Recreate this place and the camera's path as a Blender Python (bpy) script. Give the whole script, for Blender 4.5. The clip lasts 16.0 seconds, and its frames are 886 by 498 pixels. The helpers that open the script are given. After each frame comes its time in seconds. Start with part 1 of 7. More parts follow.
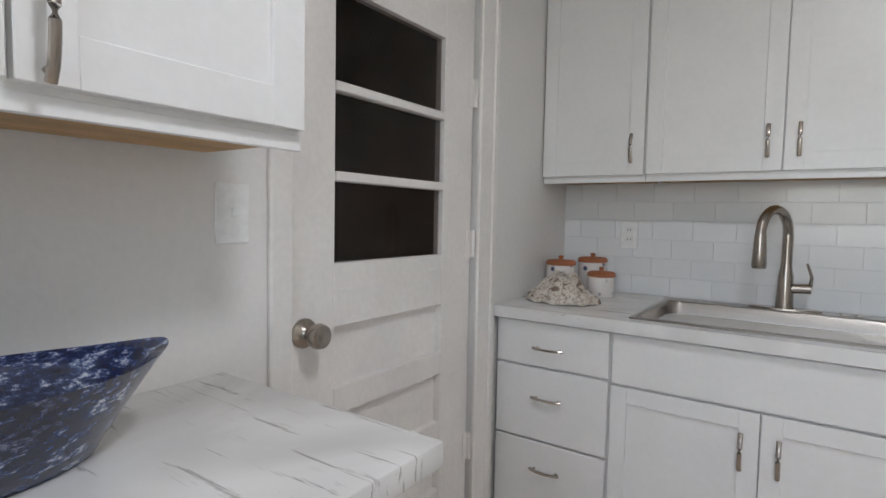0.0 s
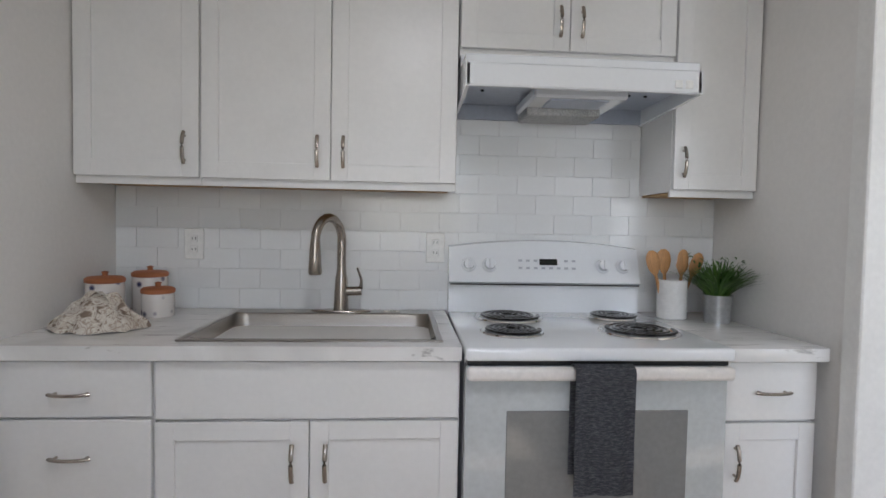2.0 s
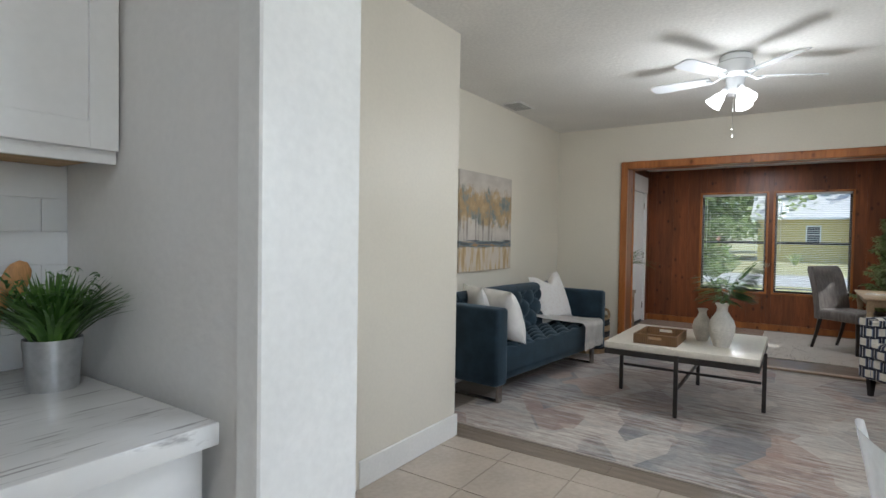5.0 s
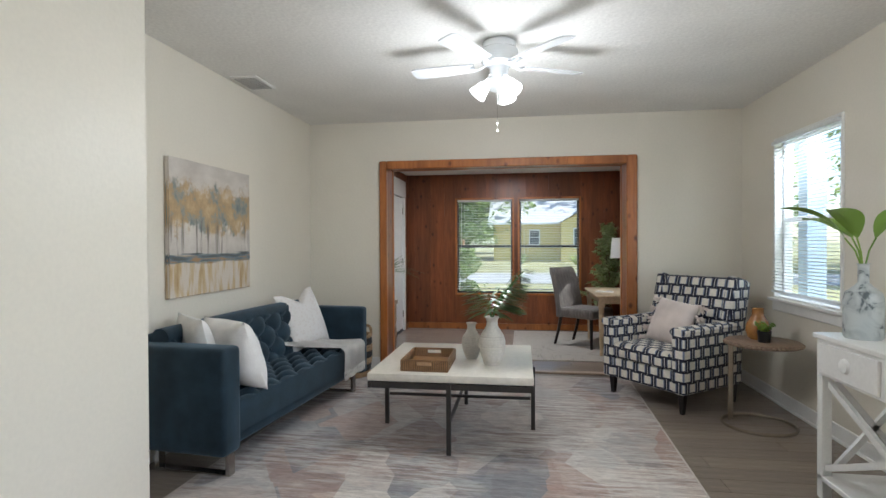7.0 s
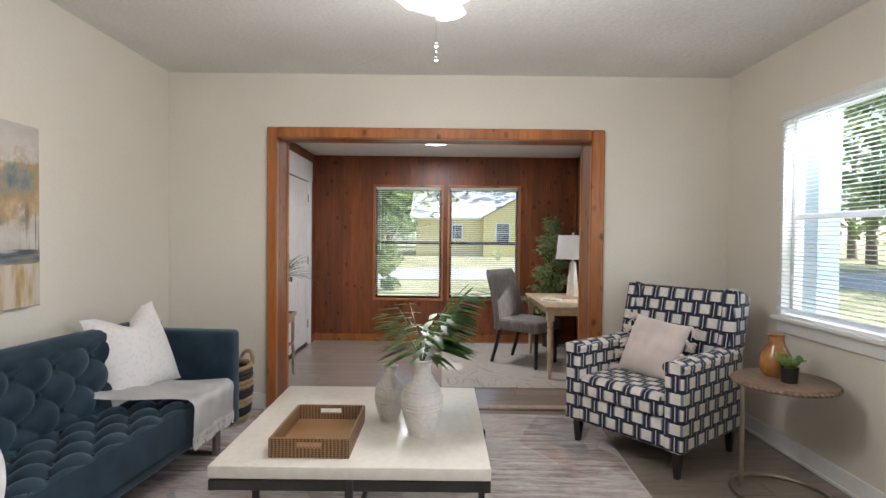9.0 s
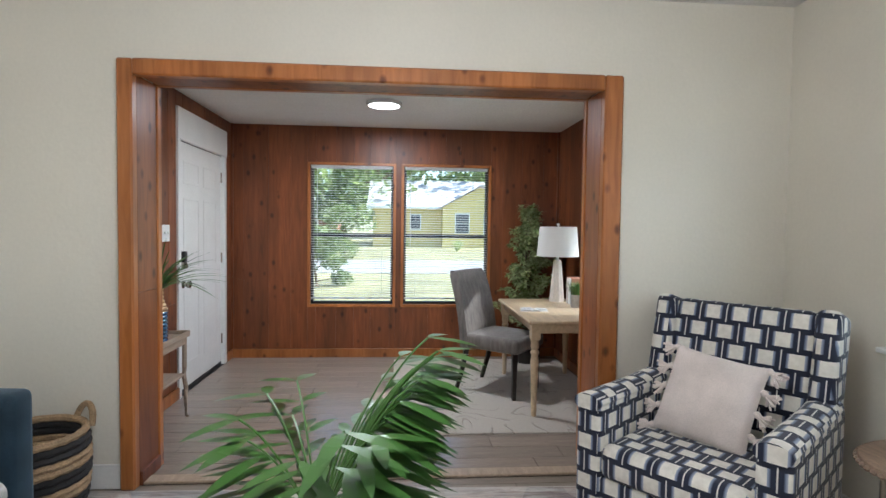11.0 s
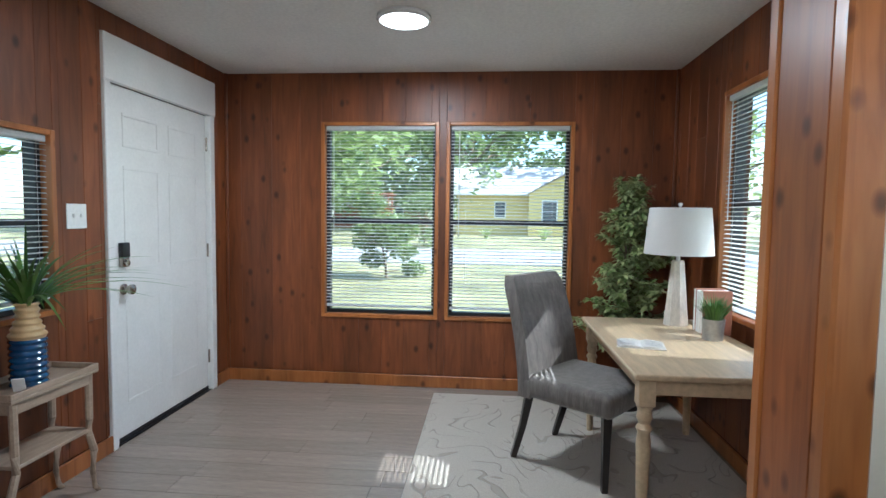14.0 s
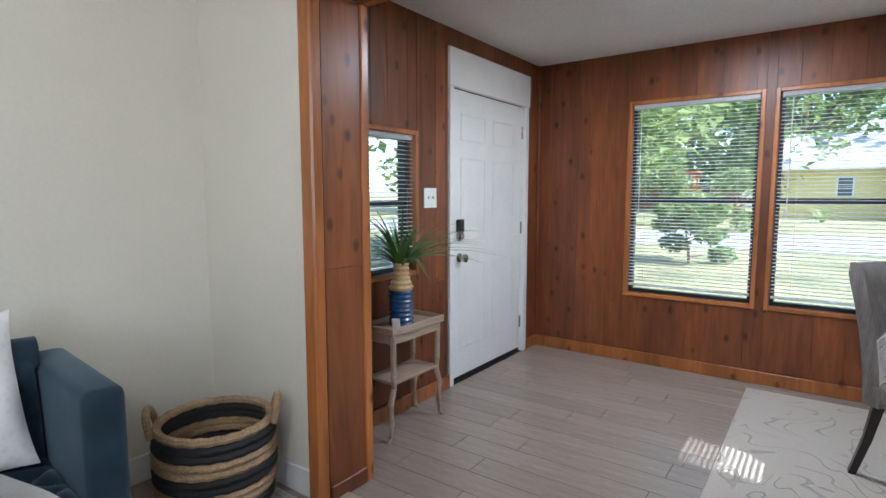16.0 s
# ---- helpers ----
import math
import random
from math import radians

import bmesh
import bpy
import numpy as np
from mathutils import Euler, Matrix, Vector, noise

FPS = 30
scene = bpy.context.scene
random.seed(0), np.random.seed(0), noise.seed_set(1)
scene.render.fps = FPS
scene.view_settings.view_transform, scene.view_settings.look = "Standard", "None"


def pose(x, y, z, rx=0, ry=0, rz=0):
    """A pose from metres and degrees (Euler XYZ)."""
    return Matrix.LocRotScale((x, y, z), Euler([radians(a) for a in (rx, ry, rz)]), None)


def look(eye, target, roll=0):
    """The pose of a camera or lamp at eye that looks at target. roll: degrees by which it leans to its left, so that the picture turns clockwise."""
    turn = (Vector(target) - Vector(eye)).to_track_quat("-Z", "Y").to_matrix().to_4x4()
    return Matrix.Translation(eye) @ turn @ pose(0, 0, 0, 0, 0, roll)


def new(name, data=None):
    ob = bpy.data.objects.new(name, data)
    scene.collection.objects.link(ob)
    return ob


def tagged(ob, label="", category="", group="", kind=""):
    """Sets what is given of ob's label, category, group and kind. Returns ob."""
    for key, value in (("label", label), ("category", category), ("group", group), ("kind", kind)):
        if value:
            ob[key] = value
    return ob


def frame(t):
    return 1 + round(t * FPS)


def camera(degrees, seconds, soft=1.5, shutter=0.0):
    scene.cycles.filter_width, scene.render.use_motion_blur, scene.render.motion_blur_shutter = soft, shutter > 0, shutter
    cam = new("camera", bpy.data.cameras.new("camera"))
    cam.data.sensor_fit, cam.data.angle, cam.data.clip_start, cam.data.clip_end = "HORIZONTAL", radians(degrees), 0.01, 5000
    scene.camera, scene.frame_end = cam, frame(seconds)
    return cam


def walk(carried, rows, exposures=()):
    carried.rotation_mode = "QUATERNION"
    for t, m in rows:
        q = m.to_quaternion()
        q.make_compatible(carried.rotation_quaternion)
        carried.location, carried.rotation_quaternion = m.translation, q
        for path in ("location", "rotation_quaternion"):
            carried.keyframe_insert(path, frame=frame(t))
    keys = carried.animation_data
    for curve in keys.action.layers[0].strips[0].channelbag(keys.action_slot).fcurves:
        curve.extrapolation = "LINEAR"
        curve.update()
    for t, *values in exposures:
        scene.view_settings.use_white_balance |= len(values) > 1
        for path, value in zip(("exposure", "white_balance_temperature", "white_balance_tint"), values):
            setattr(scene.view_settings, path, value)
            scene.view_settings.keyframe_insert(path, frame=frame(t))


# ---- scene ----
cam = camera(79.5, 16.0)
PATH = [
    (0, (0.927, 0.363, 1.217), (-0.214, 2.001, 1.095), 1.1),
    (0.5, (0.94, 0.406, 1.225), (0.111, 2.222, 1.112), 1.2),
    (1, (0.974, 0.458, 1.227), (0.469, 2.39, 1.124), 1.2),
    (1.5, (1.029, 0.514, 1.229), (0.845, 2.503, 1.136), 1.2),
    (2, (1.084, 0.564, 1.234), (1.229, 2.557, 1.154), 1.1),
    (2.5, (1.163, 0.609, 1.251), (1.631, 2.551, 1.164), 1.1),
    (3, (1.265, 0.664, 1.246), (2.037, 2.508, 1.176), 1.0),
    (3.5, (1.369, 0.762, 1.249), (2.419, 2.463, 1.18), 1.0),
    (4, (1.499, 0.932, 1.258), (2.787, 2.46, 1.191), 1.1),
    (4.5, (1.62, 1.083, 1.242), (3.115, 2.411, 1.183), 1.0),
    (5, (1.782, 1.204, 1.221), (3.445, 2.315, 1.171), 0.9),
    (7.3, (2.773, 1.512, 1.255), (4.761, 1.721, 1.213), 0.2),
    (7.5, (2.906, 1.546, 1.273), (4.899, 1.711, 1.216), 0.6),
    (8, (3.206, 1.548, 1.266), (5.202, 1.657, 1.217), 0.5),
    (8.5, (3.515, 1.552, 1.274), (5.514, 1.609, 1.224), 0.6),
    (9, (3.832, 1.559, 1.268), (5.832, 1.559, 1.223), 0.6),
    (9.5, (4.139, 1.565, 1.28), (6.137, 1.507, 1.235), 0.7),
    (12, (5.639, 1.391, 1.273), (7.629, 1.219, 1.181), 0.8),
    (12.5, (5.912, 1.312, 1.264), (7.904, 1.156, 1.168), 0.8),
    (13, (6.187, 1.241, 1.253), (8.182, 1.157, 1.147), 0.8),
    (13.5, (6.404, 1.244, 1.249), (8.401, 1.276, 1.132), 0.8),
    (14, (6.523, 1.199, 1.245), (8.512, 1.37, 1.117), 0.8),
    (14.5, (6.56, 1.135, 1.22), (8.516, 1.52, 1.071), 0.7),
    (15, (6.532, 1.106, 1.212), (8.404, 1.79, 1.038), 0.5),
    (15.5, (6.434, 1.158, 1.212), (8.194, 2.089, 1.025), 0.2),
    (16, (6.332, 1.209, 1.236), (7.947, 2.371, 1.032), 0.0),
]

# ---- world, sun and lamps ----
world = bpy.data.worlds.new("sky")
scene.world = world
world.use_nodes = True
wn = world.node_tree.nodes
sky = wn.new("ShaderNodeTexSky")
sky.sky_type, sky.sun_disc = "NISHITA", False
sky.sun_elevation, sky.sun_rotation = radians(42), radians(187)
world.node_tree.links.new(sky.outputs["Color"], wn["Background"].inputs["Color"])
wn["Background"].inputs["Strength"].default_value = 0.15

sun = new("sun", bpy.data.lights.new("sun", "SUN"))
sun.data.energy, sun.data.angle, sun.data.color = 4.6, radians(0.3), (1.0, 0.95, 0.86)
sun.matrix_world = look((-0.085 * 50, -1.0 * 50, 0.90 * 50), (0, 0, 0))


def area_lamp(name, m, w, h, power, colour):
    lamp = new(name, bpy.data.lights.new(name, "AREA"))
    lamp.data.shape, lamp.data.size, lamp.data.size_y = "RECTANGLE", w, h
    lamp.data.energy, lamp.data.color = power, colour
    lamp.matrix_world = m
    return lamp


# lamps added for daylight in the unseen, assumed kitchen and dining window openings
area_lamp("kitchen_window_fill", look((1.15, -1.06, 1.55), (1.2, 2.0, 2.0)), 1.1, 1.1, 3.6, (0.90, 0.95, 1.0))
area_lamp("dining_window_fill", look((3.55, -0.66, 1.45), (3.6, 2.0, 1.15)), 1.3, 1.2, 12.0, (0.92, 0.96, 1.0))
# added fill lamp hidden above the living room window, outside the glass
area_lamp("living_window_fill", look((6.62, -0.74, 2.2), (6.95, 1.2, 0.9)), 0.8, 0.25, 13.0, (0.90, 0.95, 1.0))
LED_W = 8.5    # sunroom ceiling light, watts
FAN_W = 12.0   # fan lamps, watts
KITCHEN_W = 5.0   # kitchen ceiling light, watts
EXPOSURES = [(0, 1.12, 5950, 12), (1.2, 1.1, 5900, 12), (2.5, 1.0, 6000, 14), (4, 0.97, 5950, 12), (5, 1.05, 5800, 8), (7.5, 1.48, 5750, 8), (9.5, 1.72, 6050, 14), (12, 1.82, 5350, 5), (14, 1.78, 5300, 4), (16, 1.82, 5400, 9)]
walk(cam, [(t, look(eye, target, roll)) for t, eye, target, roll in PATH], EXPOSURES)

# ---- materials ----
def rgb(c):
    return (*c, 1.0)


def mat(name, colour, rough=0.5, metal=0.0, vary=0.08, scale=6.0, fine=0.05, fine_scale=60.0, bump=0.0, bump_scale=120.0, stretch=(1, 1, 1), random_vary=0.0, spec=0.5, sheen=0.0, coat=0.0):
    """A surface with broad and fine variation in colour, and fine relief."""
    m = bpy.data.materials.new(name)
    m.use_nodes = True
    nodes, link = m.node_tree.nodes, m.node_tree.links.new
    b = nodes["Principled BSDF"]
    b.inputs["Roughness"].default_value, b.inputs["Metallic"].default_value = rough, metal
    b.inputs["Specular IOR Level"].default_value = spec
    b.inputs["Sheen Weight"].default_value, b.inputs["Coat Weight"].default_value = sheen, coat
    tc = nodes.new("ShaderNodeTexCoord")
    mp = nodes.new("ShaderNodeMapping")
    mp.inputs["Scale"].default_value = stretch
    link(tc.outputs["Object"], mp.inputs["Vector"])
    last = None
    for amount, size in ((vary, scale), (fine, fine_scale)):
        n = nodes.new("ShaderNodeTexNoise")
        n.inputs["Scale"].default_value, n.inputs["Detail"].default_value = size, 4
        link(mp.outputs["Vector"], n.inputs["Vector"])
        mr = nodes.new("ShaderNodeMapRange")
        mr.inputs["From Min"].default_value, mr.inputs["From Max"].default_value = 0.3, 0.7
        mr.inputs["To Min"].default_value, mr.inputs["To Max"].default_value = 1 - amount, 1 + amount
        link(n.outputs["Fac"], mr.inputs["Value"])
        if last is None:
            last = mr.outputs["Result"]
        else:
            mu = nodes.new("ShaderNodeMath")
            mu.operation = "MULTIPLY"
            link(last, mu.inputs[0]), link(mr.outputs["Result"], mu.inputs[1])
            last = mu.outputs["Value"]
    if random_vary:
        oi = nodes.new("ShaderNodeObjectInfo")
        mr = nodes.new("ShaderNodeMapRange")
        mr.inputs["To Min"].default_value, mr.inputs["To Max"].default_value = 1 - random_vary, 1 + random_vary
        link(oi.outputs["Random"], mr.inputs["Value"])
        mu = nodes.new("ShaderNodeMath")
        mu.operation = "MULTIPLY"
        link(last, mu.inputs[0]), link(mr.outputs["Result"], mu.inputs[1])
        last = mu.outputs["Value"]
    vm = nodes.new("ShaderNodeVectorMath")
    vm.operation = "SCALE"
    vm.inputs[0].default_value = colour
    link(last, vm.inputs["Scale"])
    link(vm.outputs["Vector"], b.inputs["Base Color"])
    if bump:
        n = nodes.new("ShaderNodeTexNoise")
        n.inputs["Scale"].default_value, n.inputs["Detail"].default_value = bump_scale, 5
        link(mp.outputs["Vector"], n.inputs["Vector"])
        bp = nodes.new("ShaderNodeBump")
        bp.inputs["Strength"].default_value, bp.inputs["Distance"].default_value = 1.0, bump
        link(n.outputs["Fac"], bp.inputs["Height"])
        link(bp.outputs["Normal"], b.inputs["Normal"])
    return m


def ramp(m, fac, stops, mode="LINEAR"):
    r = m.node_tree.nodes.new("ShaderNodeValToRGB")
    r.color_ramp.interpolation = mode
    e = r.color_ramp.elements
    while len(e) < len(stops):
        e.new(0.5)
    for el, (p, c) in zip(e, stops):
        el.position, el.color = p, rgb(c)
    m.node_tree.links.new(fac, r.inputs["Fac"])
    return r.outputs["Color"]


def tex(m, kind, scale, stretch=(1, 1, 1), coords="Object", rot=(0, 0, 0), loc=(0, 0, 0), **inputs):
    nodes, link = m.node_tree.nodes, m.node_tree.links.new
    tc, mp, n = nodes.new("ShaderNodeTexCoord"), nodes.new("ShaderNodeMapping"), nodes.new("ShaderNodeTex" + kind)
    mp.inputs["Scale"].default_value = stretch
    mp.inputs["Rotation"].default_value = [radians(a) for a in rot]
    mp.inputs["Location"].default_value = loc
    link(tc.outputs[coords], mp.inputs["Vector"])
    link(mp.outputs["Vector"], n.inputs["Vector"])
    n.inputs["Scale"].default_value = scale
    for k, v in inputs.items():
        n.inputs[k.replace("_", " ")].default_value = v
    return n


def mix(m, fac, a, b, mode="MIX"):
    n = m.node_tree.nodes.new("ShaderNodeMix")
    n.data_type, n.blend_type = "RGBA", mode
    link = m.node_tree.links.new
    for sock, v in ((n.inputs[0], fac), (n.inputs[6], a), (n.inputs[7], b)):
        if isinstance(v, (int, float)):
            sock.default_value = v
        elif isinstance(v, tuple):
            sock.default_value = rgb(v)
        else:
            link(v, sock)
    return n.outputs[2]


def base_of(m, out):
    m.node_tree.links.new(out, m.node_tree.nodes["Principled BSDF"].inputs["Base Color"])
    return m


def relief(m, out, depth, strength=1.0):
    nodes, link = m.node_tree.nodes, m.node_tree.links.new
    bp = nodes.new("ShaderNodeBump")
    bp.inputs["Strength"].default_value, bp.inputs["Distance"].default_value = strength, depth
    link(out, bp.inputs["Height"])
    link(bp.outputs["Normal"], nodes["Principled BSDF"].inputs["Normal"])
    return m


def glow(name, colour, strength):
    m = bpy.data.materials.new(name)
    m.use_nodes = True
    b = m.node_tree.nodes["Principled BSDF"]
    b.inputs["Base Color"].default_value = rgb((0.9, 0.9, 0.88))
    b.inputs["Emission Color"].default_value, b.inputs["Emission Strength"].default_value = rgb(colour), strength
    return m


def glass(name, tint=(1, 1, 1), rough=0.0):
    """Thin window glass: clear, with a mirror's gloss by Fresnel."""
    m = bpy.data.materials.new(name)
    m.use_nodes = True
    nodes, link = m.node_tree.nodes, m.node_tree.links.new
    nodes.remove(nodes["Principled BSDF"])
    tr, gl, mx, fr = nodes.new("ShaderNodeBsdfTransparent"), nodes.new("ShaderNodeBsdfGlossy"), nodes.new("ShaderNodeMixShader"), nodes.new("ShaderNodeLayerWeight")
    po, mu = nodes.new("ShaderNodeMath"), nodes.new("ShaderNodeMath")
    po.operation, mu.operation = "POWER", "MULTIPLY_ADD"
    po.inputs[1].default_value, mu.inputs[1].default_value, mu.inputs[2].default_value = 5.0, 0.5, 0.02
    tr.inputs["Color"].default_value = rgb(tint)
    gl.inputs["Roughness"].default_value = rough
    fr.inputs["Blend"].default_value = 0.5
    link(fr.outputs["Facing"], po.inputs[0]), link(po.outputs["Value"], mu.inputs[0])
    link(mu.outputs["Value"], mx.inputs["Fac"])
    link(tr.outputs["BSDF"], mx.inputs[1]), link(gl.outputs["BSDF"], mx.inputs[2])
    link(mx.outputs["Shader"], nodes["Material Output"].inputs["Surface"])
    return m


M = {}
M["wall_cream"] = mat("wall_cream", (0.74, 0.69, 0.59), 0.42, vary=0.03, scale=1.5, fine=0.02, bump=0.0012, bump_scale=35)
M["wall_kitchen"] = mat("wall_kitchen", (0.76, 0.74, 0.71), 0.38, vary=0.03, scale=1.5, fine=0.02, bump=0.0012, bump_scale=40)
M["trim_white"] = mat("trim_white", (0.80, 0.79, 0.76), 0.3, vary=0.03, fine=0.03, bump=0.0006, bump_scale=30)
M["old_paint"] = mat("old_paint", (0.80, 0.77, 0.73), 0.33, vary=0.05, scale=5, fine=0.03, bump=0.0012, bump_scale=26)
M["ceiling"] = mat("ceiling", (0.76, 0.74, 0.70), 0.85, vary=0.04, scale=2, fine=0.06, fine_scale=55)
n1 = tex(M["ceiling"], "Voronoi", 26.0)
n2 = tex(M["ceiling"], "Noise", 45.0, Detail=5.0)
relief(M["ceiling"], mix(M["ceiling"], 0.6, n1.outputs["Distance"], n2.outputs["Fac"]), 0.005, 0.7)
M["cabinet_white"] = mat("cabinet_white", (0.80, 0.79, 0.77), 0.32, vary=0.02, fine=0.015, bump=0.0002, bump_scale=80)
M["plywood"] = mat("plywood", (0.52, 0.33, 0.15), 0.6, vary=0.2, scale=4, fine=0.15, stretch=(1, 6, 6))
M["steel"] = mat("steel", (0.36, 0.335, 0.305), 0.30, 1.0, vary=0.05, fine=0.08, fine_scale=90, stretch=(1, 14, 14))
M["nickel"] = mat("nickel", (0.40, 0.355, 0.31), 0.27, 1.0, vary=0.05, fine=0.05)
M["chrome"] = mat("chrome", (0.75, 0.74, 0.72), 0.12, 1.0, vary=0.02, fine=0.02)
M["enamel"] = mat("enamel", (0.83, 0.85, 0.87), 0.12, vary=0.01, fine=0.01, coat=0.5)
M["handle_cream"] = mat("handle_cream", (0.80, 0.76, 0.72), 0.3, vary=0.02)
M["black_plastic"] = mat("black_plastic", (0.015, 0.015, 0.016), 0.3, vary=0.1)
M["coil"] = mat("coil", (0.02, 0.019, 0.019), 0.2, 0.3, vary=0.2)
M["hood_inner"] = mat("hood_inner", (0.42, 0.46, 0.53), 0.35, vary=0.05)
M["grey_mesh"] = mat("grey_mesh", (0.42, 0.42, 0.41), 0.5, 0.6, vary=0.15, fine=0.3, fine_scale=180)
M["oven_front"] = mat("oven_front", (0.55, 0.575, 0.575), 0.08, vary=0.02, coat=0.5)
M["oven_glass"] = mat("oven_glass", (0.24, 0.24, 0.235), 0.1, vary=0.05, coat=0.6)
M["house_glass"] = mat("house_glass", (0.06, 0.075, 0.09), 0.15, vary=0.1)
M["tile_white"] = mat("tile_white", (0.80, 0.81, 0.81), 0.16, vary=0.02, scale=3, fine=0.01, bump=0.0010, bump_scale=9, random_vary=0.03)
M["grout"] = mat("grout", (0.80, 0.80, 0.80), 0.8, vary=0.06, fine=0.1)
M["dark"] = mat("dark", (0.012, 0.011, 0.010), 0.8)
M["door_backing"] = mat("door_backing", (0.30, 0.22, 0.16), 0.8, vary=0.2)
M["floor_tile"] = mat("floor_tile", (0.58, 0.50, 0.42), 0.22, vary=0.07, scale=5, fine=0.05, fine_scale=40, random_vary=0.05, bump=0.0004, bump_scale=30)
M["floor_grout"] = mat("floor_grout", (0.38, 0.32, 0.26), 0.85, vary=0.1, fine=0.1)
M["floor_wood"] = mat("floor_wood", (0.25, 0.205, 0.165), 0.30, vary=0.16, scale=3.5, fine=0.14, fine_scale=24, stretch=(9, 1, 1), random_vary=0.12, bump=0.0005, bump_scale=30)
M["floor_sun"] = mat("floor_sun", (0.30, 0.245, 0.20), 0.24, vary=0.10, scale=3.5, fine=0.10, fine_scale=22, stretch=(9, 1, 1), random_vary=0.07, bump=0.0004, bump_scale=30)
M["floor_gap"] = mat("floor_gap", (0.12, 0.095, 0.075), 0.8)
M["blind"] = mat("blind", (0.82, 0.83, 0.83), 0.4, vary=0.03)
M["bronze"] = mat("bronze", (0.035, 0.036, 0.042), 0.4, 0.3, vary=0.1)
M["vinyl"] = mat("vinyl", (0.80, 0.81, 0.83), 0.35, vary=0.02)
M["plate"] = mat("plate", (0.82, 0.82, 0.80), 0.3, vary=0.02)
M["brass"] = mat("brass", (0.55, 0.45, 0.30), 0.3, 1.0, vary=0.1)
M["pane"] = glass("pane", (0.96, 0.98, 0.97))
M["door_pane"] = glass("door_pane", (0.75, 0.72, 0.7))


def wood_panel(name, dark, light, red, rough=0.42):
    m = mat(name, (1, 1, 1), rough, vary=0, fine=0)
    g1 = tex(m, "Noise", 3.2, (9, 9, 0.9), Detail=5.0, Roughness=0.5, Distortion=0.9)
    g2 = tex(m, "Noise", 1.6, (3, 3, 0.6), Detail=3.0)
    base = ramp(m, g1.outputs["Fac"], [(0.12, dark), (0.5, light), (0.92, red)])
    base = mix(m, 0.6, base, ramp(m, g2.outputs["Fac"], [(0.35, (0.45, 0.42, 0.4)), (0.65, (1.25, 1.2, 1.15))]), "MULTIPLY")
    k = tex(m, "Voronoi", 7.5, (1.3, 1.3, 0.85), Randomness=1.0)
    knot = ramp(m, k.outputs["Distance"], [(0.06, (0.18, 0.13, 0.11)), (0.12, (0.42, 0.34, 0.30)), (0.22, (1, 1, 1))])
    base = mix(m, 0.85, base, knot, "MULTIPLY")
    oi = m.node_tree.nodes.new("ShaderNodeObjectInfo")
    base = mix(m, 1.0, base, ramp(m, oi.outputs["Random"], [(0.0, (0.82, 0.79, 0.77)), (1.0, (1.15, 1.13, 1.1))]), "MULTIPLY")
    base_of(m, base)
    return relief(m, g1.outputs["Fac"], 0.0006)


M["panel"] = wood_panel("panel", (0.105, 0.029, 0.010), (0.20, 0.061, 0.019), (0.29, 0.098, 0.031))
M["panel_trim"] = wood_panel("panel_trim", (0.24, 0.075, 0.018), (0.42, 0.155, 0.042), (0.53, 0.22, 0.07), 0.3)
# lighter copy of panel: light on the jambs put into its colours
M["panel_jamb_lit"] = wood_panel("panel_jamb_lit", (0.14, 0.042, 0.013), (0.26, 0.085, 0.026), (0.36, 0.13, 0.041), 0.38)
M["panel_gap"] = mat("panel_gap", (0.06, 0.02, 0.009), 0.8)


def marble():
    m = mat("marble_laminate", (1, 1, 1), 0.22, vary=0, fine=0)
    d = tex(m, "Noise", 2.0, (1.2, 1.2, 1.2), rot=(0, 0, 35), Detail=6.0, Distortion=1.2)
    w = tex(m, "Noise", 5.0, (1.1, 15.0, 3.0), rot=(0, 0, 118), Detail=6.0, Roughness=0.62, Distortion=0.5)
    veins = ramp(m, w.outputs["Fac"], [(0.35, (0.50, 0.49, 0.49)), (0.375, (0.76, 0.75, 0.74)), (0.41, (1, 1, 1))])
    base = ramp(m, d.outputs["Fac"], [(0.35, (0.66, 0.65, 0.63)), (0.6, (0.80, 0.79, 0.77))])
    base_of(m, mix(m, 0.85, base, veins, "MULTIPLY"))
    return m


M["marble"] = marble()


def fabric(name, colour, rough=0.85, sheen=0.3, bump=0.0015, scale=260, vary=0.12):
    return mat(name, colour, rough, vary=vary, scale=7, fine=0.10, fine_scale=scale, bump=bump, bump_scale=scale, sheen=sheen)


M["velvet"] = fabric("velvet", (0.015, 0.029, 0.042), 0.55, 0.37, 0.0006, 200, 0.4)
M["velvet"].node_tree.nodes["Principled BSDF"].inputs["Sheen Tint"].default_value = (0.42, 0.55, 0.66, 1)
M["velvet"].node_tree.nodes["Principled BSDF"].inputs["Specular IOR Level"].default_value = 0.15
M["linen_white"] = fabric("linen_white", (0.80, 0.77, 0.73))
M["linen_blush"] = fabric("linen_blush", (0.66, 0.57, 0.52))
M["linen_pattern"] = fabric("linen_pattern", (0.70, 0.65, 0.61))
v = tex(M["linen_pattern"], "Voronoi", 42.0)
base_of(M["linen_pattern"], ramp(M["linen_pattern"], v.outputs["Distance"], [(0.15, (0.66, 0.61, 0.57)), (0.5, (0.72, 0.69, 0.66))]))
M["grey_cloth"] = mat("grey_cloth", (0.15, 0.13, 0.116), 0.85, vary=0.30, scale=5, fine=0.22, fine_scale=26, bump=0.0012, bump_scale=60, stretch=(7, 7, 1.2), sheen=0.35)
M["towel"] = mat("towel", (1, 1, 1), 0.95, vary=0, fine=0, bump=0.002, bump_scale=300)
v = tex(M["towel"], "Noise", 60.0, (1, 1, 4.5), Detail=6.0, Roughness=0.8)
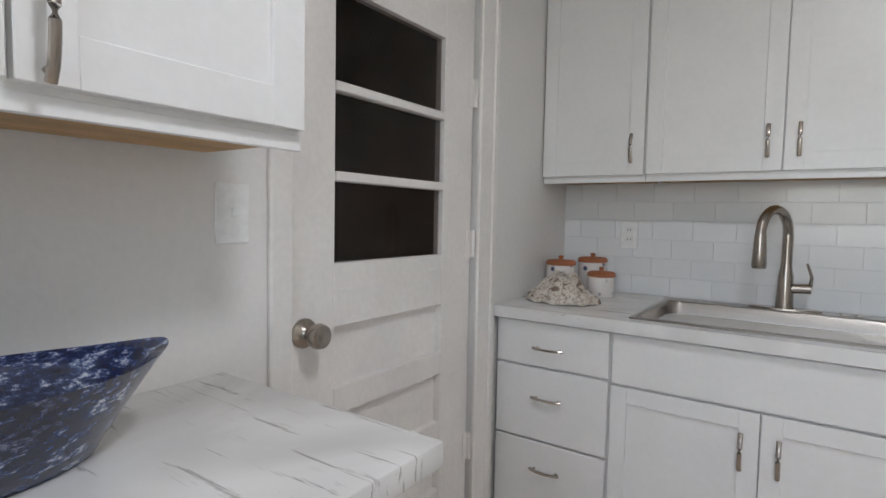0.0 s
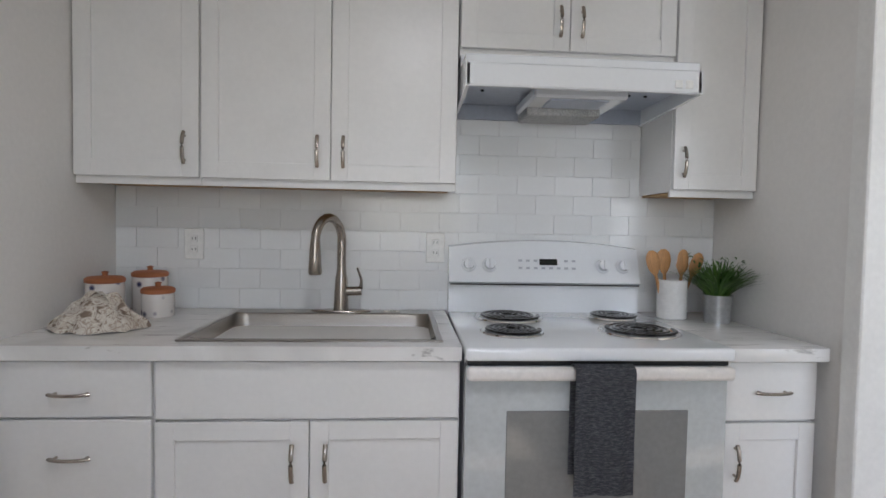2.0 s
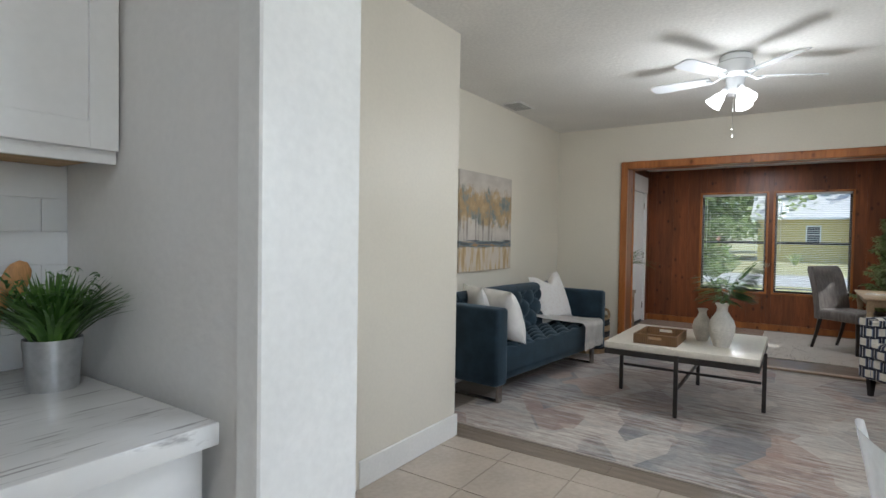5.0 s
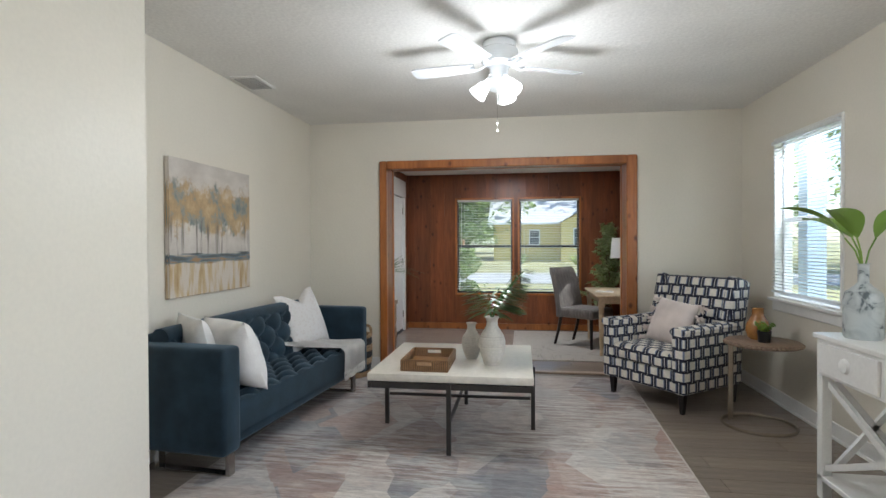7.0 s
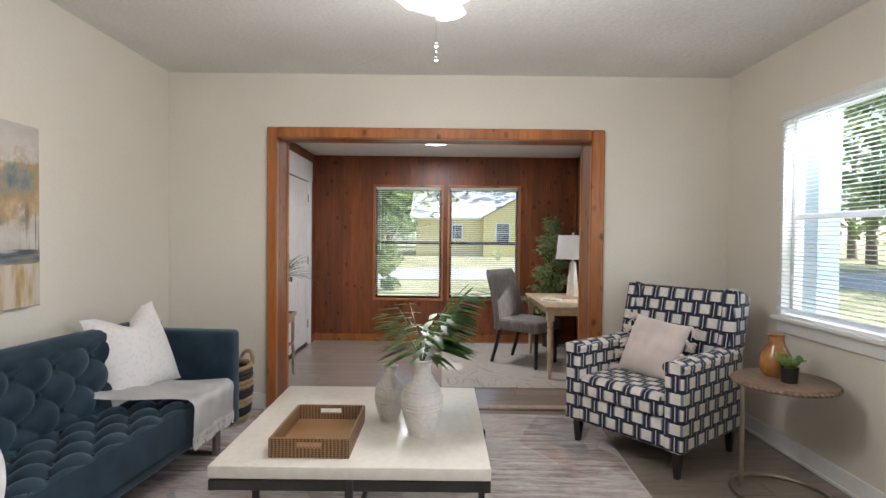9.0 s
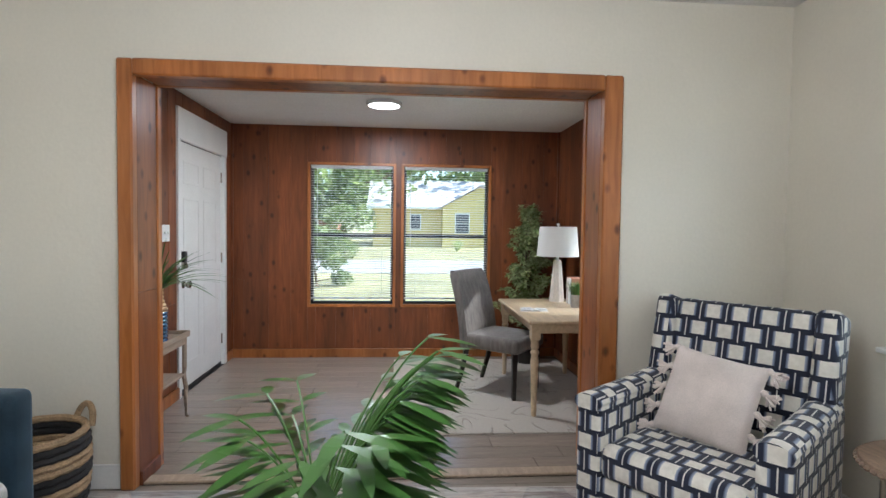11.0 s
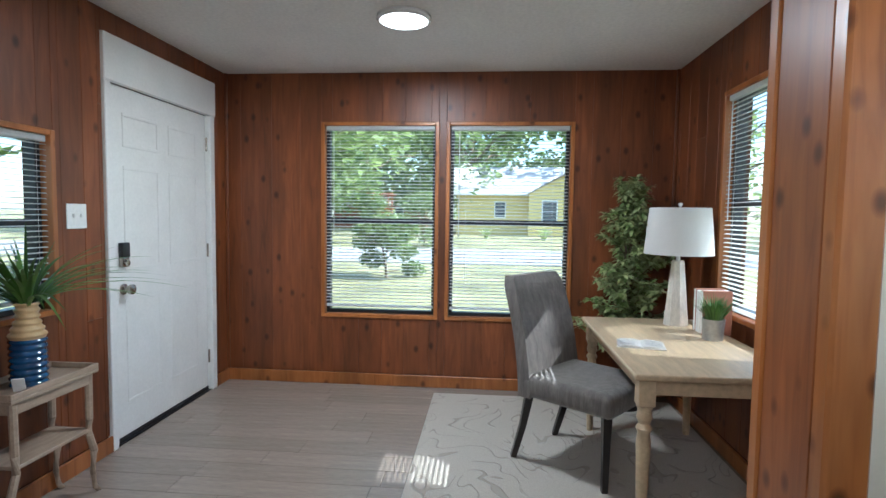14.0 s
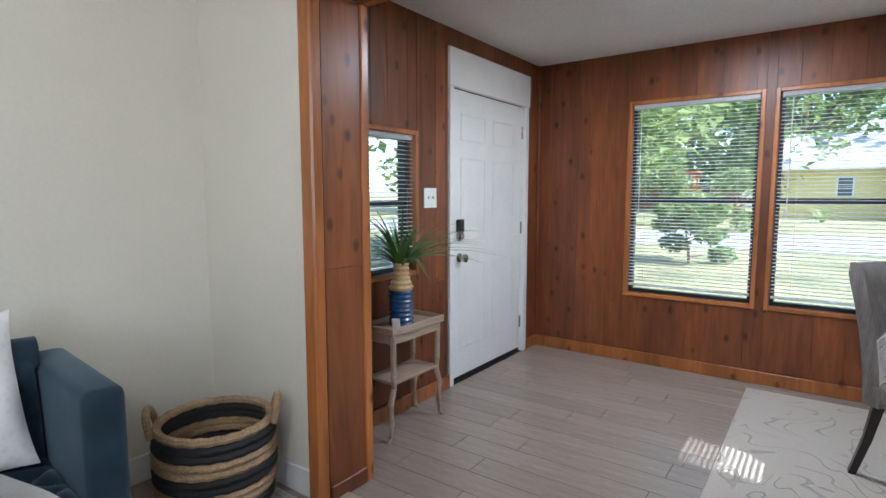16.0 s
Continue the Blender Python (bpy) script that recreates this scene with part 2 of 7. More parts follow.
base_of(M["towel"], ramp(M["towel"], v.outputs["Fac"], [(0.35, (0.06, 0.064, 0.078)), (0.5, (0.11, 0.115, 0.13)), (0.68, (0.27, 0.275, 0.29))]))
M["cloth_printed"] = mat("cloth_printed", (1, 1, 1), 0.9, vary=0, fine=0, bump=0.0015, bump_scale=250)
v = tex(M["cloth_printed"], "Noise", 30.0, Detail=2.0, Distortion=1.5)
base_of(M["cloth_printed"], ramp(M["cloth_printed"], v.outputs["Fac"], [(0.36, (0.22, 0.16, 0.12)), (0.44, (0.55, 0.48, 0.40)), (0.54, (0.70, 0.66, 0.58)), (0.62, (0.40, 0.31, 0.24)), (0.7, (0.68, 0.63, 0.56))]))


def calc(m, op, a, b=0.0):
    n = m.node_tree.nodes.new("ShaderNodeMath")
    n.operation = op
    for sock, v in zip(n.inputs, (a, b)):
        if isinstance(v, (int, float)):
            sock.default_value = v
        else:
            m.node_tree.links.new(v, sock)
    return n.outputs["Value"]


def key_pattern():
    """Cream blocks in offset rows on navy-black, with blue-grey sides and thin white uprights."""
    m = mat("armchair_fabric", (1, 1, 1), 0.8, vary=0, fine=0, bump=0.0008, bump_scale=300, sheen=0.15)
    nodes, link = m.node_tree.nodes, m.node_tree.links.new
    tc, sp = nodes.new("ShaderNodeTexCoord"), nodes.new("ShaderNodeSeparateXYZ")
    link(tc.outputs["UV"], sp.inputs[0])
    rows = calc(m, "DIVIDE", sp.outputs["Y"], 0.080)
    shift = calc(m, "MULTIPLY", calc(m, "FLOORED_MODULO", calc(m, "FLOOR", rows), 2.0), 0.5)
    fx = calc(m, "FRACT", calc(m, "ADD", calc(m, "DIVIDE", sp.outputs["X"], 0.112), shift))
    ax = calc(m, "ABSOLUTE", calc(m, "SUBTRACT", fx, 0.5))
    ay = calc(m, "ABSOLUTE", calc(m, "SUBTRACT", calc(m, "FRACT", rows), 0.5))
    tall = calc(m, "LESS_THAN", ay, 0.36)
    block = calc(m, "MULTIPLY", calc(m, "LESS_THAN", ax, 0.245), tall)
    line = calc(m, "GREATER_THAN", ax, 0.478)
    n = tex(m, "Noise", 40.0, Detail=3.0)
    cream = ramp(m, n.outputs["Fac"], [(0.35, (0.66, 0.62, 0.54)), (0.65, (0.77, 0.73, 0.65))])
    side = ramp(m, ax, [(0.245, (0.36, 0.39, 0.46)), (0.30, (0.16, 0.19, 0.27)), (0.345, (0.010, 0.014, 0.036))])
    navy = mix(m, calc(m, "MULTIPLY", calc(m, "LESS_THAN", ay, 0.36), 1.0), (0.008, 0.011, 0.028), side)
    navy = mix(m, line, navy, (0.66, 0.63, 0.58))
    base_of(m, mix(m, block, navy, cream))
    return m


M["key"] = key_pattern()


def rug_abstract():
    """Angular patches of blue-grey, cream, stone and rust under a worn streaked weave."""
    m = mat("area_rug", (1, 1, 1), 0.95, vary=0, fine=0, sheen=0.15)
    nodes, link = m.node_tree.nodes, m.node_tree.links.new
    cols = [(0.15, 0.165, 0.19), (0.46, 0.43, 0.40), (0.68, 0.63, 0.57), (0.30, 0.21, 0.18), (0.27, 0.28, 0.30), (0.52, 0.48, 0.44), (0.40, 0.27, 0.22)]
    layers = []
    for k, (sc, st, rt, lc) in enumerate(((1.7, (1.0, 1.9, 1), 38, (0, 0, 0)), (2.4, (1.7, 0.9, 1), -31, (3.1, 1.7, 0)), (3.3, (1.0, 2.2, 1), 62, (5, 2, 0)))):
        v = tex(m, "Voronoi", sc, st, rot=(0, 0, rt), loc=lc, Randomness=0.95)
        v.distance = "CHEBYCHEV"
        sp = nodes.new("ShaderNodeSeparateColor")
        link(v.outputs["Color"], sp.inputs[0])
        layers.append(ramp(m, sp.outputs[k % 3], [(q / 7, c) for q, c in enumerate(cols[k:] + cols[:k])], "CONSTANT"))
    base = mix(m, 0.15, mix(m, 0.25, layers[0], layers[1]), layers[2])
    st = tex(m, "Noise", 9.0, (3.0, 0.3, 1), rot=(0, 0, 4), Detail=6.0, Roughness=0.75)
    cl = tex(m, "Noise", 1.7, Detail=4.0, Roughness=0.6)
    fl = tex(m, "Noise", 30.0, (2.4, 0.5, 1), Detail=5.0, Roughness=0.8)
    streak = ramp(m, st.outputs["Fac"], [(0.38, (0.16, 0.12, 0.11)), (0.46, (0.34, 0.24, 0.20)), (0.52, (0.52, 0.48, 0.44)), (0.62, (0.70, 0.66, 0.61))])
    base = mix(m, ramp(m, cl.outputs["Fac"], [(0.42, (0.10, 0.10, 0.10)), (0.58, (0.68, 0.68, 0.68))]), base, streak)
    base = mix(m, 0.6, base, ramp(m, fl.outputs["Fac"], [(0.36, (0.62, 0.6, 0.58)), (0.5, (1.0, 1.0, 1.0)), (0.62, (1.25, 1.24, 1.22))]), "MULTIPLY")
    base_of(m, base)
    return relief(m, st.outputs["Fac"], 0.002)


M["rug"] = rug_abstract()
M["rug_edge"] = mat("rug_edge", (0.55, 0.50, 0.45), 0.9)


def rug_cream():
    m = mat("cream_rug", (1, 1, 1), 0.95, vary=0, fine=0, sheen=0.3)
    nodes, link = m.node_tree.nodes, m.node_tree.links.new
    nz = tex(m, "Noise", 2.1, Detail=1.0, Distortion=1.6)
    wv = nodes.new("ShaderNodeMath")
    wv.operation = "MULTIPLY"
    wv.inputs[1].default_value = 46.0
    sn = nodes.new("ShaderNodeMath")
    sn.operation = "SINE"
    link(nz.outputs["Fac"], wv.inputs[0]), link(wv.outputs["Value"], sn.inputs[0])
    br = tex(m, "Noise", 4.0, Detail=2.0)
    keep = ramp(m, br.outputs["Fac"], [(0.42, (0, 0, 0)), (0.5, (1, 1, 1))])
    line = mix(m, 1.0, ramp(m, sn.outputs["Value"], [(0.90, (0, 0, 0)), (0.965, (1, 1, 1))]), keep, "MULTIPLY")
    g = tex(m, "Noise", 180.0, Detail=3.0)
    pile = ramp(m, g.outputs["Fac"], [(0.3, (0.40, 0.355, 0.295)), (0.7, (0.52, 0.47, 0.405))])
    base_of(m, mix(m, line, pile, (0.36, 0.315, 0.26)))
    inv = nodes.new("ShaderNodeInvert")
    link(line, inv.inputs["Color"])
    return relief(m, inv.outputs["Color"], 0.006)


M["rug_cream"] = rug_cream()


def painting():
    """Hazy cream sky, gold and blue-grey tree crowns, thin trunks, a dark shoreline and golden reflections."""
    m = mat("abstract_canvas", (1, 1, 1), 0.6, vary=0, fine=0, bump=0.002, bump_scale=90)
    nodes, link = m.node_tree.nodes, m.node_tree.links.new
    tc, sp = nodes.new("ShaderNodeTexCoord"), nodes.new("ShaderNodeSeparateXYZ")
    link(tc.outputs["Generated"], sp.inputs[0])
    z = sp.outputs["Z"]
    haze = tex(m, "Noise", 3.0, (1, 1, 1.6), "Generated", Detail=5.0, Roughness=0.6)
    base = ramp(m, haze.outputs["Fac"], [(0.35, (0.50, 0.45, 0.40)), (0.65, (0.66, 0.61, 0.55))])
    # crowns: a ragged belt in the upper half
    rag = tex(m, "Noise", 7.0, (1.2, 1, 1), "Generated", loc=(1, 0, 4), Detail=7.0, Roughness=0.68)
    zz = calc(m, "ADD", z, calc(m, "MULTIPLY", calc(m, "SUBTRACT", rag.outputs["Fac"], 0.5), 0.55))
    belt = ramp(m, zz, [(0.45, (0, 0, 0)), (0.52, (0.9, 0.9, 0.9)), (0.78, (0.9, 0.9, 0.9)), (0.86, (0, 0, 0))])
    hue = tex(m, "Noise", 4.2, (1.3, 1, 1), "Generated", loc=(7, 0, 2), Detail=6.0, Roughness=0.65)
    crown = ramp(m, hue.outputs["Fac"], [(0.36, (0.10, 0.15, 0.16)), (0.45, (0.25, 0.25, 0.20)), (0.50, (0.38, 0.25, 0.11)), (0.58, (0.48, 0.33, 0.16)), (0.68, (0.58, 0.49, 0.37))])
    base = mix(m, belt, base, crown)
    # trunks
    tk = tex(m, "Noise", 9.0, (3.4, 1, 0.12), "Generated", loc=(5, 0, 0), Detail=3.0, Roughness=0.6)
    low = ramp(m, z, [(0.29, (0, 0, 0)), (0.31, (1, 1, 1)), (0.50, (1, 1, 1)), (0.60, (0, 0, 0))])
    base = mix(m, mix(m, 1.0, ramp(m, tk.outputs["Fac"], [(0.56, (0, 0, 0)), (0.63, (0.85, 0.85, 0.85))]), low, "MULTIPLY"), base, (0.14, 0.12, 0.10))
    # reflections below the shore
    rf = tex(m, "Noise", 7.0, (2.6, 1, 0.5), "Generated", loc=(2, 0, 9), Detail=4.0)
    gold = ramp(m, rf.outputs["Fac"], [(0.44, (0.60, 0.53, 0.45)), (0.57, (0.52, 0.39, 0.22)), (0.70, (0.38, 0.24, 0.10))])
    base = mix(m, ramp(m, z, [(0.255, (1, 1, 1)), (0.275, (0, 0, 0))]), base, gold)
    # shoreline strokes
    sl = tex(m, "Noise", 6.0, (0.8, 1, 6.0), "Generated", loc=(3, 0, 3), Detail=4.0)
    zs = calc(m, "ADD", z, calc(m, "MULTIPLY", calc(m, "SUBTRACT", sl.outputs["Fac"], 0.5), 0.09))
    shore = ramp(m, zs, [(0.235, (0, 0, 0)), (0.25, (0.9, 0.9, 0.9)), (0.30, (0.9, 0.9, 0.9)), (0.32, (0, 0, 0))])
    stroke = ramp(m, sl.outputs["Fac"], [(0.40, (0.035, 0.05, 0.06)), (0.52, (0.10, 0.16, 0.19)), (0.62, (0.30, 0.17, 0.07))])
    base_of(m, mix(m, shore, base, stroke))
    return m


M["canvas"] = painting()
M["stone_top"] = mat("stone_top", (0.70, 0.65, 0.56), 0.28, vary=0.05, scale=4, fine=0.06, fine_scale=30, bump=0.0006, bump_scale=25)
M["iron"] = mat("iron", (0.06, 0.055, 0.052), 0.45, 0.7, vary=0.2)
M["silver_metal"] = mat("silver_metal", (0.42, 0.39, 0.36), 0.25, 1.0, vary=0.1)
M["gold_metal"] = mat("gold_metal", (0.36, 0.31, 0.25), 0.3, 1.0, vary=0.15)
M["rattan"] = mat("rattan", (0.23, 0.105, 0.032), 0.5, vary=0.25, scale=14, fine=0.35, fine_scale=150, bump=0.003, bump_scale=170, stretch=(1, 1, 3))
wv = tex(M["rattan"], "Wave", 42.0, (1, 1, 1), Distortion=0.6, Detail=1.0)
wv.bands_direction = "Z"
wx = tex(M["rattan"], "Wave", 34.0, (1, 1, 0), rot=(0, 0, 45), Distortion=0.4, Detail=1.0)
weave = mix(M["rattan"], 0.5, wv.outputs["Fac"], wx.outputs["Fac"])
base_of(M["rattan"], ramp(M["rattan"], weave, [(0.22, (0.055, 0.022, 0.007)), (0.5, (0.21, 0.10, 0.033)), (0.8, (0.34, 0.19, 0.075))]))
relief(M["rattan"], weave, 0.004)
M["seagrass"] = mat("seagrass", (0.36, 0.24, 0.13), 0.8, vary=0.25, scale=12, fine=0.35, fine_scale=110, bump=0.004, bump_scale=110, stretch=(1, 1, 2))
M["seagrass_black"] = mat("seagrass_black", (0.02, 0.018, 0.017), 0.8, vary=0.25, bump=0.004, bump_scale=110)
M["ceramic_white"] = mat("ceramic_white", (0.70, 0.66, 0.60), 0.75, vary=0.06, scale=12, fine=0.08, fine_scale=70, bump=0.003, bump_scale=50)
M["ceramic_gloss"] = mat("ceramic_gloss", (0.80, 0.79, 0.77), 0.15, vary=0.02)
M["dark_wood"] = mat("dark_wood", (0.016, 0.012, 0.011), 0.3, vary=0.2)
M["pale_wood"] = mat("pale_wood", (0.55, 0.42, 0.27), 0.35, vary=0.12, scale=4, fine=0.10, stretch=(1.5, 12, 12))
M["washed_wood"] = mat("washed_wood", (0.38, 0.285, 0.205), 0.5, vary=0.15, scale=5, fine=0.15, stretch=(2, 10, 10))
M["brown_wood"] = mat("brown_wood", (0.23, 0.155, 0.105), 0.5, vary=0.25, scale=6, fine=0.2, stretch=(2, 12, 12))
M["spoon_wood"] = mat("spoon_wood", (0.50, 0.26, 0.10), 0.5, vary=0.2, scale=8, fine=0.15, stretch=(6, 6, 1))
M["galvanised"] = mat("galvanised", (0.46, 0.47, 0.48), 0.38, 0.85, vary=0.12, fine=0.1)
M["shade"] = mat("shade", (0.78, 0.76, 0.73), 0.9, vary=0.02, fine=0.05, fine_scale=300)
M["lamp_stone"] = mat("lamp_stone", (0.62, 0.57, 0.50), 0.4, vary=0.12, scale=14, fine=0.1, stretch=(5, 5, 1))
M["paper"] = mat("paper", (0.80, 0.79, 0.77), 0.8, vary=0.02)
M["key_mark"] = mat("key_mark", (0.46, 0.48, 0.52), 0.5)
M["paper_line"] = mat("paper_line", (0.55, 0.55, 0.56), 0.8)
M["book_rust"] = mat("book_rust", (0.42, 0.17, 0.11), 0.6)
M["book_white"] = mat("book_white", (0.72, 0.66, 0.60), 0.6)
M["terracotta"] = mat("terracotta", (0.40, 0.14, 0.055), 0.55, vary=0.2)
M["blue_glaze"] = mat("blue_glaze", (0.010, 0.062, 0.15), 0.2, vary=0.35, scale=14, coat=0.5)
M["tan_glaze"] = mat("tan_glaze", (0.58, 0.40, 0.20), 0.35, vary=0.2, scale=14)
M["copper_glaze"] = mat("copper_glaze", (1, 1, 1), 0.25, vary=0, fine=0, coat=0.4)
g = tex(M["copper_glaze"], "Noise", 9.0, Detail=3.0)
base_of(M["copper_glaze"], ramp(M["copper_glaze"], g.outputs["Fac"], [(0.3, (0.20, 0.075, 0.02)), (0.55, (0.44, 0.20, 0.05)), (0.75, (0.26, 0.10, 0.03))]))


def spatter_blue():
    m = mat("blue_spatter", (1, 1, 1), 0.18, vary=0, fine=0, coat=0.5)
    a = tex(m, "Noise", 34.0, (1, 0.8, 1.8), Detail=8.0, Roughness=0.78)
    b = tex(m, "Noise", 11.0, Detail=2.0)
    c = ramp(m, a.outputs["Fac"], [(0.36, (0.006, 0.008, 0.022)), (0.5, (0.016, 0.027, 0.085)), (0.545, (0.06, 0.10, 0.23)), (0.60, (0.50, 0.54, 0.62))])
    d = ramp(m, b.outputs["Fac"], [(0.36, (0.2, 0.2, 0.3)), (0.5, (1, 1, 1))])
    base_of(m, mix(m, 0.9, c, d, "MULTIPLY"))
    return m


M["spatter"] = spatter_blue()
M["marble_vase"] = mat("marble_vase", (1, 1, 1), 0.3, vary=0, fine=0)
v = tex(M["marble_vase"], "Noise", 7.0, Detail=5.0, Distortion=2.5)
base_of(M["marble_vase"], ramp(M["marble_vase"], v.outputs["Fac"], [(0.38, (0.10, 0.12, 0.13)), (0.46, (0.42, 0.45, 0.45)), (0.6, (0.55, 0.58, 0.57))]))
M["canister"] = mat("canister", (1, 1, 1), 0.25, vary=0, fine=0)
v = tex(M["canister"], "Voronoi", 26.0)
base_of(M["canister"], ramp(M["canister"], v.outputs["Distance"], [(0.12, (0.05, 0.055, 0.12)), (0.24, (0.36, 0.33, 0.36)), (0.34, (0.76, 0.72, 0.68))]))


def leafy(name, a, b, rough=0.45):
    m = mat(name, a, rough, vary=0, fine=0)
    gm = m.node_tree.nodes.new("ShaderNodeNewGeometry")
    base_of(m, ramp(m, gm.outputs["Random Per Island"], [(0.0, a), (1.0, b)]))
    return m


M["leaf"] = leafy("leaf", (0.022, 0.065, 0.012), (0.085, 0.17, 0.035), 0.3)
M["leaf_grass"] = leafy("leaf_grass", (0.032, 0.09, 0.016), (0.115, 0.23, 0.045))
M["leaf_ficus"] = leafy("leaf_ficus", (0.17, 0.25, 0.07), (0.62, 0.67, 0.36))
M["leaf_bright"] = leafy("leaf_bright", (0.10, 0.22, 0.025), (0.24, 0.36, 0.05))
M["bark"] = mat("bark", (0.17, 0.12, 0.08), 0.9, vary=0.3, fine=0.3, bump=0.02, bump_scale=12)
M["tree_leaf"] = leafy("tree_leaf", (0.11, 0.17, 0.05), (0.30, 0.37, 0.14), 0.6)
M["lawn"] = mat("lawn", (0.25, 0.235, 0.115), 0.95, vary=0.35, scale=0.6, fine=0.4, fine_scale=14)
M["asphalt"] = mat("asphalt", (0.32, 0.31, 0.30), 0.9, vary=0.15, scale=0.7, fine=0.2, fine_scale=20)
M["siding"] = mat("siding", (0.70, 0.58, 0.24), 0.7, vary=0.06)
M["roof"] = mat("roof", (0.42, 0.41, 0.41), 0.8, vary=0.12, fine=0.15, fine_scale=8)
M["red_wood"] = mat("red_wood", (0.42, 0.12, 0.04), 0.7, vary=0.1)
M["brick"] = mat("brick_red", (0.30, 0.13, 0.08), 0.85, vary=0.2)
# blue of the sky light is put into the porch post's colour
M["porch_sky_tint"] = mat("porch_sky_tint", (0.45, 0.55, 0.72), 0.6, vary=0.05)


def translucent(m, amount):
    """Lets part of the light through a thin sheet."""
    nodes, link = m.node_tree.nodes, m.node_tree.links.new
    b, out = nodes["Principled BSDF"], nodes["Material Output"]
    t, mx = nodes.new("ShaderNodeBsdfTranslucent"), nodes.new("ShaderNodeMixShader")
    src = b.inputs["Base Color"]
    if src.is_linked:
        link(src.links[0].from_socket, t.inputs["Color"])
    else:
        t.inputs["Color"].default_value = src.default_value
    mx.inputs["Fac"].default_value = amount
    link(b.outputs["BSDF"], mx.inputs[1]), link(t.outputs["BSDF"], mx.inputs[2])
    link(mx.outputs["Shader"], out.inputs["Surface"])


translucent(M["tree_leaf"], 0.6)
translucent(M["leaf_ficus"], 0.3)
translucent(M["blind"], 0.5)
translucent(M["shade"], 0.3)
M["led"] = glow("led", (1.0, 0.96, 0.9), 2.2)
M["bulb_glass"] = glow("bulb_glass", (1.0, 0.96, 0.92), 1.1)
M["display"] = mat("display", (0.012, 0.014, 0.012), 0.15)


# ---- mesh helpers ----
def box(bm, x0, x1, y0, y1, z0, z1, bevel=0.0, segments=1, m=None):
    r = bmesh.ops.create_cube(bm, size=1.0)
    vs = r["verts"]
    for v_ in vs:
        v_.co = Vector(((x0 + x1) / 2 + v_.co.x * (x1 - x0), (y0 + y1) / 2 + v_.co.y * (y1 - y0), (z0 + z1) / 2 + v_.co.z * (z1 - z0)))
    if bevel:
        es = list({e for v_ in vs for e in v_.link_edges})
        out = bmesh.ops.bevel(bm, geom=es, offset=bevel, segments=segments, affect="EDGES", profile=0.5)
        vs = list({v_ for f in out["faces"] for v_ in f.verts} | {v_ for v_ in vs if v_.is_valid})
    if m is not None:
        bmesh.ops.transform(bm, matrix=m, verts=[v_ for v_ in vs if v_.is_valid])
    return vs


def lathe(bm, profile, steps=28, m=None):
    """A turned shape from (radius, height) pairs, bottom to top."""
    rings = []
    for r, z in profile:
        if r < 1e-5:
            rings.append([bm.verts.new((0, 0, z))])
        else:
            rings.append([bm.verts.new((r * math.cos(2 * math.pi * k / steps), r * math.sin(2 * math.pi * k / steps), z)) for k in range(steps)])
    for a, b in zip(rings, rings[1:]):
        for k in range(steps):
            q = [a[k % len(a)], a[(k + 1) % len(a)], b[(k + 1) % len(b)], b[k % len(b)]]
            q = list(dict.fromkeys(q))
            if len(q) > 2:
                bm.faces.new(q)
    vs = [v_ for ring in rings for v_ in ring]
    if m is not None:
        bmesh.ops.transform(bm, matrix=m, verts=vs)
    return vs


def tube(bm, points, radius, steps=8, closed=False, flat=1.0):
    """A round bar along points; radius may be one number or one for each point."""
    pts = [Vector(p) for p in points]
    n = len(pts)
    radii = radius if isinstance(radius, (list, tuple)) else [radius] * n
    rings = []
    up = Vector((0, 0, 1))
    for k, p in enumerate(pts):
        a, b = pts[(k - 1) % n if closed else max(k - 1, 0)], pts[(k + 1) % n if closed else min(k + 1, n - 1)]
        d = (b - a).normalized()
        s = d.cross(up)
        if s.length < 0.05:
            s = d.cross(Vector((0, 1, 0)))
        s.normalize()
        t = s.cross(d).normalized()
        rings.append([bm.verts.new(p + radii[k] * (s * math.cos(2 * math.pi * j / steps) + flat * t * math.sin(2 * math.pi * j / steps))) for j in range(steps)])
    pairs = list(zip(rings, rings[1:])) + ([(rings[-1], rings[0])] if closed else [])
    for a, b in pairs:
        for j in range(steps):
            bm.faces.new((a[j], a[(j + 1) % steps], b[(j + 1) % steps], b[j]))
    if not closed:
        bm.faces.new(rings[0][::-1]), bm.faces.new(rings[-1])


def grid(bm, nu, nv, f):
    vs = [[bm.verts.new(f(i / nu, j / nv)) for j in range(nv + 1)] for i in range(nu + 1)]
    for i in range(nu):
        for j in range(nv):
            bm.faces.new((vs[i][j], vs[i + 1][j], vs[i + 1][j + 1], vs[i][j + 1]))
    return vs


def mesh_of(name, bm, material, smooth=True, angle=35):
    bmesh.ops.recalc_face_normals(bm, faces=bm.faces)
    me = bpy.data.meshes.new(name)
    bm.to_mesh(me)
    bm.free()
    me.materials.append(material)
    if smooth:
        me.shade_smooth()
        me.set_sharp_from_angle(angle=radians(angle))
    return me


def part(name, bm, material, parent=None, label="", smooth=True, at=None):
    """Links a bmesh as one mesh object under a thing or a part."""
    ob = new(name, mesh_of(name, bm, material, smooth))
    if parent:
        ob.parent = parent
    if at is not None:
        ob.matrix_basis = at
    return tagged(ob, label)


def boxpart(name, dims, material, parent=None, label="", bevel=0.003, segments=1, at=None):
    bm = bmesh.new()
    box(bm, *dims, bevel=bevel, segments=segments)
    return part(name, bm, material, parent, label, at=at)


def thing(name, m, label, category, group=""):
    ob = new(name)
    ob.empty_display_size = 0.1
    ob.matrix_basis = m
    return tagged(ob, label, category, group)


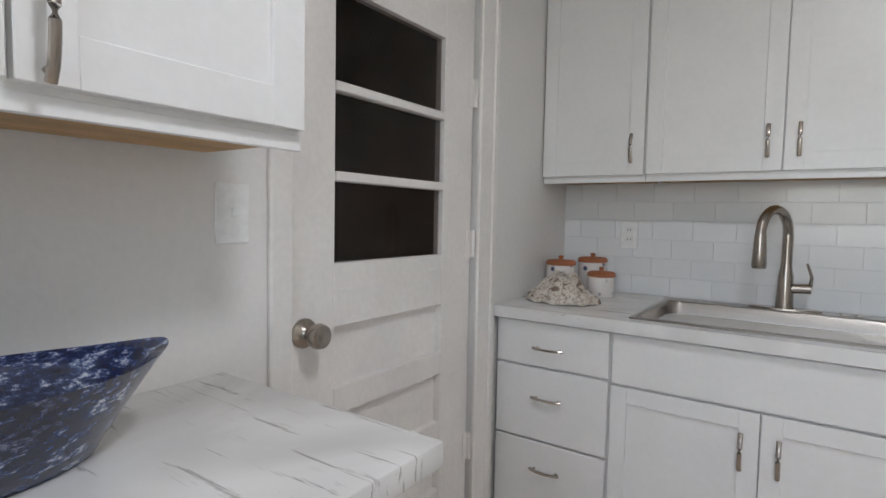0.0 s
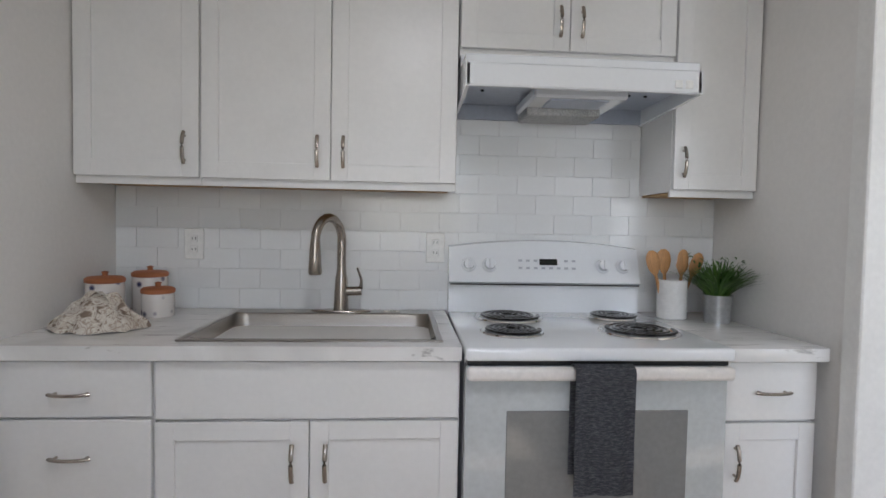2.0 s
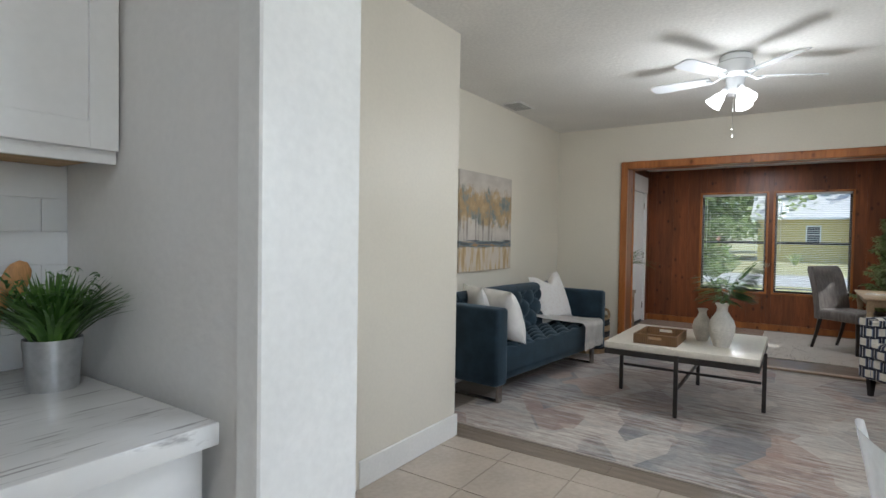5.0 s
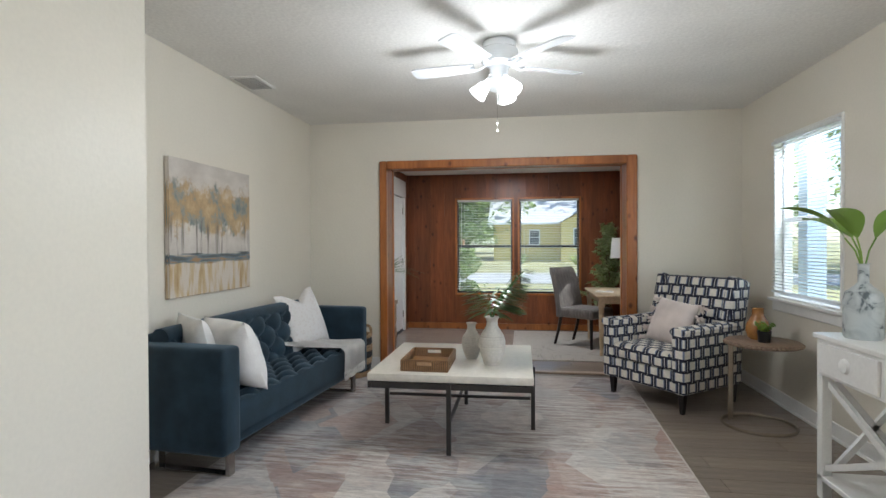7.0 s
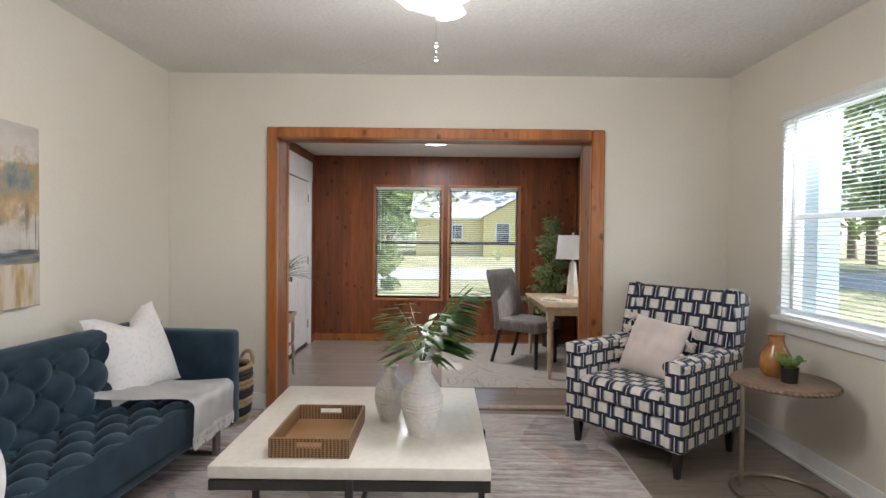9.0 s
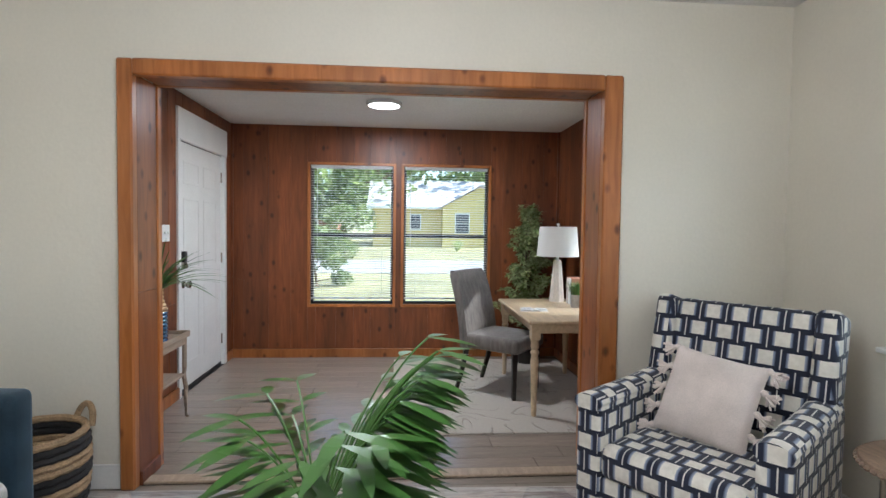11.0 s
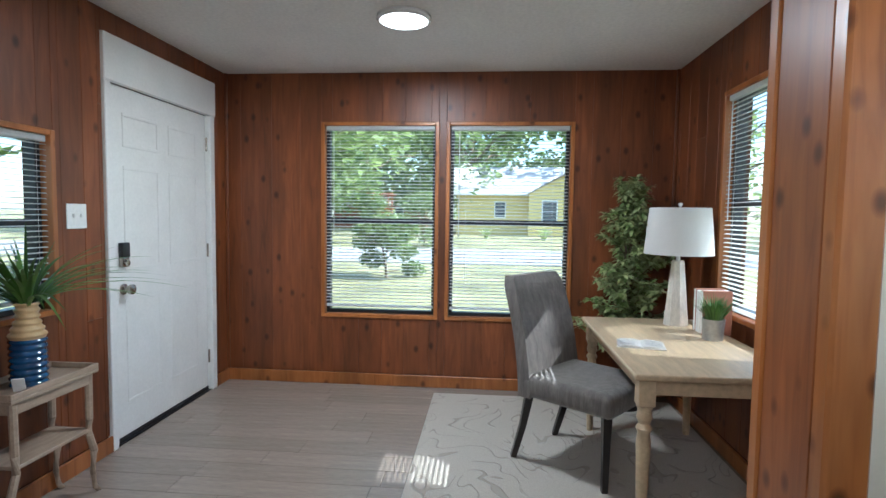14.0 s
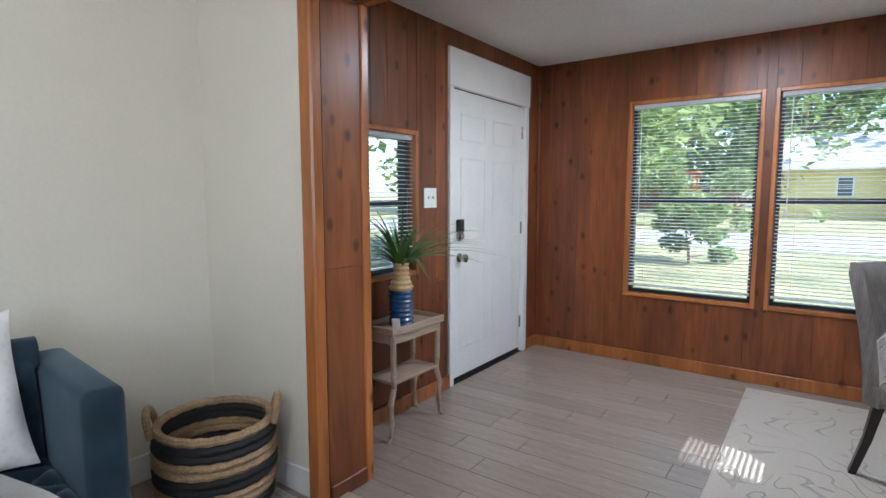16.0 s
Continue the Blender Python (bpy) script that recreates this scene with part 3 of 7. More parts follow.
def structure(name, bm, material, label, category, smooth=False):
    return tagged(part(name, bm, material, smooth=smooth), label, category, kind="structure")


def wall_boxes(bm, axis, a0, a1, t0, t1, z0, z1, holes=()):
    """A wall along x or y from a0 to a1, t0 to t1 thick, with openings (a, b, bottom, top) cut through."""
    def put(a, b, lo, hi):
        if b - a > 1e-4 and hi - lo > 1e-4:
            box(bm, *((a, b, t0, t1) if axis == "x" else (t0, t1, a, b)), lo, hi)
    at = a0
    for a, b, lo, hi in sorted(holes):
        put(at, a, z0, z1), put(a, b, z0, lo), put(a, b, hi, z1)
        at = b
    put(at, a1, z0, z1)


def wall(name, axis, a0, a1, t0, t1, z0, z1, material, label, holes=()):
    bm = bmesh.new()
    wall_boxes(bm, axis, a0, a1, t0, t1, z0, z1, holes)
    return structure(name, bm, material, label, "wall")


# ---- plan ----
KX, KY, KS = 2.34, 2.66, -0.95        # kitchen east face, sink wall, south wall
OP0, OP1 = 1.075, 1.925               # kitchen doorway along y
HALL = 2.93                           # face of the hall wall
NORTH, SOUTH, EAST = 3.55, -0.50, 7.70
WOODX = 4.52                          # tile ends, wood begins
SUNX0, SUNX1, SUNY0, SUNY1, SUNH = 7.93, 10.29, -0.056, 3.12, 2.24
H = 2.435

wall("wall_kitchen_west", "y", KS - 0.12, KY + 0.12, -0.12, 0.0, 0, H, M["wall_kitchen"], "off-white painted kitchen wall beside the panelled door", [(1.105, 1.885, 0.0, 2.04)])
wall("wall_kitchen_sink", "x", 0.0, KX, KY, KY + 0.12, 0, H, M["wall_kitchen"], "off-white painted kitchen wall behind the sink")
# unseen wall; its window opening is assumed, for the fill lamp
wall("wall_kitchen_south", "x", 0.0, KX, KS - 0.12, KS, 0, H, M["wall_kitchen"], "off-white kitchen wall with an assumed window opening", [(0.6, 1.7, 1.0, 2.1)])
wall("wall_kitchen_east", "y", KS - 0.12, HALL + 0.12, KX, KX + 0.19, 0, H, M["wall_kitchen"], "off-white kitchen wall with a cased doorway", [(OP0, OP1, 0.0, 2.10)])
wall("wall_hall", "x", KX + 0.19, 4.52, HALL, HALL + 0.12, 0, H, M["wall_cream"], "cream painted wall with a doorway to the hall", [(2.86, 3.60, 0.0, 2.0)])
wall("wall_living_return", "y", HALL + 0.12, NORTH + 0.12, 4.40, 4.52, 0, H, M["wall_cream"], "cream painted return wall behind the sofa end")
wall("wall_living_north", "x", 4.52, EAST, NORTH, NORTH + 0.12, 0, H, M["wall_cream"], "cream painted living room wall behind the sofa")
wall("wall_living_east", "y", SOUTH - 0.12, NORTH + 0.12, EAST, SUNX0, 0, H, M["wall_cream"], "cream painted wall with a wide wood-cased opening", [(0.483, 2.775, 0.0, 2.005)])
# the opening at 2.9 to 4.2 is unseen, added for the dining fill lamp
wall("wall_living_south", "x", KX + 0.19, EAST, SOUTH - 0.12, SOUTH, 0, H, M["wall_cream"], "cream painted wall with a window", [(2.9, 4.2, 0.85, 2.05), (6.19, 7.05, 0.825, 2.015)])
# enclosures added behind the doors to keep the openings dim
bm = bmesh.new()
for d in ((-0.95, -0.12, 0.9, 2.1, 2.2, 2.26), (-0.95, -0.12, 0.9, 0.98, 0, 2.2), (-0.95, -0.12, 2.02, 2.1, 0, 2.2), (-1.0, -0.95, 0.9, 2.1, 0, 2.26), (-0.95, -0.12, 0.98, 2.02, -0.05, 0.0)):
    box(bm, *d)
structure("wall_door_backing", bm, M["door_backing"], "dark brown unlit box added behind the kitchen door glass", "wall")
bm = bmesh.new()
for d in ((2.6, 3.9, 4.0, 4.1, 0, H), (2.5, 2.6, HALL + 0.12, 4.1, 0, H), (3.9, 4.0, HALL + 0.12, 4.1, 0, H), (2.5, 4.0, HALL + 0.12, 4.1, -0.06, -0.004), (2.5, 4.0, HALL + 0.12, 4.1, H, H + 0.06)):
    box(bm, *d)
structure("wall_back_hall", bm, M["wall_cream"], "cream walls of the dim back hall", "wall")

bm = bmesh.new()
box(bm, -0.12, SUNX0, KS - 0.12, NORTH + 0.12, H, H + 0.1)
structure("ceiling", bm, M["ceiling"], "white textured ceiling", "ceiling")
bm = bmesh.new()
box(bm, SUNX0, SUNX1 + 0.14, SUNY0 - 0.14, SUNY1 + 0.14, SUNH, SUNH + 0.2)
structure("ceiling_sunroom", bm, M["ceiling"], "white textured sunroom ceiling", "ceiling")
bm = bmesh.new()
box(bm, -0.12, WOODX, KS - 0.12, HALL + 0.12, -0.06, -0.004)
floor_tiled = structure("floor_kitchen", bm, M["floor_grout"], "beige ceramic tile floor with tan grout", "floor")
bm = bmesh.new()
box(bm, WOODX, SUNX0 - 0.03, SOUTH - 0.12, NORTH + 0.12, -0.06, -0.004)
floor_living = structure("floor_living", bm, M["floor_gap"], "grey-brown wood plank floor", "floor")
bm = bmesh.new()
box(bm, SUNX0 - 0.03, SUNX1 + 0.13, SUNY0 - 0.13, SUNY1 + 0.13, -0.06, -0.004)
floor_sunroom = structure("floor_sunroom", bm, M["floor_gap"], "pale grey-beige wood-look plank floor", "floor")

# sunroom shell, clad in boards further down
WINS_E = [(0.645, 1.485, 0.515, 1.872), (1.58, 2.385, 0.515, 1.872)]
WIN_N = (8.265, 8.715, 0.80, 1.57)
WIN_S = (8.72, 9.53, 0.75, 1.90)
DOOR_N = (9.07, 10.06, 0.0, 1.895)
wall_e = wall("wall_sunroom_east", "y", SUNY0 - 0.13, SUNY1 + 0.13, SUNX1 + 0.012, SUNX1 + 0.13, 0, SUNH, M["panel_gap"], "red-brown knotty pine board wall with two windows", WINS_E)
wall_n = wall("wall_sunroom_north", "x", SUNX0, SUNX1 + 0.012, SUNY1 + 0.012, SUNY1 + 0.13, 0, SUNH, M["panel_gap"], "red-brown knotty pine board wall with the front door", [WIN_N, DOOR_N])
wall_s = wall("wall_sunroom_south", "x", SUNX0, SUNX1 + 0.012, SUNY0 - 0.13, SUNY0 - 0.012, 0, SUNH, M["panel_gap"], "red-brown knotty pine board wall with a window", [WIN_S])
bm = bmesh.new()
for y0, y1 in ((SUNY0 - 0.012, 0.483), (2.775, SUNY1 + 0.012)):
    box(bm, SUNX0, SUNX0 + 0.012, y0, y1, 0, SUNH)
box(bm, SUNX0, SUNX0 + 0.012, 0.483, 2.775, 2.02, SUNH)
structure("wall_sunroom_west", bm, M["panel"], "red-brown knotty pine board wall round the opening", "wall")


# ---- trim, casings ----
def trim(name, boxes, material, label, bevel=0.004):
    bm = bmesh.new()
    for b in boxes:
        box(bm, *b, bevel=bevel)
    return structure(name, bm, material, label, "trim", smooth=True)


trim("baseboard_hall", [(3.66, 4.534, HALL - 0.014, HALL, 0, 0.135)], M["trim_white"], "white painted baseboard")
trim("baseboard_living_north", [(4.52, EAST, NORTH - 0.014, NORTH, 0, 0.12)], M["trim_white"], "white painted baseboard")
trim("baseboard_living_east", [(EAST - 0.014, EAST, 2.828, NORTH - 0.014, 0, 0.12), (EAST - 0.014, EAST, SOUTH + 0.014, 0.404, 0, 0.12)], M["trim_white"], "white painted baseboard")
trim("baseboard_living_south", [(2.53, EAST, SOUTH, SOUTH + 0.014, 0, 0.105), (2.53, EAST, SOUTH, SOUTH + 0.026, 0, 0.02)], M["trim_white"], "white painted baseboard with a shoe moulding")
trim("trim_hall_doorway", [(3.60, 3.66, HALL - 0.012, HALL, 0, 2.06), (2.80, 2.86, HALL - 0.012, HALL, 0, 2.06), (2.86, 3.60, HALL - 0.012, HALL, 2.0, 2.06)], M["wall_cream"], "cream painted casing of the hall doorway")
trim("trim_kitchen_doorway", [(KX - 0.014, KX, OP1, OP1 + 0.055, 0, 2.18), (KX - 0.04, KX, OP0 - 0.085, OP0 + 0.05, 0, 2.18), (KX - 0.014, KX, OP0, OP1, 2.10, 2.18),
     (KX - 0.02, KX + 0.21, OP1 - 0.014, OP1 + 0.004, 0, 2.10), (KX, KX + 0.21, OP0 - 0.004, OP0 + 0.014, 0, 2.10), (KX, KX + 0.19, OP0, OP1, 2.09, 2.104)], M["trim_white"], "white painted doorway casing and jamb")
# chunky wood casing of the living room opening
CX = EAST - 0.04
trim("trim_opening_post_north", [(CX, CX + 0.055, 2.757, 2.828, 0, 2.046)], M["panel_trim"], "orange-brown stained wood post casing", 0.008)
trim("trim_opening_post_south", [(CX, CX + 0.055, 0.404, 0.500, 0, 2.046)], M["panel_trim"], "orange-brown stained wood post casing", 0.008)
trim("trim_opening_head", [(CX - 0.004, CX + 0.055, 0.500, 2.757, 1.968, 2.046)], M["panel_trim"], "orange-brown stained wood head casing", 0.008)
trim("trim_opening_head_soffit", [(CX + 0.055, SUNX0 + 0.012, 0.4985, 2.7595, 1.985, 2.0)], M["panel"], "red-brown board lining over the opening")
trim("trim_opening_edge", [(SUNX0 - 0.012, SUNX0 + 0.03, 2.752, 2.79, 0, 1.982), (SUNX0 - 0.012, SUNX0 + 0.03, 0.468, 0.506, 0, 1.982), (SUNX0 - 0.012, SUNX0 + 0.03, 0.468, 2.79, 1.982, 2.02)], M["panel_trim"], "thin orange-brown wood edge strip")
trim("baseboard_jamb", [(CX + 0.055, SUNX0 - 0.012, 2.747, 2.771, 0, 0.07), (CX + 0.055, SUNX0 - 0.012, 0.487, 0.511, 0, 0.07)], M["panel"], "red-brown wood baseboard block")
trim("trim_threshold", [(7.72, 7.80, 0.512, 2.746, 0.0, 0.016)], M["washed_wood"], "pale wood floor threshold strip")
trim("baseboard_sunroom", [(SUNX1 - 0.016, SUNX1, SUNY0, SUNY1, 0, 0.085), (SUNX0, 9.045, SUNY1 - 0.016, SUNY1, 0, 0.085), (10.10, SUNX1, SUNY1 - 0.016, SUNY1, 0, 0.085), (SUNX0, SUNX1, SUNY0, SUNY0 + 0.016, 0, 0.085)], M["panel_trim"], "stained pine baseboard")
trim("trim_sunroom_corners", [(SUNX1 - 0.02, SUNX1, SUNY1 - 0.02, SUNY1, 0.085, SUNH), (SUNX1 - 0.02, SUNX1, SUNY0, SUNY0 + 0.02, 0.085, SUNH)], M["panel"], "stained pine corner strips")


# ---- windows with blinds ----
def window_unit(name, m, w, z0, z1, frame_mat, trim_mat, label, meet=0.5):
    """A double-hung window at its opening: local x along the wall, y outwards, z up from the sill. The room side is y = 0."""
    win = tagged(thing(name, m, label, "window"), kind="structure")
    h = z1 - z0
    t = 0.028
    for n, d in (("window_frame", (0, t, 0.045, 0.10, 0, h)), ("window_frame", (w - t, w, 0.045, 0.10, 0, h)), ("window_frame", (t, w - t, 0.045, 0.10, h - t, h)), ("window_frame", (t, w - t, 0.045, 0.10, 0, t)),
                 ("meeting_rail", (t, w - t, 0.05, 0.085, h * meet - 0.018, h * meet + 0.018))):
        boxpart(n, d, frame_mat, win)
    for n, lo, hi, y in (("pane", t, h * meet, 0.066), ("pane", h * meet, h - t, 0.074)):
        ob = boxpart(n, (t, w - t, y, y + 0.004, lo, hi), M["pane"], win, bevel=0)
        ob.visible_shadow = False
    r = 0.022
    for n, d in (("window_trim", (-r, 0.004, -0.012, 0.045, -r, h + r)), ("window_trim", (w - 0.004, w + r, -0.012, 0.045, -r, h + r)), ("window_trim", (0.004, w - 0.004, -0.012, 0.045, h - 0.004, h + r)), ("window_sill", (0.004, w - 0.004, -0.012, 0.045, -r, 0.004))):
        boxpart(n, d, trim_mat, win)
    return win


SLATS = {}


def blind(m, w, z0, z1, bottom, label, tilt=8.0, pitch=0.0235, depth=0.018, over=0.0):
    ob = thing("window_blind", m, label, "blind")
    h = z1 - z0
    g = 0.012 - over
    if over:
        depth = -0.022
    boxpart("headrail", (g, w - g, depth - 0.014, depth + 0.014, h - 0.032, h - 0.004), M["blind"], ob)
    boxpart("bottom_rail", (g, w - g, depth - 0.012, depth + 0.012, bottom, bottom + 0.018), M["blind"], ob)
    key = round(w + over, 3)
    if key not in SLATS:
        bm = bmesh.new()
        for lo, hi in zip(range(-2, 2), range(-1, 3)):
            y_a, y_b = lo * 0.00575, hi * 0.00575
            z_a, z_b = 0.0030 - 0.00075 * lo * lo, 0.0030 - 0.00075 * hi * hi
            vs = [bm.verts.new(c) for c in ((g, y_a, z_a), (w - g, y_a, z_a), (w - g, y_b, z_b), (g, y_b, z_b))]
            bm.faces.new(vs)
        bmesh.ops.remove_doubles(bm, verts=bm.verts, dist=0.0002)
        bmesh.ops.solidify(bm, geom=list(bm.faces), thickness=0.0006)
        SLATS[key] = mesh_of("slat", bm, M["blind"], False)
    z = bottom + 0.018 + pitch
    while z < h - 0.038:
        s = new("slat", SLATS[key])
        s.parent = ob
        s.matrix_basis = pose(0, depth, z, tilt, 0, 0)
        z += pitch
    for fx in (0.14, 0.86):
        bm = bmesh.new()
        tube(bm, [(w * fx, depth - 0.013, bottom + 0.01), (w * fx, depth - 0.013, h - 0.02)], 0.0009, 4)
        part("ladder_cord", bm, M["blind"], ob)
    bm = bmesh.new()
    tube(bm, [(0.07, depth - 0.02, h * 0.42), (0.07, depth - 0.02, h - 0.03)], 0.003, 6)
    part("tilt_wand", bm, M["blind"], ob)
    return ob


for y0, y1, z0, z1 in WINS_E:
    m = pose(SUNX1, y1, z0, 0, 0, -90)
    window_unit("window_east", m, y1 - y0, z0, z1, M["bronze"], M["panel_trim"], "dark-framed double-hung window in pine trim")
    blind(m, y1 - y0, z0, z1, 0.055, "white mini blind with open slats in the pine-trimmed window")
m = pose(WIN_N[0], SUNY1, WIN_N[2], 0, 0, 0)
window_unit("window_north", m, WIN_N[1] - WIN_N[0], WIN_N[2], WIN_N[3], M["bronze"], M["panel_trim"], "small dark-framed window beside the front door")
blind(m, WIN_N[1] - WIN_N[0], WIN_N[2], WIN_N[3], 0.05, "white mini blind in the small window beside the door", tilt=4)
m = pose(WIN_S[1], SUNY0, WIN_S[2], 0, 0, 180)
window_unit("window_south", m, WIN_S[1] - WIN_S[0], WIN_S[2], WIN_S[3], M["bronze"], M["panel_trim"], "dark-framed window above the desk")
blind(m, WIN_S[1] - WIN_S[0], WIN_S[2], WIN_S[3], 0.02, "white mini blind above the desk", tilt=8)
m = pose(7.05, SOUTH, 0.825, 0, 0, 180)
window_unit("window_living", m, 0.86, 0.825, 2.015, M["vinyl"], M["trim_white"], "white vinyl double-hung living room window", meet=0.49)
blind(m, 0.86, 0.825, 2.015, 0.03, "white mini blind with open slats in the living room window", tilt=3, over=0.02)
trim("trim_living_stool", [(6.14, 7.10, SOUTH, SOUTH + 0.045, 0.79, 0.812), (6.16, 7.08, SOUTH, SOUTH + 0.016, 0.715, 0.79)], M["trim_white"], "white painted window stool and apron")


# ---- doors ----
def kitchen_door():
    d = tagged(thing("door_kitchen", pose(-0.012, 0, 0), "old off-white panelled door with three glass panes", "door"), kind="structure")
    y0, y1, g0, g1 = 1.12, 1.868, 1.258, 1.707
    for a, b in ((y0, g0), (g1, y1)):
        boxpart("stile", (-0.035, 0, a, b, 0.01, 2.02), M["old_paint"], d, bevel=0.0015)
    for lo, hi in ((1.752, 2.02), (0.945, 1.10), (0.725, 0.795), (0.505, 0.573), (0.285, 0.355), (0.01, 0.135)):
        boxpart("rail", (-0.035, 0, g0, g1, lo, hi), M["old_paint"], d, bevel=0.0015)
    for lo, hi in ((0.795, 0.945), (0.573, 0.725), (0.355, 0.505), (0.135, 0.285)):
        boxpart("panel", (-0.033, -0.023, 1.225, 1.776, lo - 0.004, hi + 0.004), M["old_paint"], d, bevel=0)
    for z in (1.52, 1.308):
        boxpart("muntin", (-0.03, 0.004, g0, g1, z - 0.012, z + 0.012), M["old_paint"], d)
    for lo, hi in ((1.10, 1.296), (1.32, 1.508), (1.532, 1.752)):
        boxpart("pane", (-0.02, -0.016, g0, g1, lo, hi), M["door_pane"], d, bevel=0)
    bm = bmesh.new()
    lathe(bm, [(0, 0), (0.034, 0), (0.034, 0.006), (0.02, 0.012), (0.014, 0.02), (0.014, 0.032), (0.026, 0.04), (0.029, 0.052), (0.026, 0.064), (0.012, 0.068), (0, 0.068)], 24, pose(0.0, 1.163, 0.947, 0, 90, 0))
    part("door_knob", bm, M["nickel"], d, "round satin chrome knob")
    for z in (1.62, 1.128, 0.44):
        bm = bmesh.new()
        tube(bm, [(0.008, 1.874, z - 0.045), (0.008, 1.874, z + 0.045)], 0.007, 8)
        box(bm, -0.002, 0.003, 1.845, 1.895, z - 0.045, z + 0.045)
        part("hinge", bm, M["old_paint"], d, "paint-covered hinge")
    for y, z, s in ((1.30, 1.035, 0.03), (1.655, 1.06, 0.03), (1.45, 1.88, 0.035)):
        boxpart("paint_chip", (-0.001, 0.0016, y - s, y + s, z - 0.006, z + 0.004), M["trim_white"], d, "raised flake of old paint", 0.001)
    return d


kitchen_door()
trim("trim_kitchen_door", [(0, 0.016, 1.055, 1.112, 0, 2.10), (0, 0.016, 1.878, 1.985, 0, 2.10), (0, 0.016, 1.112, 1.878, 2.04, 2.10), (0, 0.022, 1.955, 1.985, 0, 2.10)], M["old_paint"], "old off-white door casing")


def front_door():
    d = tagged(thing("door_front", pose(0, SUNY1 + 0.03, 0), "white six-panel steel front door, closed", "door"), kind="structure")
    x0, x1 = 9.093, 10.035
    boxpart("leaf", (x0, x1, -0.012, 0.03, 0.028, 1.893), M["trim_white"], d)
    w = x1 - x0
    for px0, px1 in ((0.12, 0.45), (0.55, 0.88)):
        for lo, hi in ((0.20, 0.78), (0.92, 1.48), (1.58, 1.76)):
            bm = bmesh.new()
            a, b = x0 + px0 * w, x0 + px1 * w
            for q in ((a, b, lo, lo + 0.02), (a, b, hi - 0.02, hi), (a, a + 0.02, lo + 0.02, hi - 0.02), (b - 0.02, b, lo + 0.02, hi - 0.02)):
                box(bm, q[0], q[1], -0.016, -0.011, q[2], q[3], bevel=0.003)
            part("panel_moulding", bm, M["trim_white"], d)
    bm = bmesh.new()
    box(bm, 9.155, 9.215, -0.04, -0.012, 0.995, 1.075, bevel=0.006, segments=2)
    dead = part("deadbolt_keypad", bm, M["black_plastic"], d, "black keypad deadbolt")
    bm = bmesh.new()
    box(bm, 9.155, 9.215, -0.036, -0.012, 0.945, 0.995, bevel=0.006, segments=2)
    lathe(bm, [(0, 0), (0.016, 0), (0.016, 0.012), (0, 0.014)], 16, pose(9.185, -0.036, 0.967, 90, 0, 0))
    part("deadbolt_turn", bm, M["nickel"], d, "satin nickel deadbolt")
    bm = bmesh.new()
    lathe(bm, [(0, 0), (0.03, 0), (0.03, 0.006), (0.014, 0.014), (0.014, 0.03), (0.027, 0.04), (0.027, 0.056), (0.01, 0.064), (0, 0.064)], 22, pose(9.19, -0.012, 0.825, 90, 0, 0))
    part("door_knob", bm, M["nickel"], d, "satin nickel knob")
    for z in (0.24, 0.98, 1.70):
        bm = bmesh.new()
        tube(bm, [(10.04, -0.018, z - 0.045), (10.04, -0.018, z + 0.045)], 0.007, 8)
        part("hinge", bm, M["nickel"], d, "steel hinge")
    # black strip stands in for the shaded gap under the door
    boxpart("gap_strip", (x0, x1, -0.014, 0.02, 0.004, 0.028), M["black_plastic"], d, "black strip for the dark gap under the door")


front_door()
trim("trim_front_door", [(9.043, 9.088, SUNY1 - 0.016, SUNY1 + 0.03, 0, 1.895), (10.042, 10.10, SUNY1 - 0.016, SUNY1 + 0.03, 0, 1.895)], M["trim_white"], "white painted front door casing")
trim("trim_front_door_head", [(9.038, 10.108, SUNY1 - 0.02, SUNY1 + 0.02, 1.895, 2.126)], M["trim_white"], "wide white painted board above the front door")
trim("trim_door_sill", [(9.088, 10.042, SUNY1 + 0.0, SUNY1 + 0.12, 0, 0.004)], M["black_plastic"], "dark door threshold")
bm = bmesh.new()
box(bm, 9.06, 10.08, SUNY1 + 0.11, SUNY1 + 0.13, 0, 1.9)
structure("door_front_outer", bm, M["trim_white"], "outer face of the front door frame", "door")


# ---- kitchen ----
def shaker_front(x0, x1, z0, z1, parent, name="door", rail=0.055, mat_=None, flat=False):
    """A cabinet front in the local plane y = 0, its face towards -y."""
    mat_ = mat_ or M["cabinet_white"]
    if flat:
        return boxpart(name, (x0, x1, -0.019, 0, z0, z1), mat_, parent, bevel=0.0025)
    door = boxpart(name, (x0 + rail - 0.005, x1 - rail + 0.005, -0.010, -0.002, z0 + rail - 0.005, z1 - rail + 0.005), mat_, parent, bevel=0)
    for n, d in (("stile", (x0, x0 + rail, z0, z1)), ("stile", (x1 - rail, x1, z0, z1)), ("rail", (x0 + rail, x1 - rail, z1 - rail, z1)), ("rail", (x0 + rail, x1 - rail, z0, z0 + rail))):
        boxpart(n, (d[0], d[1], -0.019, 0, d[2], d[3]), mat_, door, bevel=0.0012)
    return door


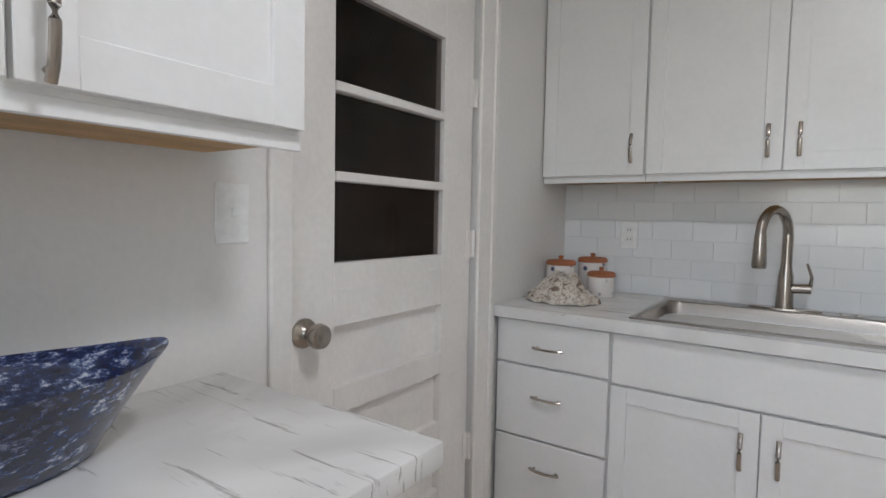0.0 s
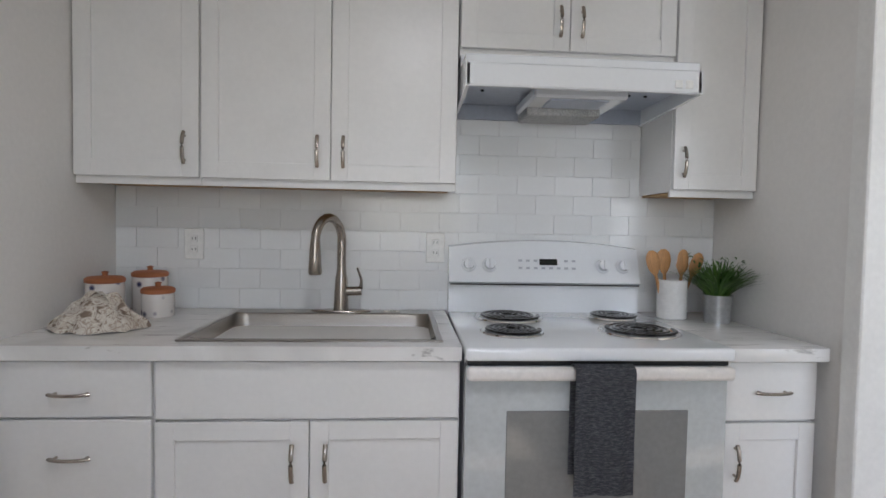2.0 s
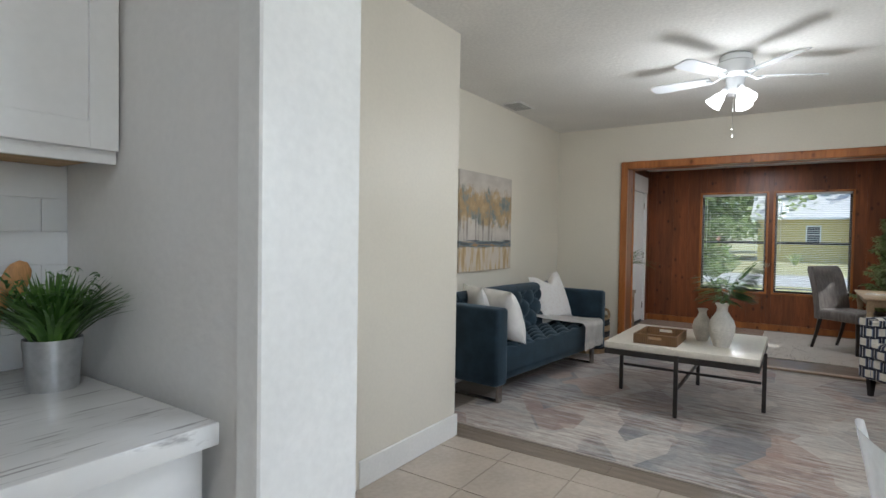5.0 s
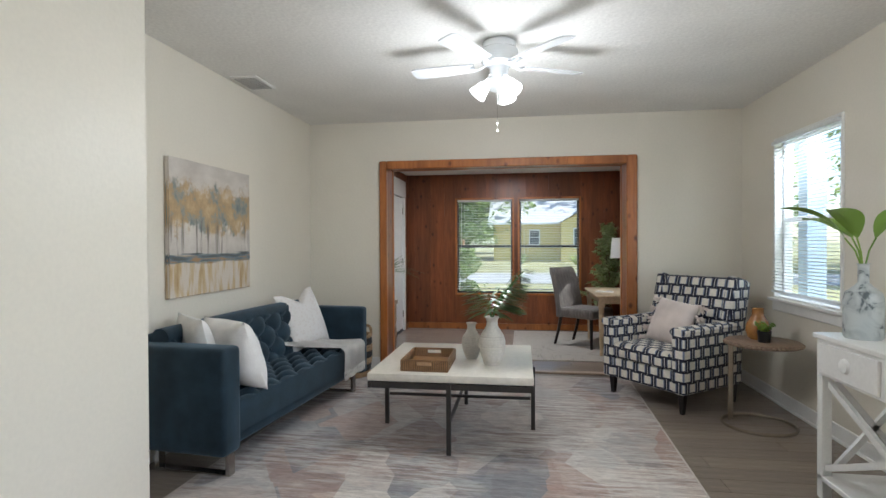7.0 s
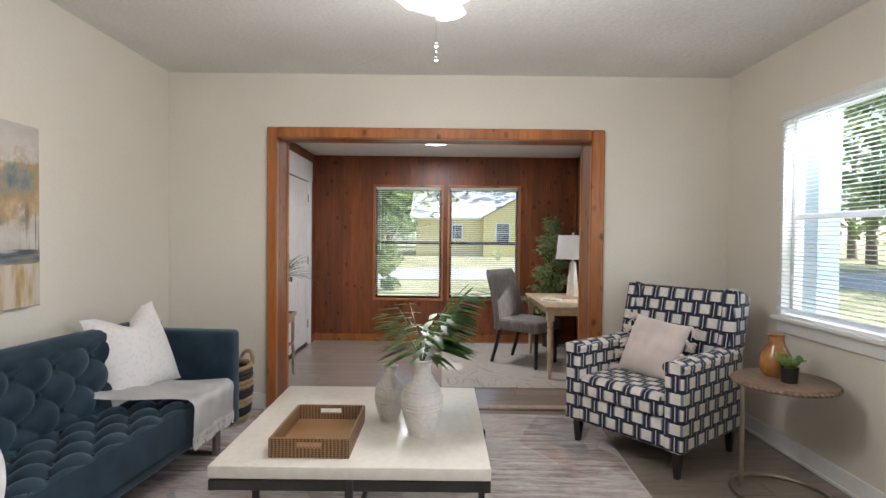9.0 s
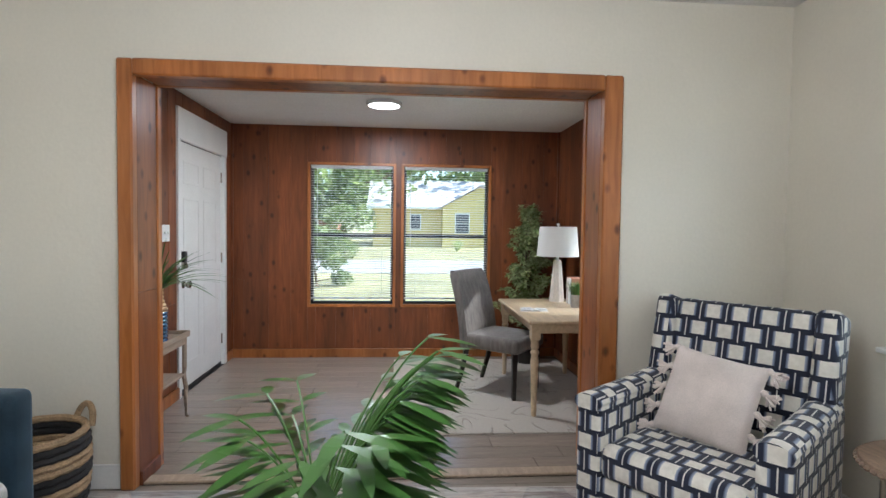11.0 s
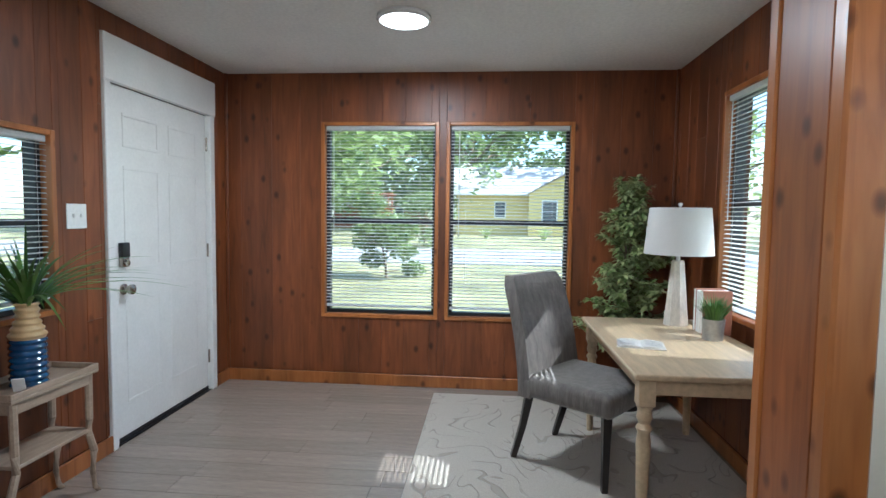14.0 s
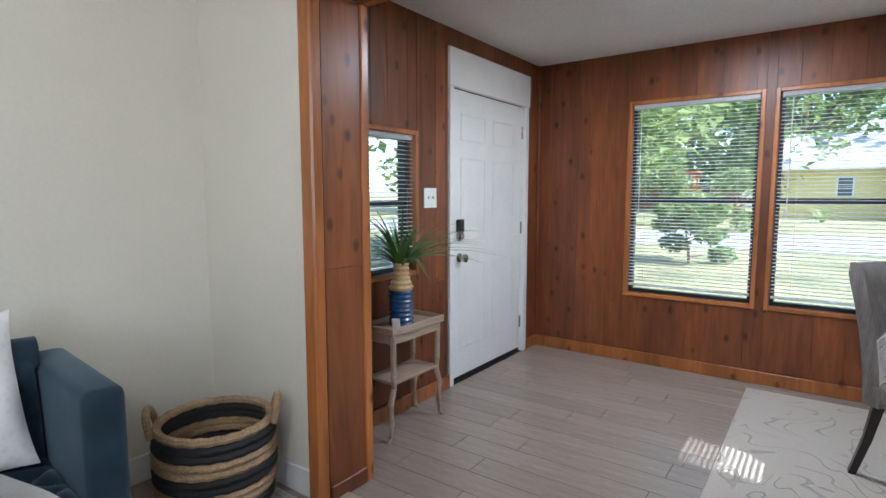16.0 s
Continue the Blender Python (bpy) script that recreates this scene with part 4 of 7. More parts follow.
def bar_pull(parent, x, z, length=0.105, upright=True, y=-0.019):
    bm = bmesh.new()
    pts = []
    for k in range(9):
        t = k / 8
        s = (t - 0.5) * length
        out = y - 0.012 - 0.014 * math.sin(math.pi * t) ** 0.6
        pts.append((x, out, z + s) if upright else (x + s, out, z))
    tube(bm, pts, 0.0064, 8, flat=0.7)
    for s in (-0.38, 0.38):
        a = (x, y - 0.022, z + s * length) if upright else (x + s * length, y - 0.022, z)
        b = (x, y, z + s * length) if upright else (x + s * length, y, z)
        tube(bm, [a, b], 0.004, 6)
    return part("handle", bm, M["nickel"], parent, "brushed nickel bar pull")


def base_cabinet(x0, x1, fronts, label, depth=0.60, m=None):
    """fronts: (kind, left, right, bottom, top, handle) in metres from the cabinet's lower left."""
    c = thing("base_cabinet", m or pose(x0, 2.043, 0), label, "cabinet", "kitchen cabinets")
    w = x1 - x0
    boxpart("body", (0.0, w, 0.0, depth, 0.10, 0.868), M["cabinet_white"], c, bevel=0.0015)
    boxpart("toe_kick", (0.0, w, 0.06, depth, 0.0, 0.10), M["cabinet_white"], c, bevel=0)
    for kind, a, b, lo, hi, handle in fronts:
        f = shaker_front(a, b, lo, hi, c, "drawer_front" if kind == "drawer" else "door", 0.05, flat=kind == "drawer")
        if handle:
            bar_pull(f, handle[0], handle[1], upright=kind != "drawer")
    return c


G = 0.004
base_cabinet(0.012, 0.418, [("drawer", G, 0.406 - G, 0.712, 0.862, (0.20, 0.777)), ("drawer", G, 0.406 - G, 0.455, 0.704, (0.20, 0.605)), ("drawer", G, 0.406 - G, 0.115, 0.447, (0.20, 0.355))], "white base cabinet with three drawers beside the sink base")
base_cabinet(0.420, 1.246, [("drawer", G, 0.826 - G, 0.704, 0.862, None), ("door", G, 0.411, 0.115, 0.696, (0.368, 0.585)), ("door", 0.415, 0.826 - G, 0.115, 0.696, (0.458, 0.585))], "white sink base cabinet with two shaker doors")
base_cabinet(2.012, 2.300, [("drawer", G, 0.284, 0.690, 0.862, (0.144, 0.775)), ("door", G, 0.284, 0.115, 0.682, (0.04, 0.57))], "narrow white base cabinet beside the range")


def upper_cabinet(x0, x1, z0, z1, doors, label, depth=0.254):
    c = thing("wall_cabinet", pose(x0, 2.406, 0), label, "cabinet", "kitchen cabinets")
    w = x1 - x0
    boxpart("body", (0.0, w, 0.0, depth, z0 + 0.012, z1), M["cabinet_white"], c, bevel=0.0015)
    boxpart("underside", (0.012, w - 0.012, 0.012, depth - 0.004, z0 + 0.004, z0 + 0.014), M["plywood"], c, "raw plywood underside", bevel=0)
    boxpart("bottom_lip", (0.0, w, -0.001, 0.012, z0 - 0.006, z0 + 0.014), M["cabinet_white"], c, bevel=0.001)
    for a, b, hx in doors:
        f = shaker_front(a, b, z0 + 0.02, z1 - 0.004, c, "door", 0.055)
        if hx is not None:
            bar_pull(f, hx, z0 + 0.115)
    return c


upper_cabinet(0.003, 0.405, 1.365, 2.28, [(0.003, 0.398, 0.355)], "tall white shaker wall cabinet with one door")
upper_cabinet(0.407, 1.258, 1.365, 2.28, [(0.003, 0.423, 0.382), (0.427, 0.848, 0.468)], "tall white shaker wall cabinet with two doors")
upper_cabinet(1.262, 2.022, 1.828, 2.28, [(0.003, 0.377, 0.342), (0.381, 0.757, 0.418)], "short white shaker wall cabinet above the range hood")
upper_cabinet(2.024, 2.335, 1.365, 2.28, [(0.003, 0.308, 0.035)], "narrow tall white shaker wall cabinet beside the hood")

# cabinet and counter along the west wall
c = thing("wall_cabinet", pose(0.252, 0.93, 0, 0, 0, 90), "white shaker wall cabinet above the side counter", "cabinet", "kitchen cabinets")
boxpart("body", (-1.70, 0.0, 0.0, 0.25, 1.333, 2.28), M["cabinet_white"], c, bevel=0.0015)
boxpart("underside", (-1.69, -0.008, 0.012, 0.248, 1.326, 1.336), M["plywood"], c, "raw plywood underside", bevel=0)
boxpart("bottom_lip", (-1.70, 0.0, -0.002, 0.012, 1.315, 1.337), M["cabinet_white"], c, bevel=0.001)
for a, b, hx in ((-0.372, -0.006, -0.345), (-0.742, -0.378, -0.405), (-1.69, -0.748, None)):
    f = shaker_front(a, b, 1.345, 2.276, c, "door", 0.058)
    if hx is not None:
        bar_pull(f, hx, 1.405, 0.12)
c = thing("base_cabinet", pose(0.478, 0.93, 0, 0, 0, 90), "white base cabinet under the side counter", "cabinet", "kitchen cabinets")
boxpart("body", (-1.80, -0.02, 0.0, 0.475, 0.10, 0.868), M["cabinet_white"], c, bevel=0.0015)
boxpart("toe_kick", (-1.80, -0.02, 0.06, 0.475, 0.0, 0.10), M["cabinet_white"], c, bevel=0)
for k in range(4):
    f = shaker_front(-0.44 * (k + 1), -0.44 * k - 0.03, 0.115, 0.695, c, "door", 0.05)
    bar_pull(f, -0.44 * k - 0.09, 0.58)
    f = shaker_front(-0.44 * (k + 1), -0.44 * k - 0.03, 0.70, 0.862, c, "drawer_front", flat=True)
    bar_pull(f, -0.44 * k - 0.23, 0.775, upright=False)


def counter(name, dims, label, hole=None):
    ob = tagged(new(name), label, "countertop")
    x0, x1, y0, y1 = dims
    bm = bmesh.new()
    if hole:
        a, b, c_, d = hole
        for q in ((x0, a, y0, y1), (b, x1, y0, y1), (a, b, y0, c_), (a, b, d, y1)):
            box(bm, q[0], q[1], q[2], q[3], 0.870, 0.909)
        bmesh.ops.remove_doubles(bm, verts=bm.verts, dist=0.0001)
    else:
        box(bm, x0, x1, y0, y1, 0.870, 0.909, bevel=0.004, segments=2)
    part("slab", bm, M["marble"], ob)
    return ob


counter("worktop", (0.002, 1.246, 2.00, KY - 0.010), "white marble-look laminate worktop round the sink", (0.470, 1.190, 2.064, 2.56))
counter("worktop", (2.010, 2.305, 1.99, KY - 0.010), "white marble-look laminate worktop beside the range")
counter("worktop", (0.002, 0.523, -0.93, 0.955), "white marble-look laminate side worktop")


def sink():
    s = thing("kitchen_sink", pose(0, 0, 0.909), "stainless steel drop-in single-bowl sink", "sink")
    x0, x1, y0, y1 = 0.462, 1.198, 2.055, 2.605
    a, b, c_, d = 0.482, 1.178, 2.076, 2.52
    bm = bmesh.new()
    for q in ((x0, a, y0, y1), (b, x1, y0, y1), (a, b, y0, c_), (a, b, d, y1)):
        box(bm, q[0], q[1], q[2], q[3], 0.0, 0.006, bevel=0.002)
    part("rim", bm, M["steel"], s)
    bm = bmesh.new()
    r = 0.05
    def ring(inset, z):
        pts = []
        for cx, cy, st in ((b - r, d - r, 0), (a + r, d - r, 90), (a + r, c_ + r, 180), (b - r, c_ + r, 270)):
            for k in range(6):
                t = radians(st + 18 * k)
                pts.append(bm.verts.new((cx + (r - inset) * math.cos(t), cy + (r - inset) * math.sin(t), z)))
        return pts
    rings = [ring(-0.004, 0.005), ring(0.0, 0.0), ring(0.006, -0.10), ring(0.012, -0.165), ring(0.03, -0.18)]
    for p, q in zip(rings, rings[1:]):
        for k in range(len(p)):
            bm.faces.new((p[k], p[(k + 1) % len(p)], q[(k + 1) % len(q)], q[k]))
    bm.faces.new(rings[-1])
    part("bowl", bm, M["steel"], s)
    bm = bmesh.new()
    lathe(bm, [(0.0, -0.178), (0.04, -0.178), (0.045, -0.175), (0.045, -0.179)], 20, pose(0.83, 2.32, 0))
    part("drain", bm, M["chrome"], s)
    for x in (1.02, 1.06):
        bm = bmesh.new()
        lathe(bm, [(0.0, 0.012), (0.012, 0.012), (0.014, 0.006)], 14, pose(x, 2.568, 0))
        part("hole_cover", bm, M["chrome"], s)
    f = thing("kitchen_faucet", pose(0.852, 2.565, 0.915), "brushed nickel pull-down faucet", "faucet")
    bm = bmesh.new()
    lathe(bm, [(0, 0), (0.11, 0), (0.11, 0.004), (0.105, 0.006), (0, 0.006)], 28)
    bmesh.ops.scale(bm, vec=(1, 0.27, 1), verts=bm.verts)
    part("deck_plate", bm, M["nickel"], f)
    bm = bmesh.new()
    lathe(bm, [(0.028, 0.004), (0.026, 0.05), (0.023, 0.12), (0.018, 0.145), (0.0165, 0.165), (0.0165, 0.262)], 18)
    pts = [(0, -0.085 * (1 - math.cos(t)), 0.262 + 0.085 * math.sin(t)) for t in [math.pi * k / 12 for k in range(13)]]
    tube(bm, pts, 0.0158, 12)
    bmesh.ops.rotate(bm, matrix=Matrix.Rotation(radians(-25), 3, "Z"), verts=bm.verts)
    part("spout", bm, M["nickel"], f)
    bm = bmesh.new()
    lathe(bm, [(0.0, 0.150), (0.020, 0.150), (0.023, 0.158), (0.0205, 0.205), (0.017, 0.264)], 16, Matrix.Rotation(radians(-25), 4, "Z") @ pose(0, -0.17, 0))
    part("spray_head", bm, M["nickel"], f)
    bm = bmesh.new()
    tube(bm, [(0.01, 0, 0.075), (0.075, 0, 0.078)], 0.017, 12)
    part("valve_body", bm, M["nickel"], f)
    bm = bmesh.new()
    tube(bm, [(0.072, 0, 0.085), (0.075, -0.01, 0.12), (0.06, -0.02, 0.165)], [0.007, 0.005, 0.004], 8)
    part("lever", bm, M["nickel"], f)


sink()


def outlet(m, kind, label):
    o = thing("wall_outlet" if kind == "outlet" else "light_switch", m, label, "outlet" if kind == "outlet" else "switch")
    w = 0.036 if kind != "double" else 0.06
    boxpart("cover_plate", (-w, w, -0.006, 0.0, -0.058, 0.058), M["plate"], o, bevel=0.002)
    if kind == "outlet":
        for z in (-0.02, 0.02):
            f = boxpart("socket", (-0.014, 0.014, -0.008, -0.005, z - 0.014, z + 0.014), M["plate"], o, bevel=0.002)
            for x in (-0.006, 0.006):
                boxpart("slot", (x - 0.0012, x + 0.0012, -0.0086, -0.0078, z - 0.004, z + 0.005), M["dark"], f, bevel=0)
    else:
        for x in ((0.0,) if kind == "single" else (-0.023, 0.023)):
            boxpart("toggle", (x - 0.005, x + 0.005, -0.016, -0.004, -0.006, 0.012), M["plate"], o, bevel=0.002)
    return o


outlet(pose(0.289, KY - 0.009, 1.155), "outlet", "white wall outlet on the tiled splashback")
outlet(pose(1.205, KY - 0.009, 1.155), "outlet", "white wall outlet beside the range")
outlet(pose(0.0, 0.975, 1.215, 0, 0, 90), "single", "white light switch beside the kitchen door")
outlet(pose(8.855, SUNY1, 1.215), "double", "white double light switch beside the front door")


def stove():
    s = thing("electric_range", pose(1.256, 1.985, 0), "white freestanding electric coil range", "range")
    W = 0.746
    boxpart("body", (0, W, 0.04, 0.665, 0.02, 0.885), M["enamel"], s, bevel=0.004)
    boxpart("cooktop", (-0.004, W + 0.004, -0.025, 0.60, 0.878, 0.915), M["enamel"], s, bevel=0.010, segments=3)
    bm = bmesh.new()
    pts = [(0.60, 0.91), (0.62, 0.905), (0.665, 0.905), (0.665, 1.145), (0.652, 1.165), (0.628, 1.16), (0.585, 1.03), (0.60, 1.02), (0.60, 0.91)]
    n = 12
    rows = []
    for k in range(n + 1):
        x = W * k / n
        bow = 0.028 * (1 - (2 * k / n - 1) ** 2)
        rows.append([bm.verts.new((x, y, z + (bow if z > 1.1 else 0))) for y, z in pts[:-1]])
    for p, q in zip(rows, rows[1:]):
        for k in range(len(p)):
            bm.faces.new((p[k], p[(k + 1) % len(p)], q[(k + 1) % len(q)], q[k]))
    bm.faces.new(rows[0]), bm.faces.new(rows[-1][::-1])
    back = part("backguard", bm, M["enamel"], s)
    def on_panel(u, z):
        return (u, 0.583 + (z - 1.03) * 0.27, z)
    boxpart("panel_seam", (0.004, W - 0.004, 0.5835, 0.592, 1.019, 1.024), M["black_plastic"], back, "dark seam under the control panel", bevel=0)
    for u in (0.075, 0.155, 0.60, 0.68):
        bm = bmesh.new()
        lathe(bm, [(0.028, 0), (0.027, 0.004), (0.021, 0.008), (0.019, 0.026), (0, 0.028)], 20, pose(*on_panel(u, 1.095)) @ pose(0, 0, 0, 90 - 18, 0, 0))
        box(bm, -0.004, 0.004, -0.019, 0.019, 0.02, 0.034, bevel=0.002, m=pose(*on_panel(u, 1.095)) @ pose(0, 0, 0, 90 - 18, 0, 0))
        part("control_knob", bm, M["enamel"], s)
    x, y, z = on_panel(0.385, 1.108)
    boxpart("clock_display", (-0.035, 0.035, -0.004, 0.001, -0.012, 0.012), M["display"], s, "dark green clock display", bevel=0.001, at=pose(x, y, z, -18, 0, 0))
    for k in range(16):
        u, zz = 0.275 + 0.03 * (k % 8), 1.085 + 0.028 * (k // 8)
        if abs(u - 0.385) < 0.045 and k >= 8:
            continue
        x, y, z = on_panel(u, zz)
        boxpart("key_mark", (-0.007, 0.007, -0.0016, 0.001, -0.004, 0.004), M["key_mark"], s, bevel=0, at=pose(x, y, z, -18, 0, 0))
    for u, v, r in ((0.205, 0.46, 0.106), (0.165, 0.20, 0.086), (0.60, 0.49, 0.082), (0.575, 0.21, 0.110)):
        bm = bmesh.new()
        lathe(bm, [(0, 0.912), (r * 0.9, 0.913), (r * 1.06, 0.916), (r * 1.13, 0.921), (r * 1.15, 0.916)], 36, pose(u, v, 0))
        part("drip_pan", bm, M["chrome"], s, "chrome drip pan")
        bm = bmesh.new()
        turns = 4
        spiral = [((r * (0.2 + 0.8 * k / 90)) * math.cos(2 * math.pi * turns * k / 90) + u, (r * (0.2 + 0.8 * k / 90)) * math.sin(2 * math.pi * turns * k / 90) + v, 0.925) for k in range(91)]
        tube(bm, spiral, 0.0075, 6, flat=0.6)
        part("coil_element", bm, M["coil"], s, "black coil element")
    boxpart("vent_gap", (0.004, W - 0.004, 0.0, 0.05, 0.862, 0.880), M["black_plastic"], s, bevel=0)
    door = boxpart("oven_door", (0.0, W, 0.005, 0.045, 0.20, 0.862), M["oven_front"], s, "pale grey glass oven door", bevel=0.006, segments=2)
    boxpart("door_window", (0.115, W - 0.115, 0.001, 0.008, 0.33, 0.735), M["oven_glass"], door, "grey tinted oven window", bevel=0.002)
    bm = bmesh.new()
    box(bm, 0.0, W, -0.035, -0.008, 0.826, 0.864, bevel=0.011, segments=3)
    for u in (0.03, W - 0.03):
        box(bm, u - 0.02, u + 0.02, -0.012, 0.01, 0.83, 0.86)
    part("door_handle", bm, M["handle_cream"], door, "cream-white oven door handle")
    for k in range(8):
        boxpart("vent_slot", (0.10 + 0.07 * k, 0.15 + 0.07 * k, 0.002, 0.006, 0.863, 0.867), M["black_plastic"], s, bevel=0)
    boxpart("storage_drawer", (0.0, W, 0.005, 0.045, 0.03, 0.19), M["enamel"], s, bevel=0.006)
    t = thing("dish_towel", pose(1.256 + 0.365, 1.935, 0.869), "charcoal heathered dish towel hung on the oven handle", "towel")
    bm = bmesh.new()
    def f(u, v):
        s_ = -0.34 + v * 0.68
        wob = 0.004 * math.sin(u * 9 + s_ * 6) + 0.002 * math.sin(u * 23)
        if s_ < 0:
            return Vector((-0.082 + 0.165 * u, -0.012 + wob - 0.004, s_ + 0.0))
        return Vector((-0.080 + 0.16 * u, 0.036 + wob * 0.4, -s_ * 0.9 + 0.0)) if s_ > 0.05 else Vector((-0.081 + 0.163 * u, -0.012 + s_ / 0.05 * 0.046, 0.007 * math.sin(math.pi * s_ / 0.05)))
    grid(bm, 14, 60, f)
    bmesh.ops.solidify(bm, geom=list(bm.faces), thickness=0.005)
    part("cloth", bm, M["towel"], t)


stove()


def range_hood():
    h = thing("range_hood", pose(1.264, 2.21, 1.652), "white under-cabinet range hood with a blue-grey underside", "range hood")
    W = 0.756
    boxpart("front_panel", (0, W, 0.0, 0.018, 0.022, 0.095), M["enamel"], h, bevel=0.004)
    for x0, x1 in ((0, 0.012), (W - 0.012, W)):
        bm = bmesh.new()
        vs = [bm.verts.new(c) for c in ((x0, 0.0, 0.02), (x0, 0.44, 0.0), (x0, 0.44, 0.12), (x0, 0.0, 0.095), (x1, 0.0, 0.02), (x1, 0.44, 0.0), (x1, 0.44, 0.12), (x1, 0.0, 0.095))]
        for fc in ((0, 1, 2, 3), (4, 7, 6, 5), (0, 4, 5, 1), (1, 5, 6, 2), (2, 6, 7, 3), (3, 7, 4, 0)):
            bm.faces.new([vs[i] for i in fc])
        part("side_panel", bm, M["enamel"], h, smooth=False)
    boxpart("top_panel", (0, W, 0.018, 0.44, 0.095, 0.125), M["enamel"], h, bevel=0.003)
    boxpart("top_lip", (0.0, W, 0.165, 0.44, 0.125, 0.168), M["enamel"], h, bevel=0.003)
    boxpart("inner_liner", (0.012, W - 0.012, 0.018, 0.43, 0.06, 0.066), M["hood_inner"], h, "blue-grey painted liner", bevel=0)
    boxpart("back_liner", (0.012, W - 0.012, 0.42, 0.436, 0.004, 0.06), M["hood_inner"], h, bevel=0)
    boxpart("filter_housing", (0.24, 0.56, 0.10, 0.40, 0.02, 0.06), M["enamel"], h, bevel=0.008)
    boxpart("light_lens", (0.30, 0.50, 0.12, 0.24, 0.014, 0.022), M["hood_inner"], h, "frosted light lens", bevel=0.002)
    boxpart("grease_filter", (0.25, 0.52, 0.26, 0.41, -0.008, 0.03), M["grey_mesh"], h, "grey mesh grease filter", bevel=0.004)
    for u in (0.665, 0.70):
        boxpart("rocker_switch", (u, u + 0.024, -0.004, 0.002, 0.036, 0.062), M["plate"], h, bevel=0.002)
    for u in (0.08, 0.6, 0.66):
        bm = bmesh.new()
        lathe(bm, [(0, 0.055), (0.006, 0.055), (0.006, 0.061)], 10, pose(u, 0.2, 0))
        part("screw", bm, M["dark"], h)


range_hood()


def canister(x, y, r, h):
    c = thing("canister", pose(x, y, 0.909), "patterned ceramic canister with a terracotta lid", "canister", "canisters on the worktop")
    bm = bmesh.new()
    lathe(bm, [(0, 0), (r * 0.95, 0), (r, 0.006), (r, h - 0.006), (r * 0.96, h)], 28)
    part("jar", bm, M["canister"], c)
    bm = bmesh.new()
    lathe(bm, [(r * 0.95, h), (r * 1.04, h + 0.002), (r * 1.05, h + 0.014), (r * 0.9, h + 0.02), (0.01, h + 0.023), (0.008, h + 0.03), (0.012, h + 0.036), (0, h + 0.04)], 28)
    part("lid", bm, M["terracotta"], c, "terracotta lid with a knob")


canister(0.075, 2.44, 0.058, 0.118)
canister(0.165, 2.565, 0.058, 0.128)
canister(0.235, 2.47, 0.052, 0.080)
t = thing("kitchen_cloth", pose(0.165, 2.24, 0.909), "crumpled brown and cream printed kitchen cloth", "cloth")
bm = bmesh.new()
def crumple(u, v_):
    a, r = u * 2 * math.pi, v_
    p = Vector((math.cos(a) * r * 0.135, math.sin(a) * r * 0.10, 0))
    nz = noise.noise(Vector((p.x * 22, p.y * 22, 1.3))) * 0.5 + 0.5
    z = (1 - r ** 1.6) * 0.105 * (0.45 + 0.95 * nz) + 0.014 * (0.5 + 0.5 * math.sin(a * 9 + 5 * r)) * r + 0.003
    return Vector((p.x + 0.012 * math.sin(a * 5), p.y + 0.01 * math.cos(a * 7), z * (1.0 if r < 0.98 else 0.3)))
grid(bm, 72, 16, crumple)
bmesh.ops.remove_doubles(bm, verts=bm.verts, dist=0.0005)
part("cloth", bm, M["cloth_printed"], t)
c = thing("utensil_crock", pose(2.095, 2.50, 0.909), "white ceramic crock of wooden spoons", "crock")
bm = bmesh.new()
lathe(bm, [(0, 0), (0.05, 0), (0.054, 0.004), (0.054, 0.145), (0.05, 0.147), (0.049, 0.01), (0, 0.008)], 30)
part("jar", bm, M["ceramic_gloss"], c)
for dx, dy, lean, w in ((-0.03, 0.0, -14, 0.026), (-0.012, 0.015, -5, 0.028), (0.018, -0.01, 4, 0.022), (0.03, 0.012, 20, 0.024)):
    bm = bmesh.new()
    m = pose(dx, dy, 0.02, 0, lean, 0)
    tube(bm, [(0, 0, 0), (0, 0, 0.15)], 0.006, 8)
    pts, rad = [(0, 0, 0.145 + 0.012 * k) for k in range(9)], [0.006, 0.014, 0.021, 0.025, w, w, w * 0.95, w * 0.8, w * 0.3]
    tube(bm, pts, rad, 12, flat=0.22)
    bmesh.ops.transform(bm, matrix=m, verts=bm.verts)
    part("wooden_spoon", bm, M["spoon_wood"], c, "warm wooden spoon")


# ---- plants ----
def blades(bm, n, length, width, spread, rng, droop=0.5, base=0.02, rise=0.9, steps=5, z0=0.0):
    """Grass-like arching blades from one base."""
    for _ in range(n):
        a, l = rng.uniform(0, 6.283), length * rng.uniform(0.55, 1.05)
        lean = spread * rng.uniform(0.15, 1.0)
        d, s = Vector((math.cos(a), math.sin(a), 0)), Vector((-math.sin(a), math.cos(a), 0))
        p0 = d * base * rng.random() + Vector((0, 0, z0))
        prev = None
        for k in range(steps + 1):
            t = k / steps
            c_ = p0 + d * (lean * l * (t + 0.6 * t * t) / 1.6) + Vector((0, 0, l * rise * (t - droop * lean * t * t)))
            w = width * (1 - t) ** 0.6 * (0.5 + 0.5 * min(1, t * 4)) + 0.0002
            cur = (bm.verts.new(c_ - s * w), bm.verts.new(c_ + s * w + Vector((0, 0, w * 0.3))))
            if prev:
                bm.faces.new((prev[0], prev[1], cur[1], cur[0]))
            prev = cur


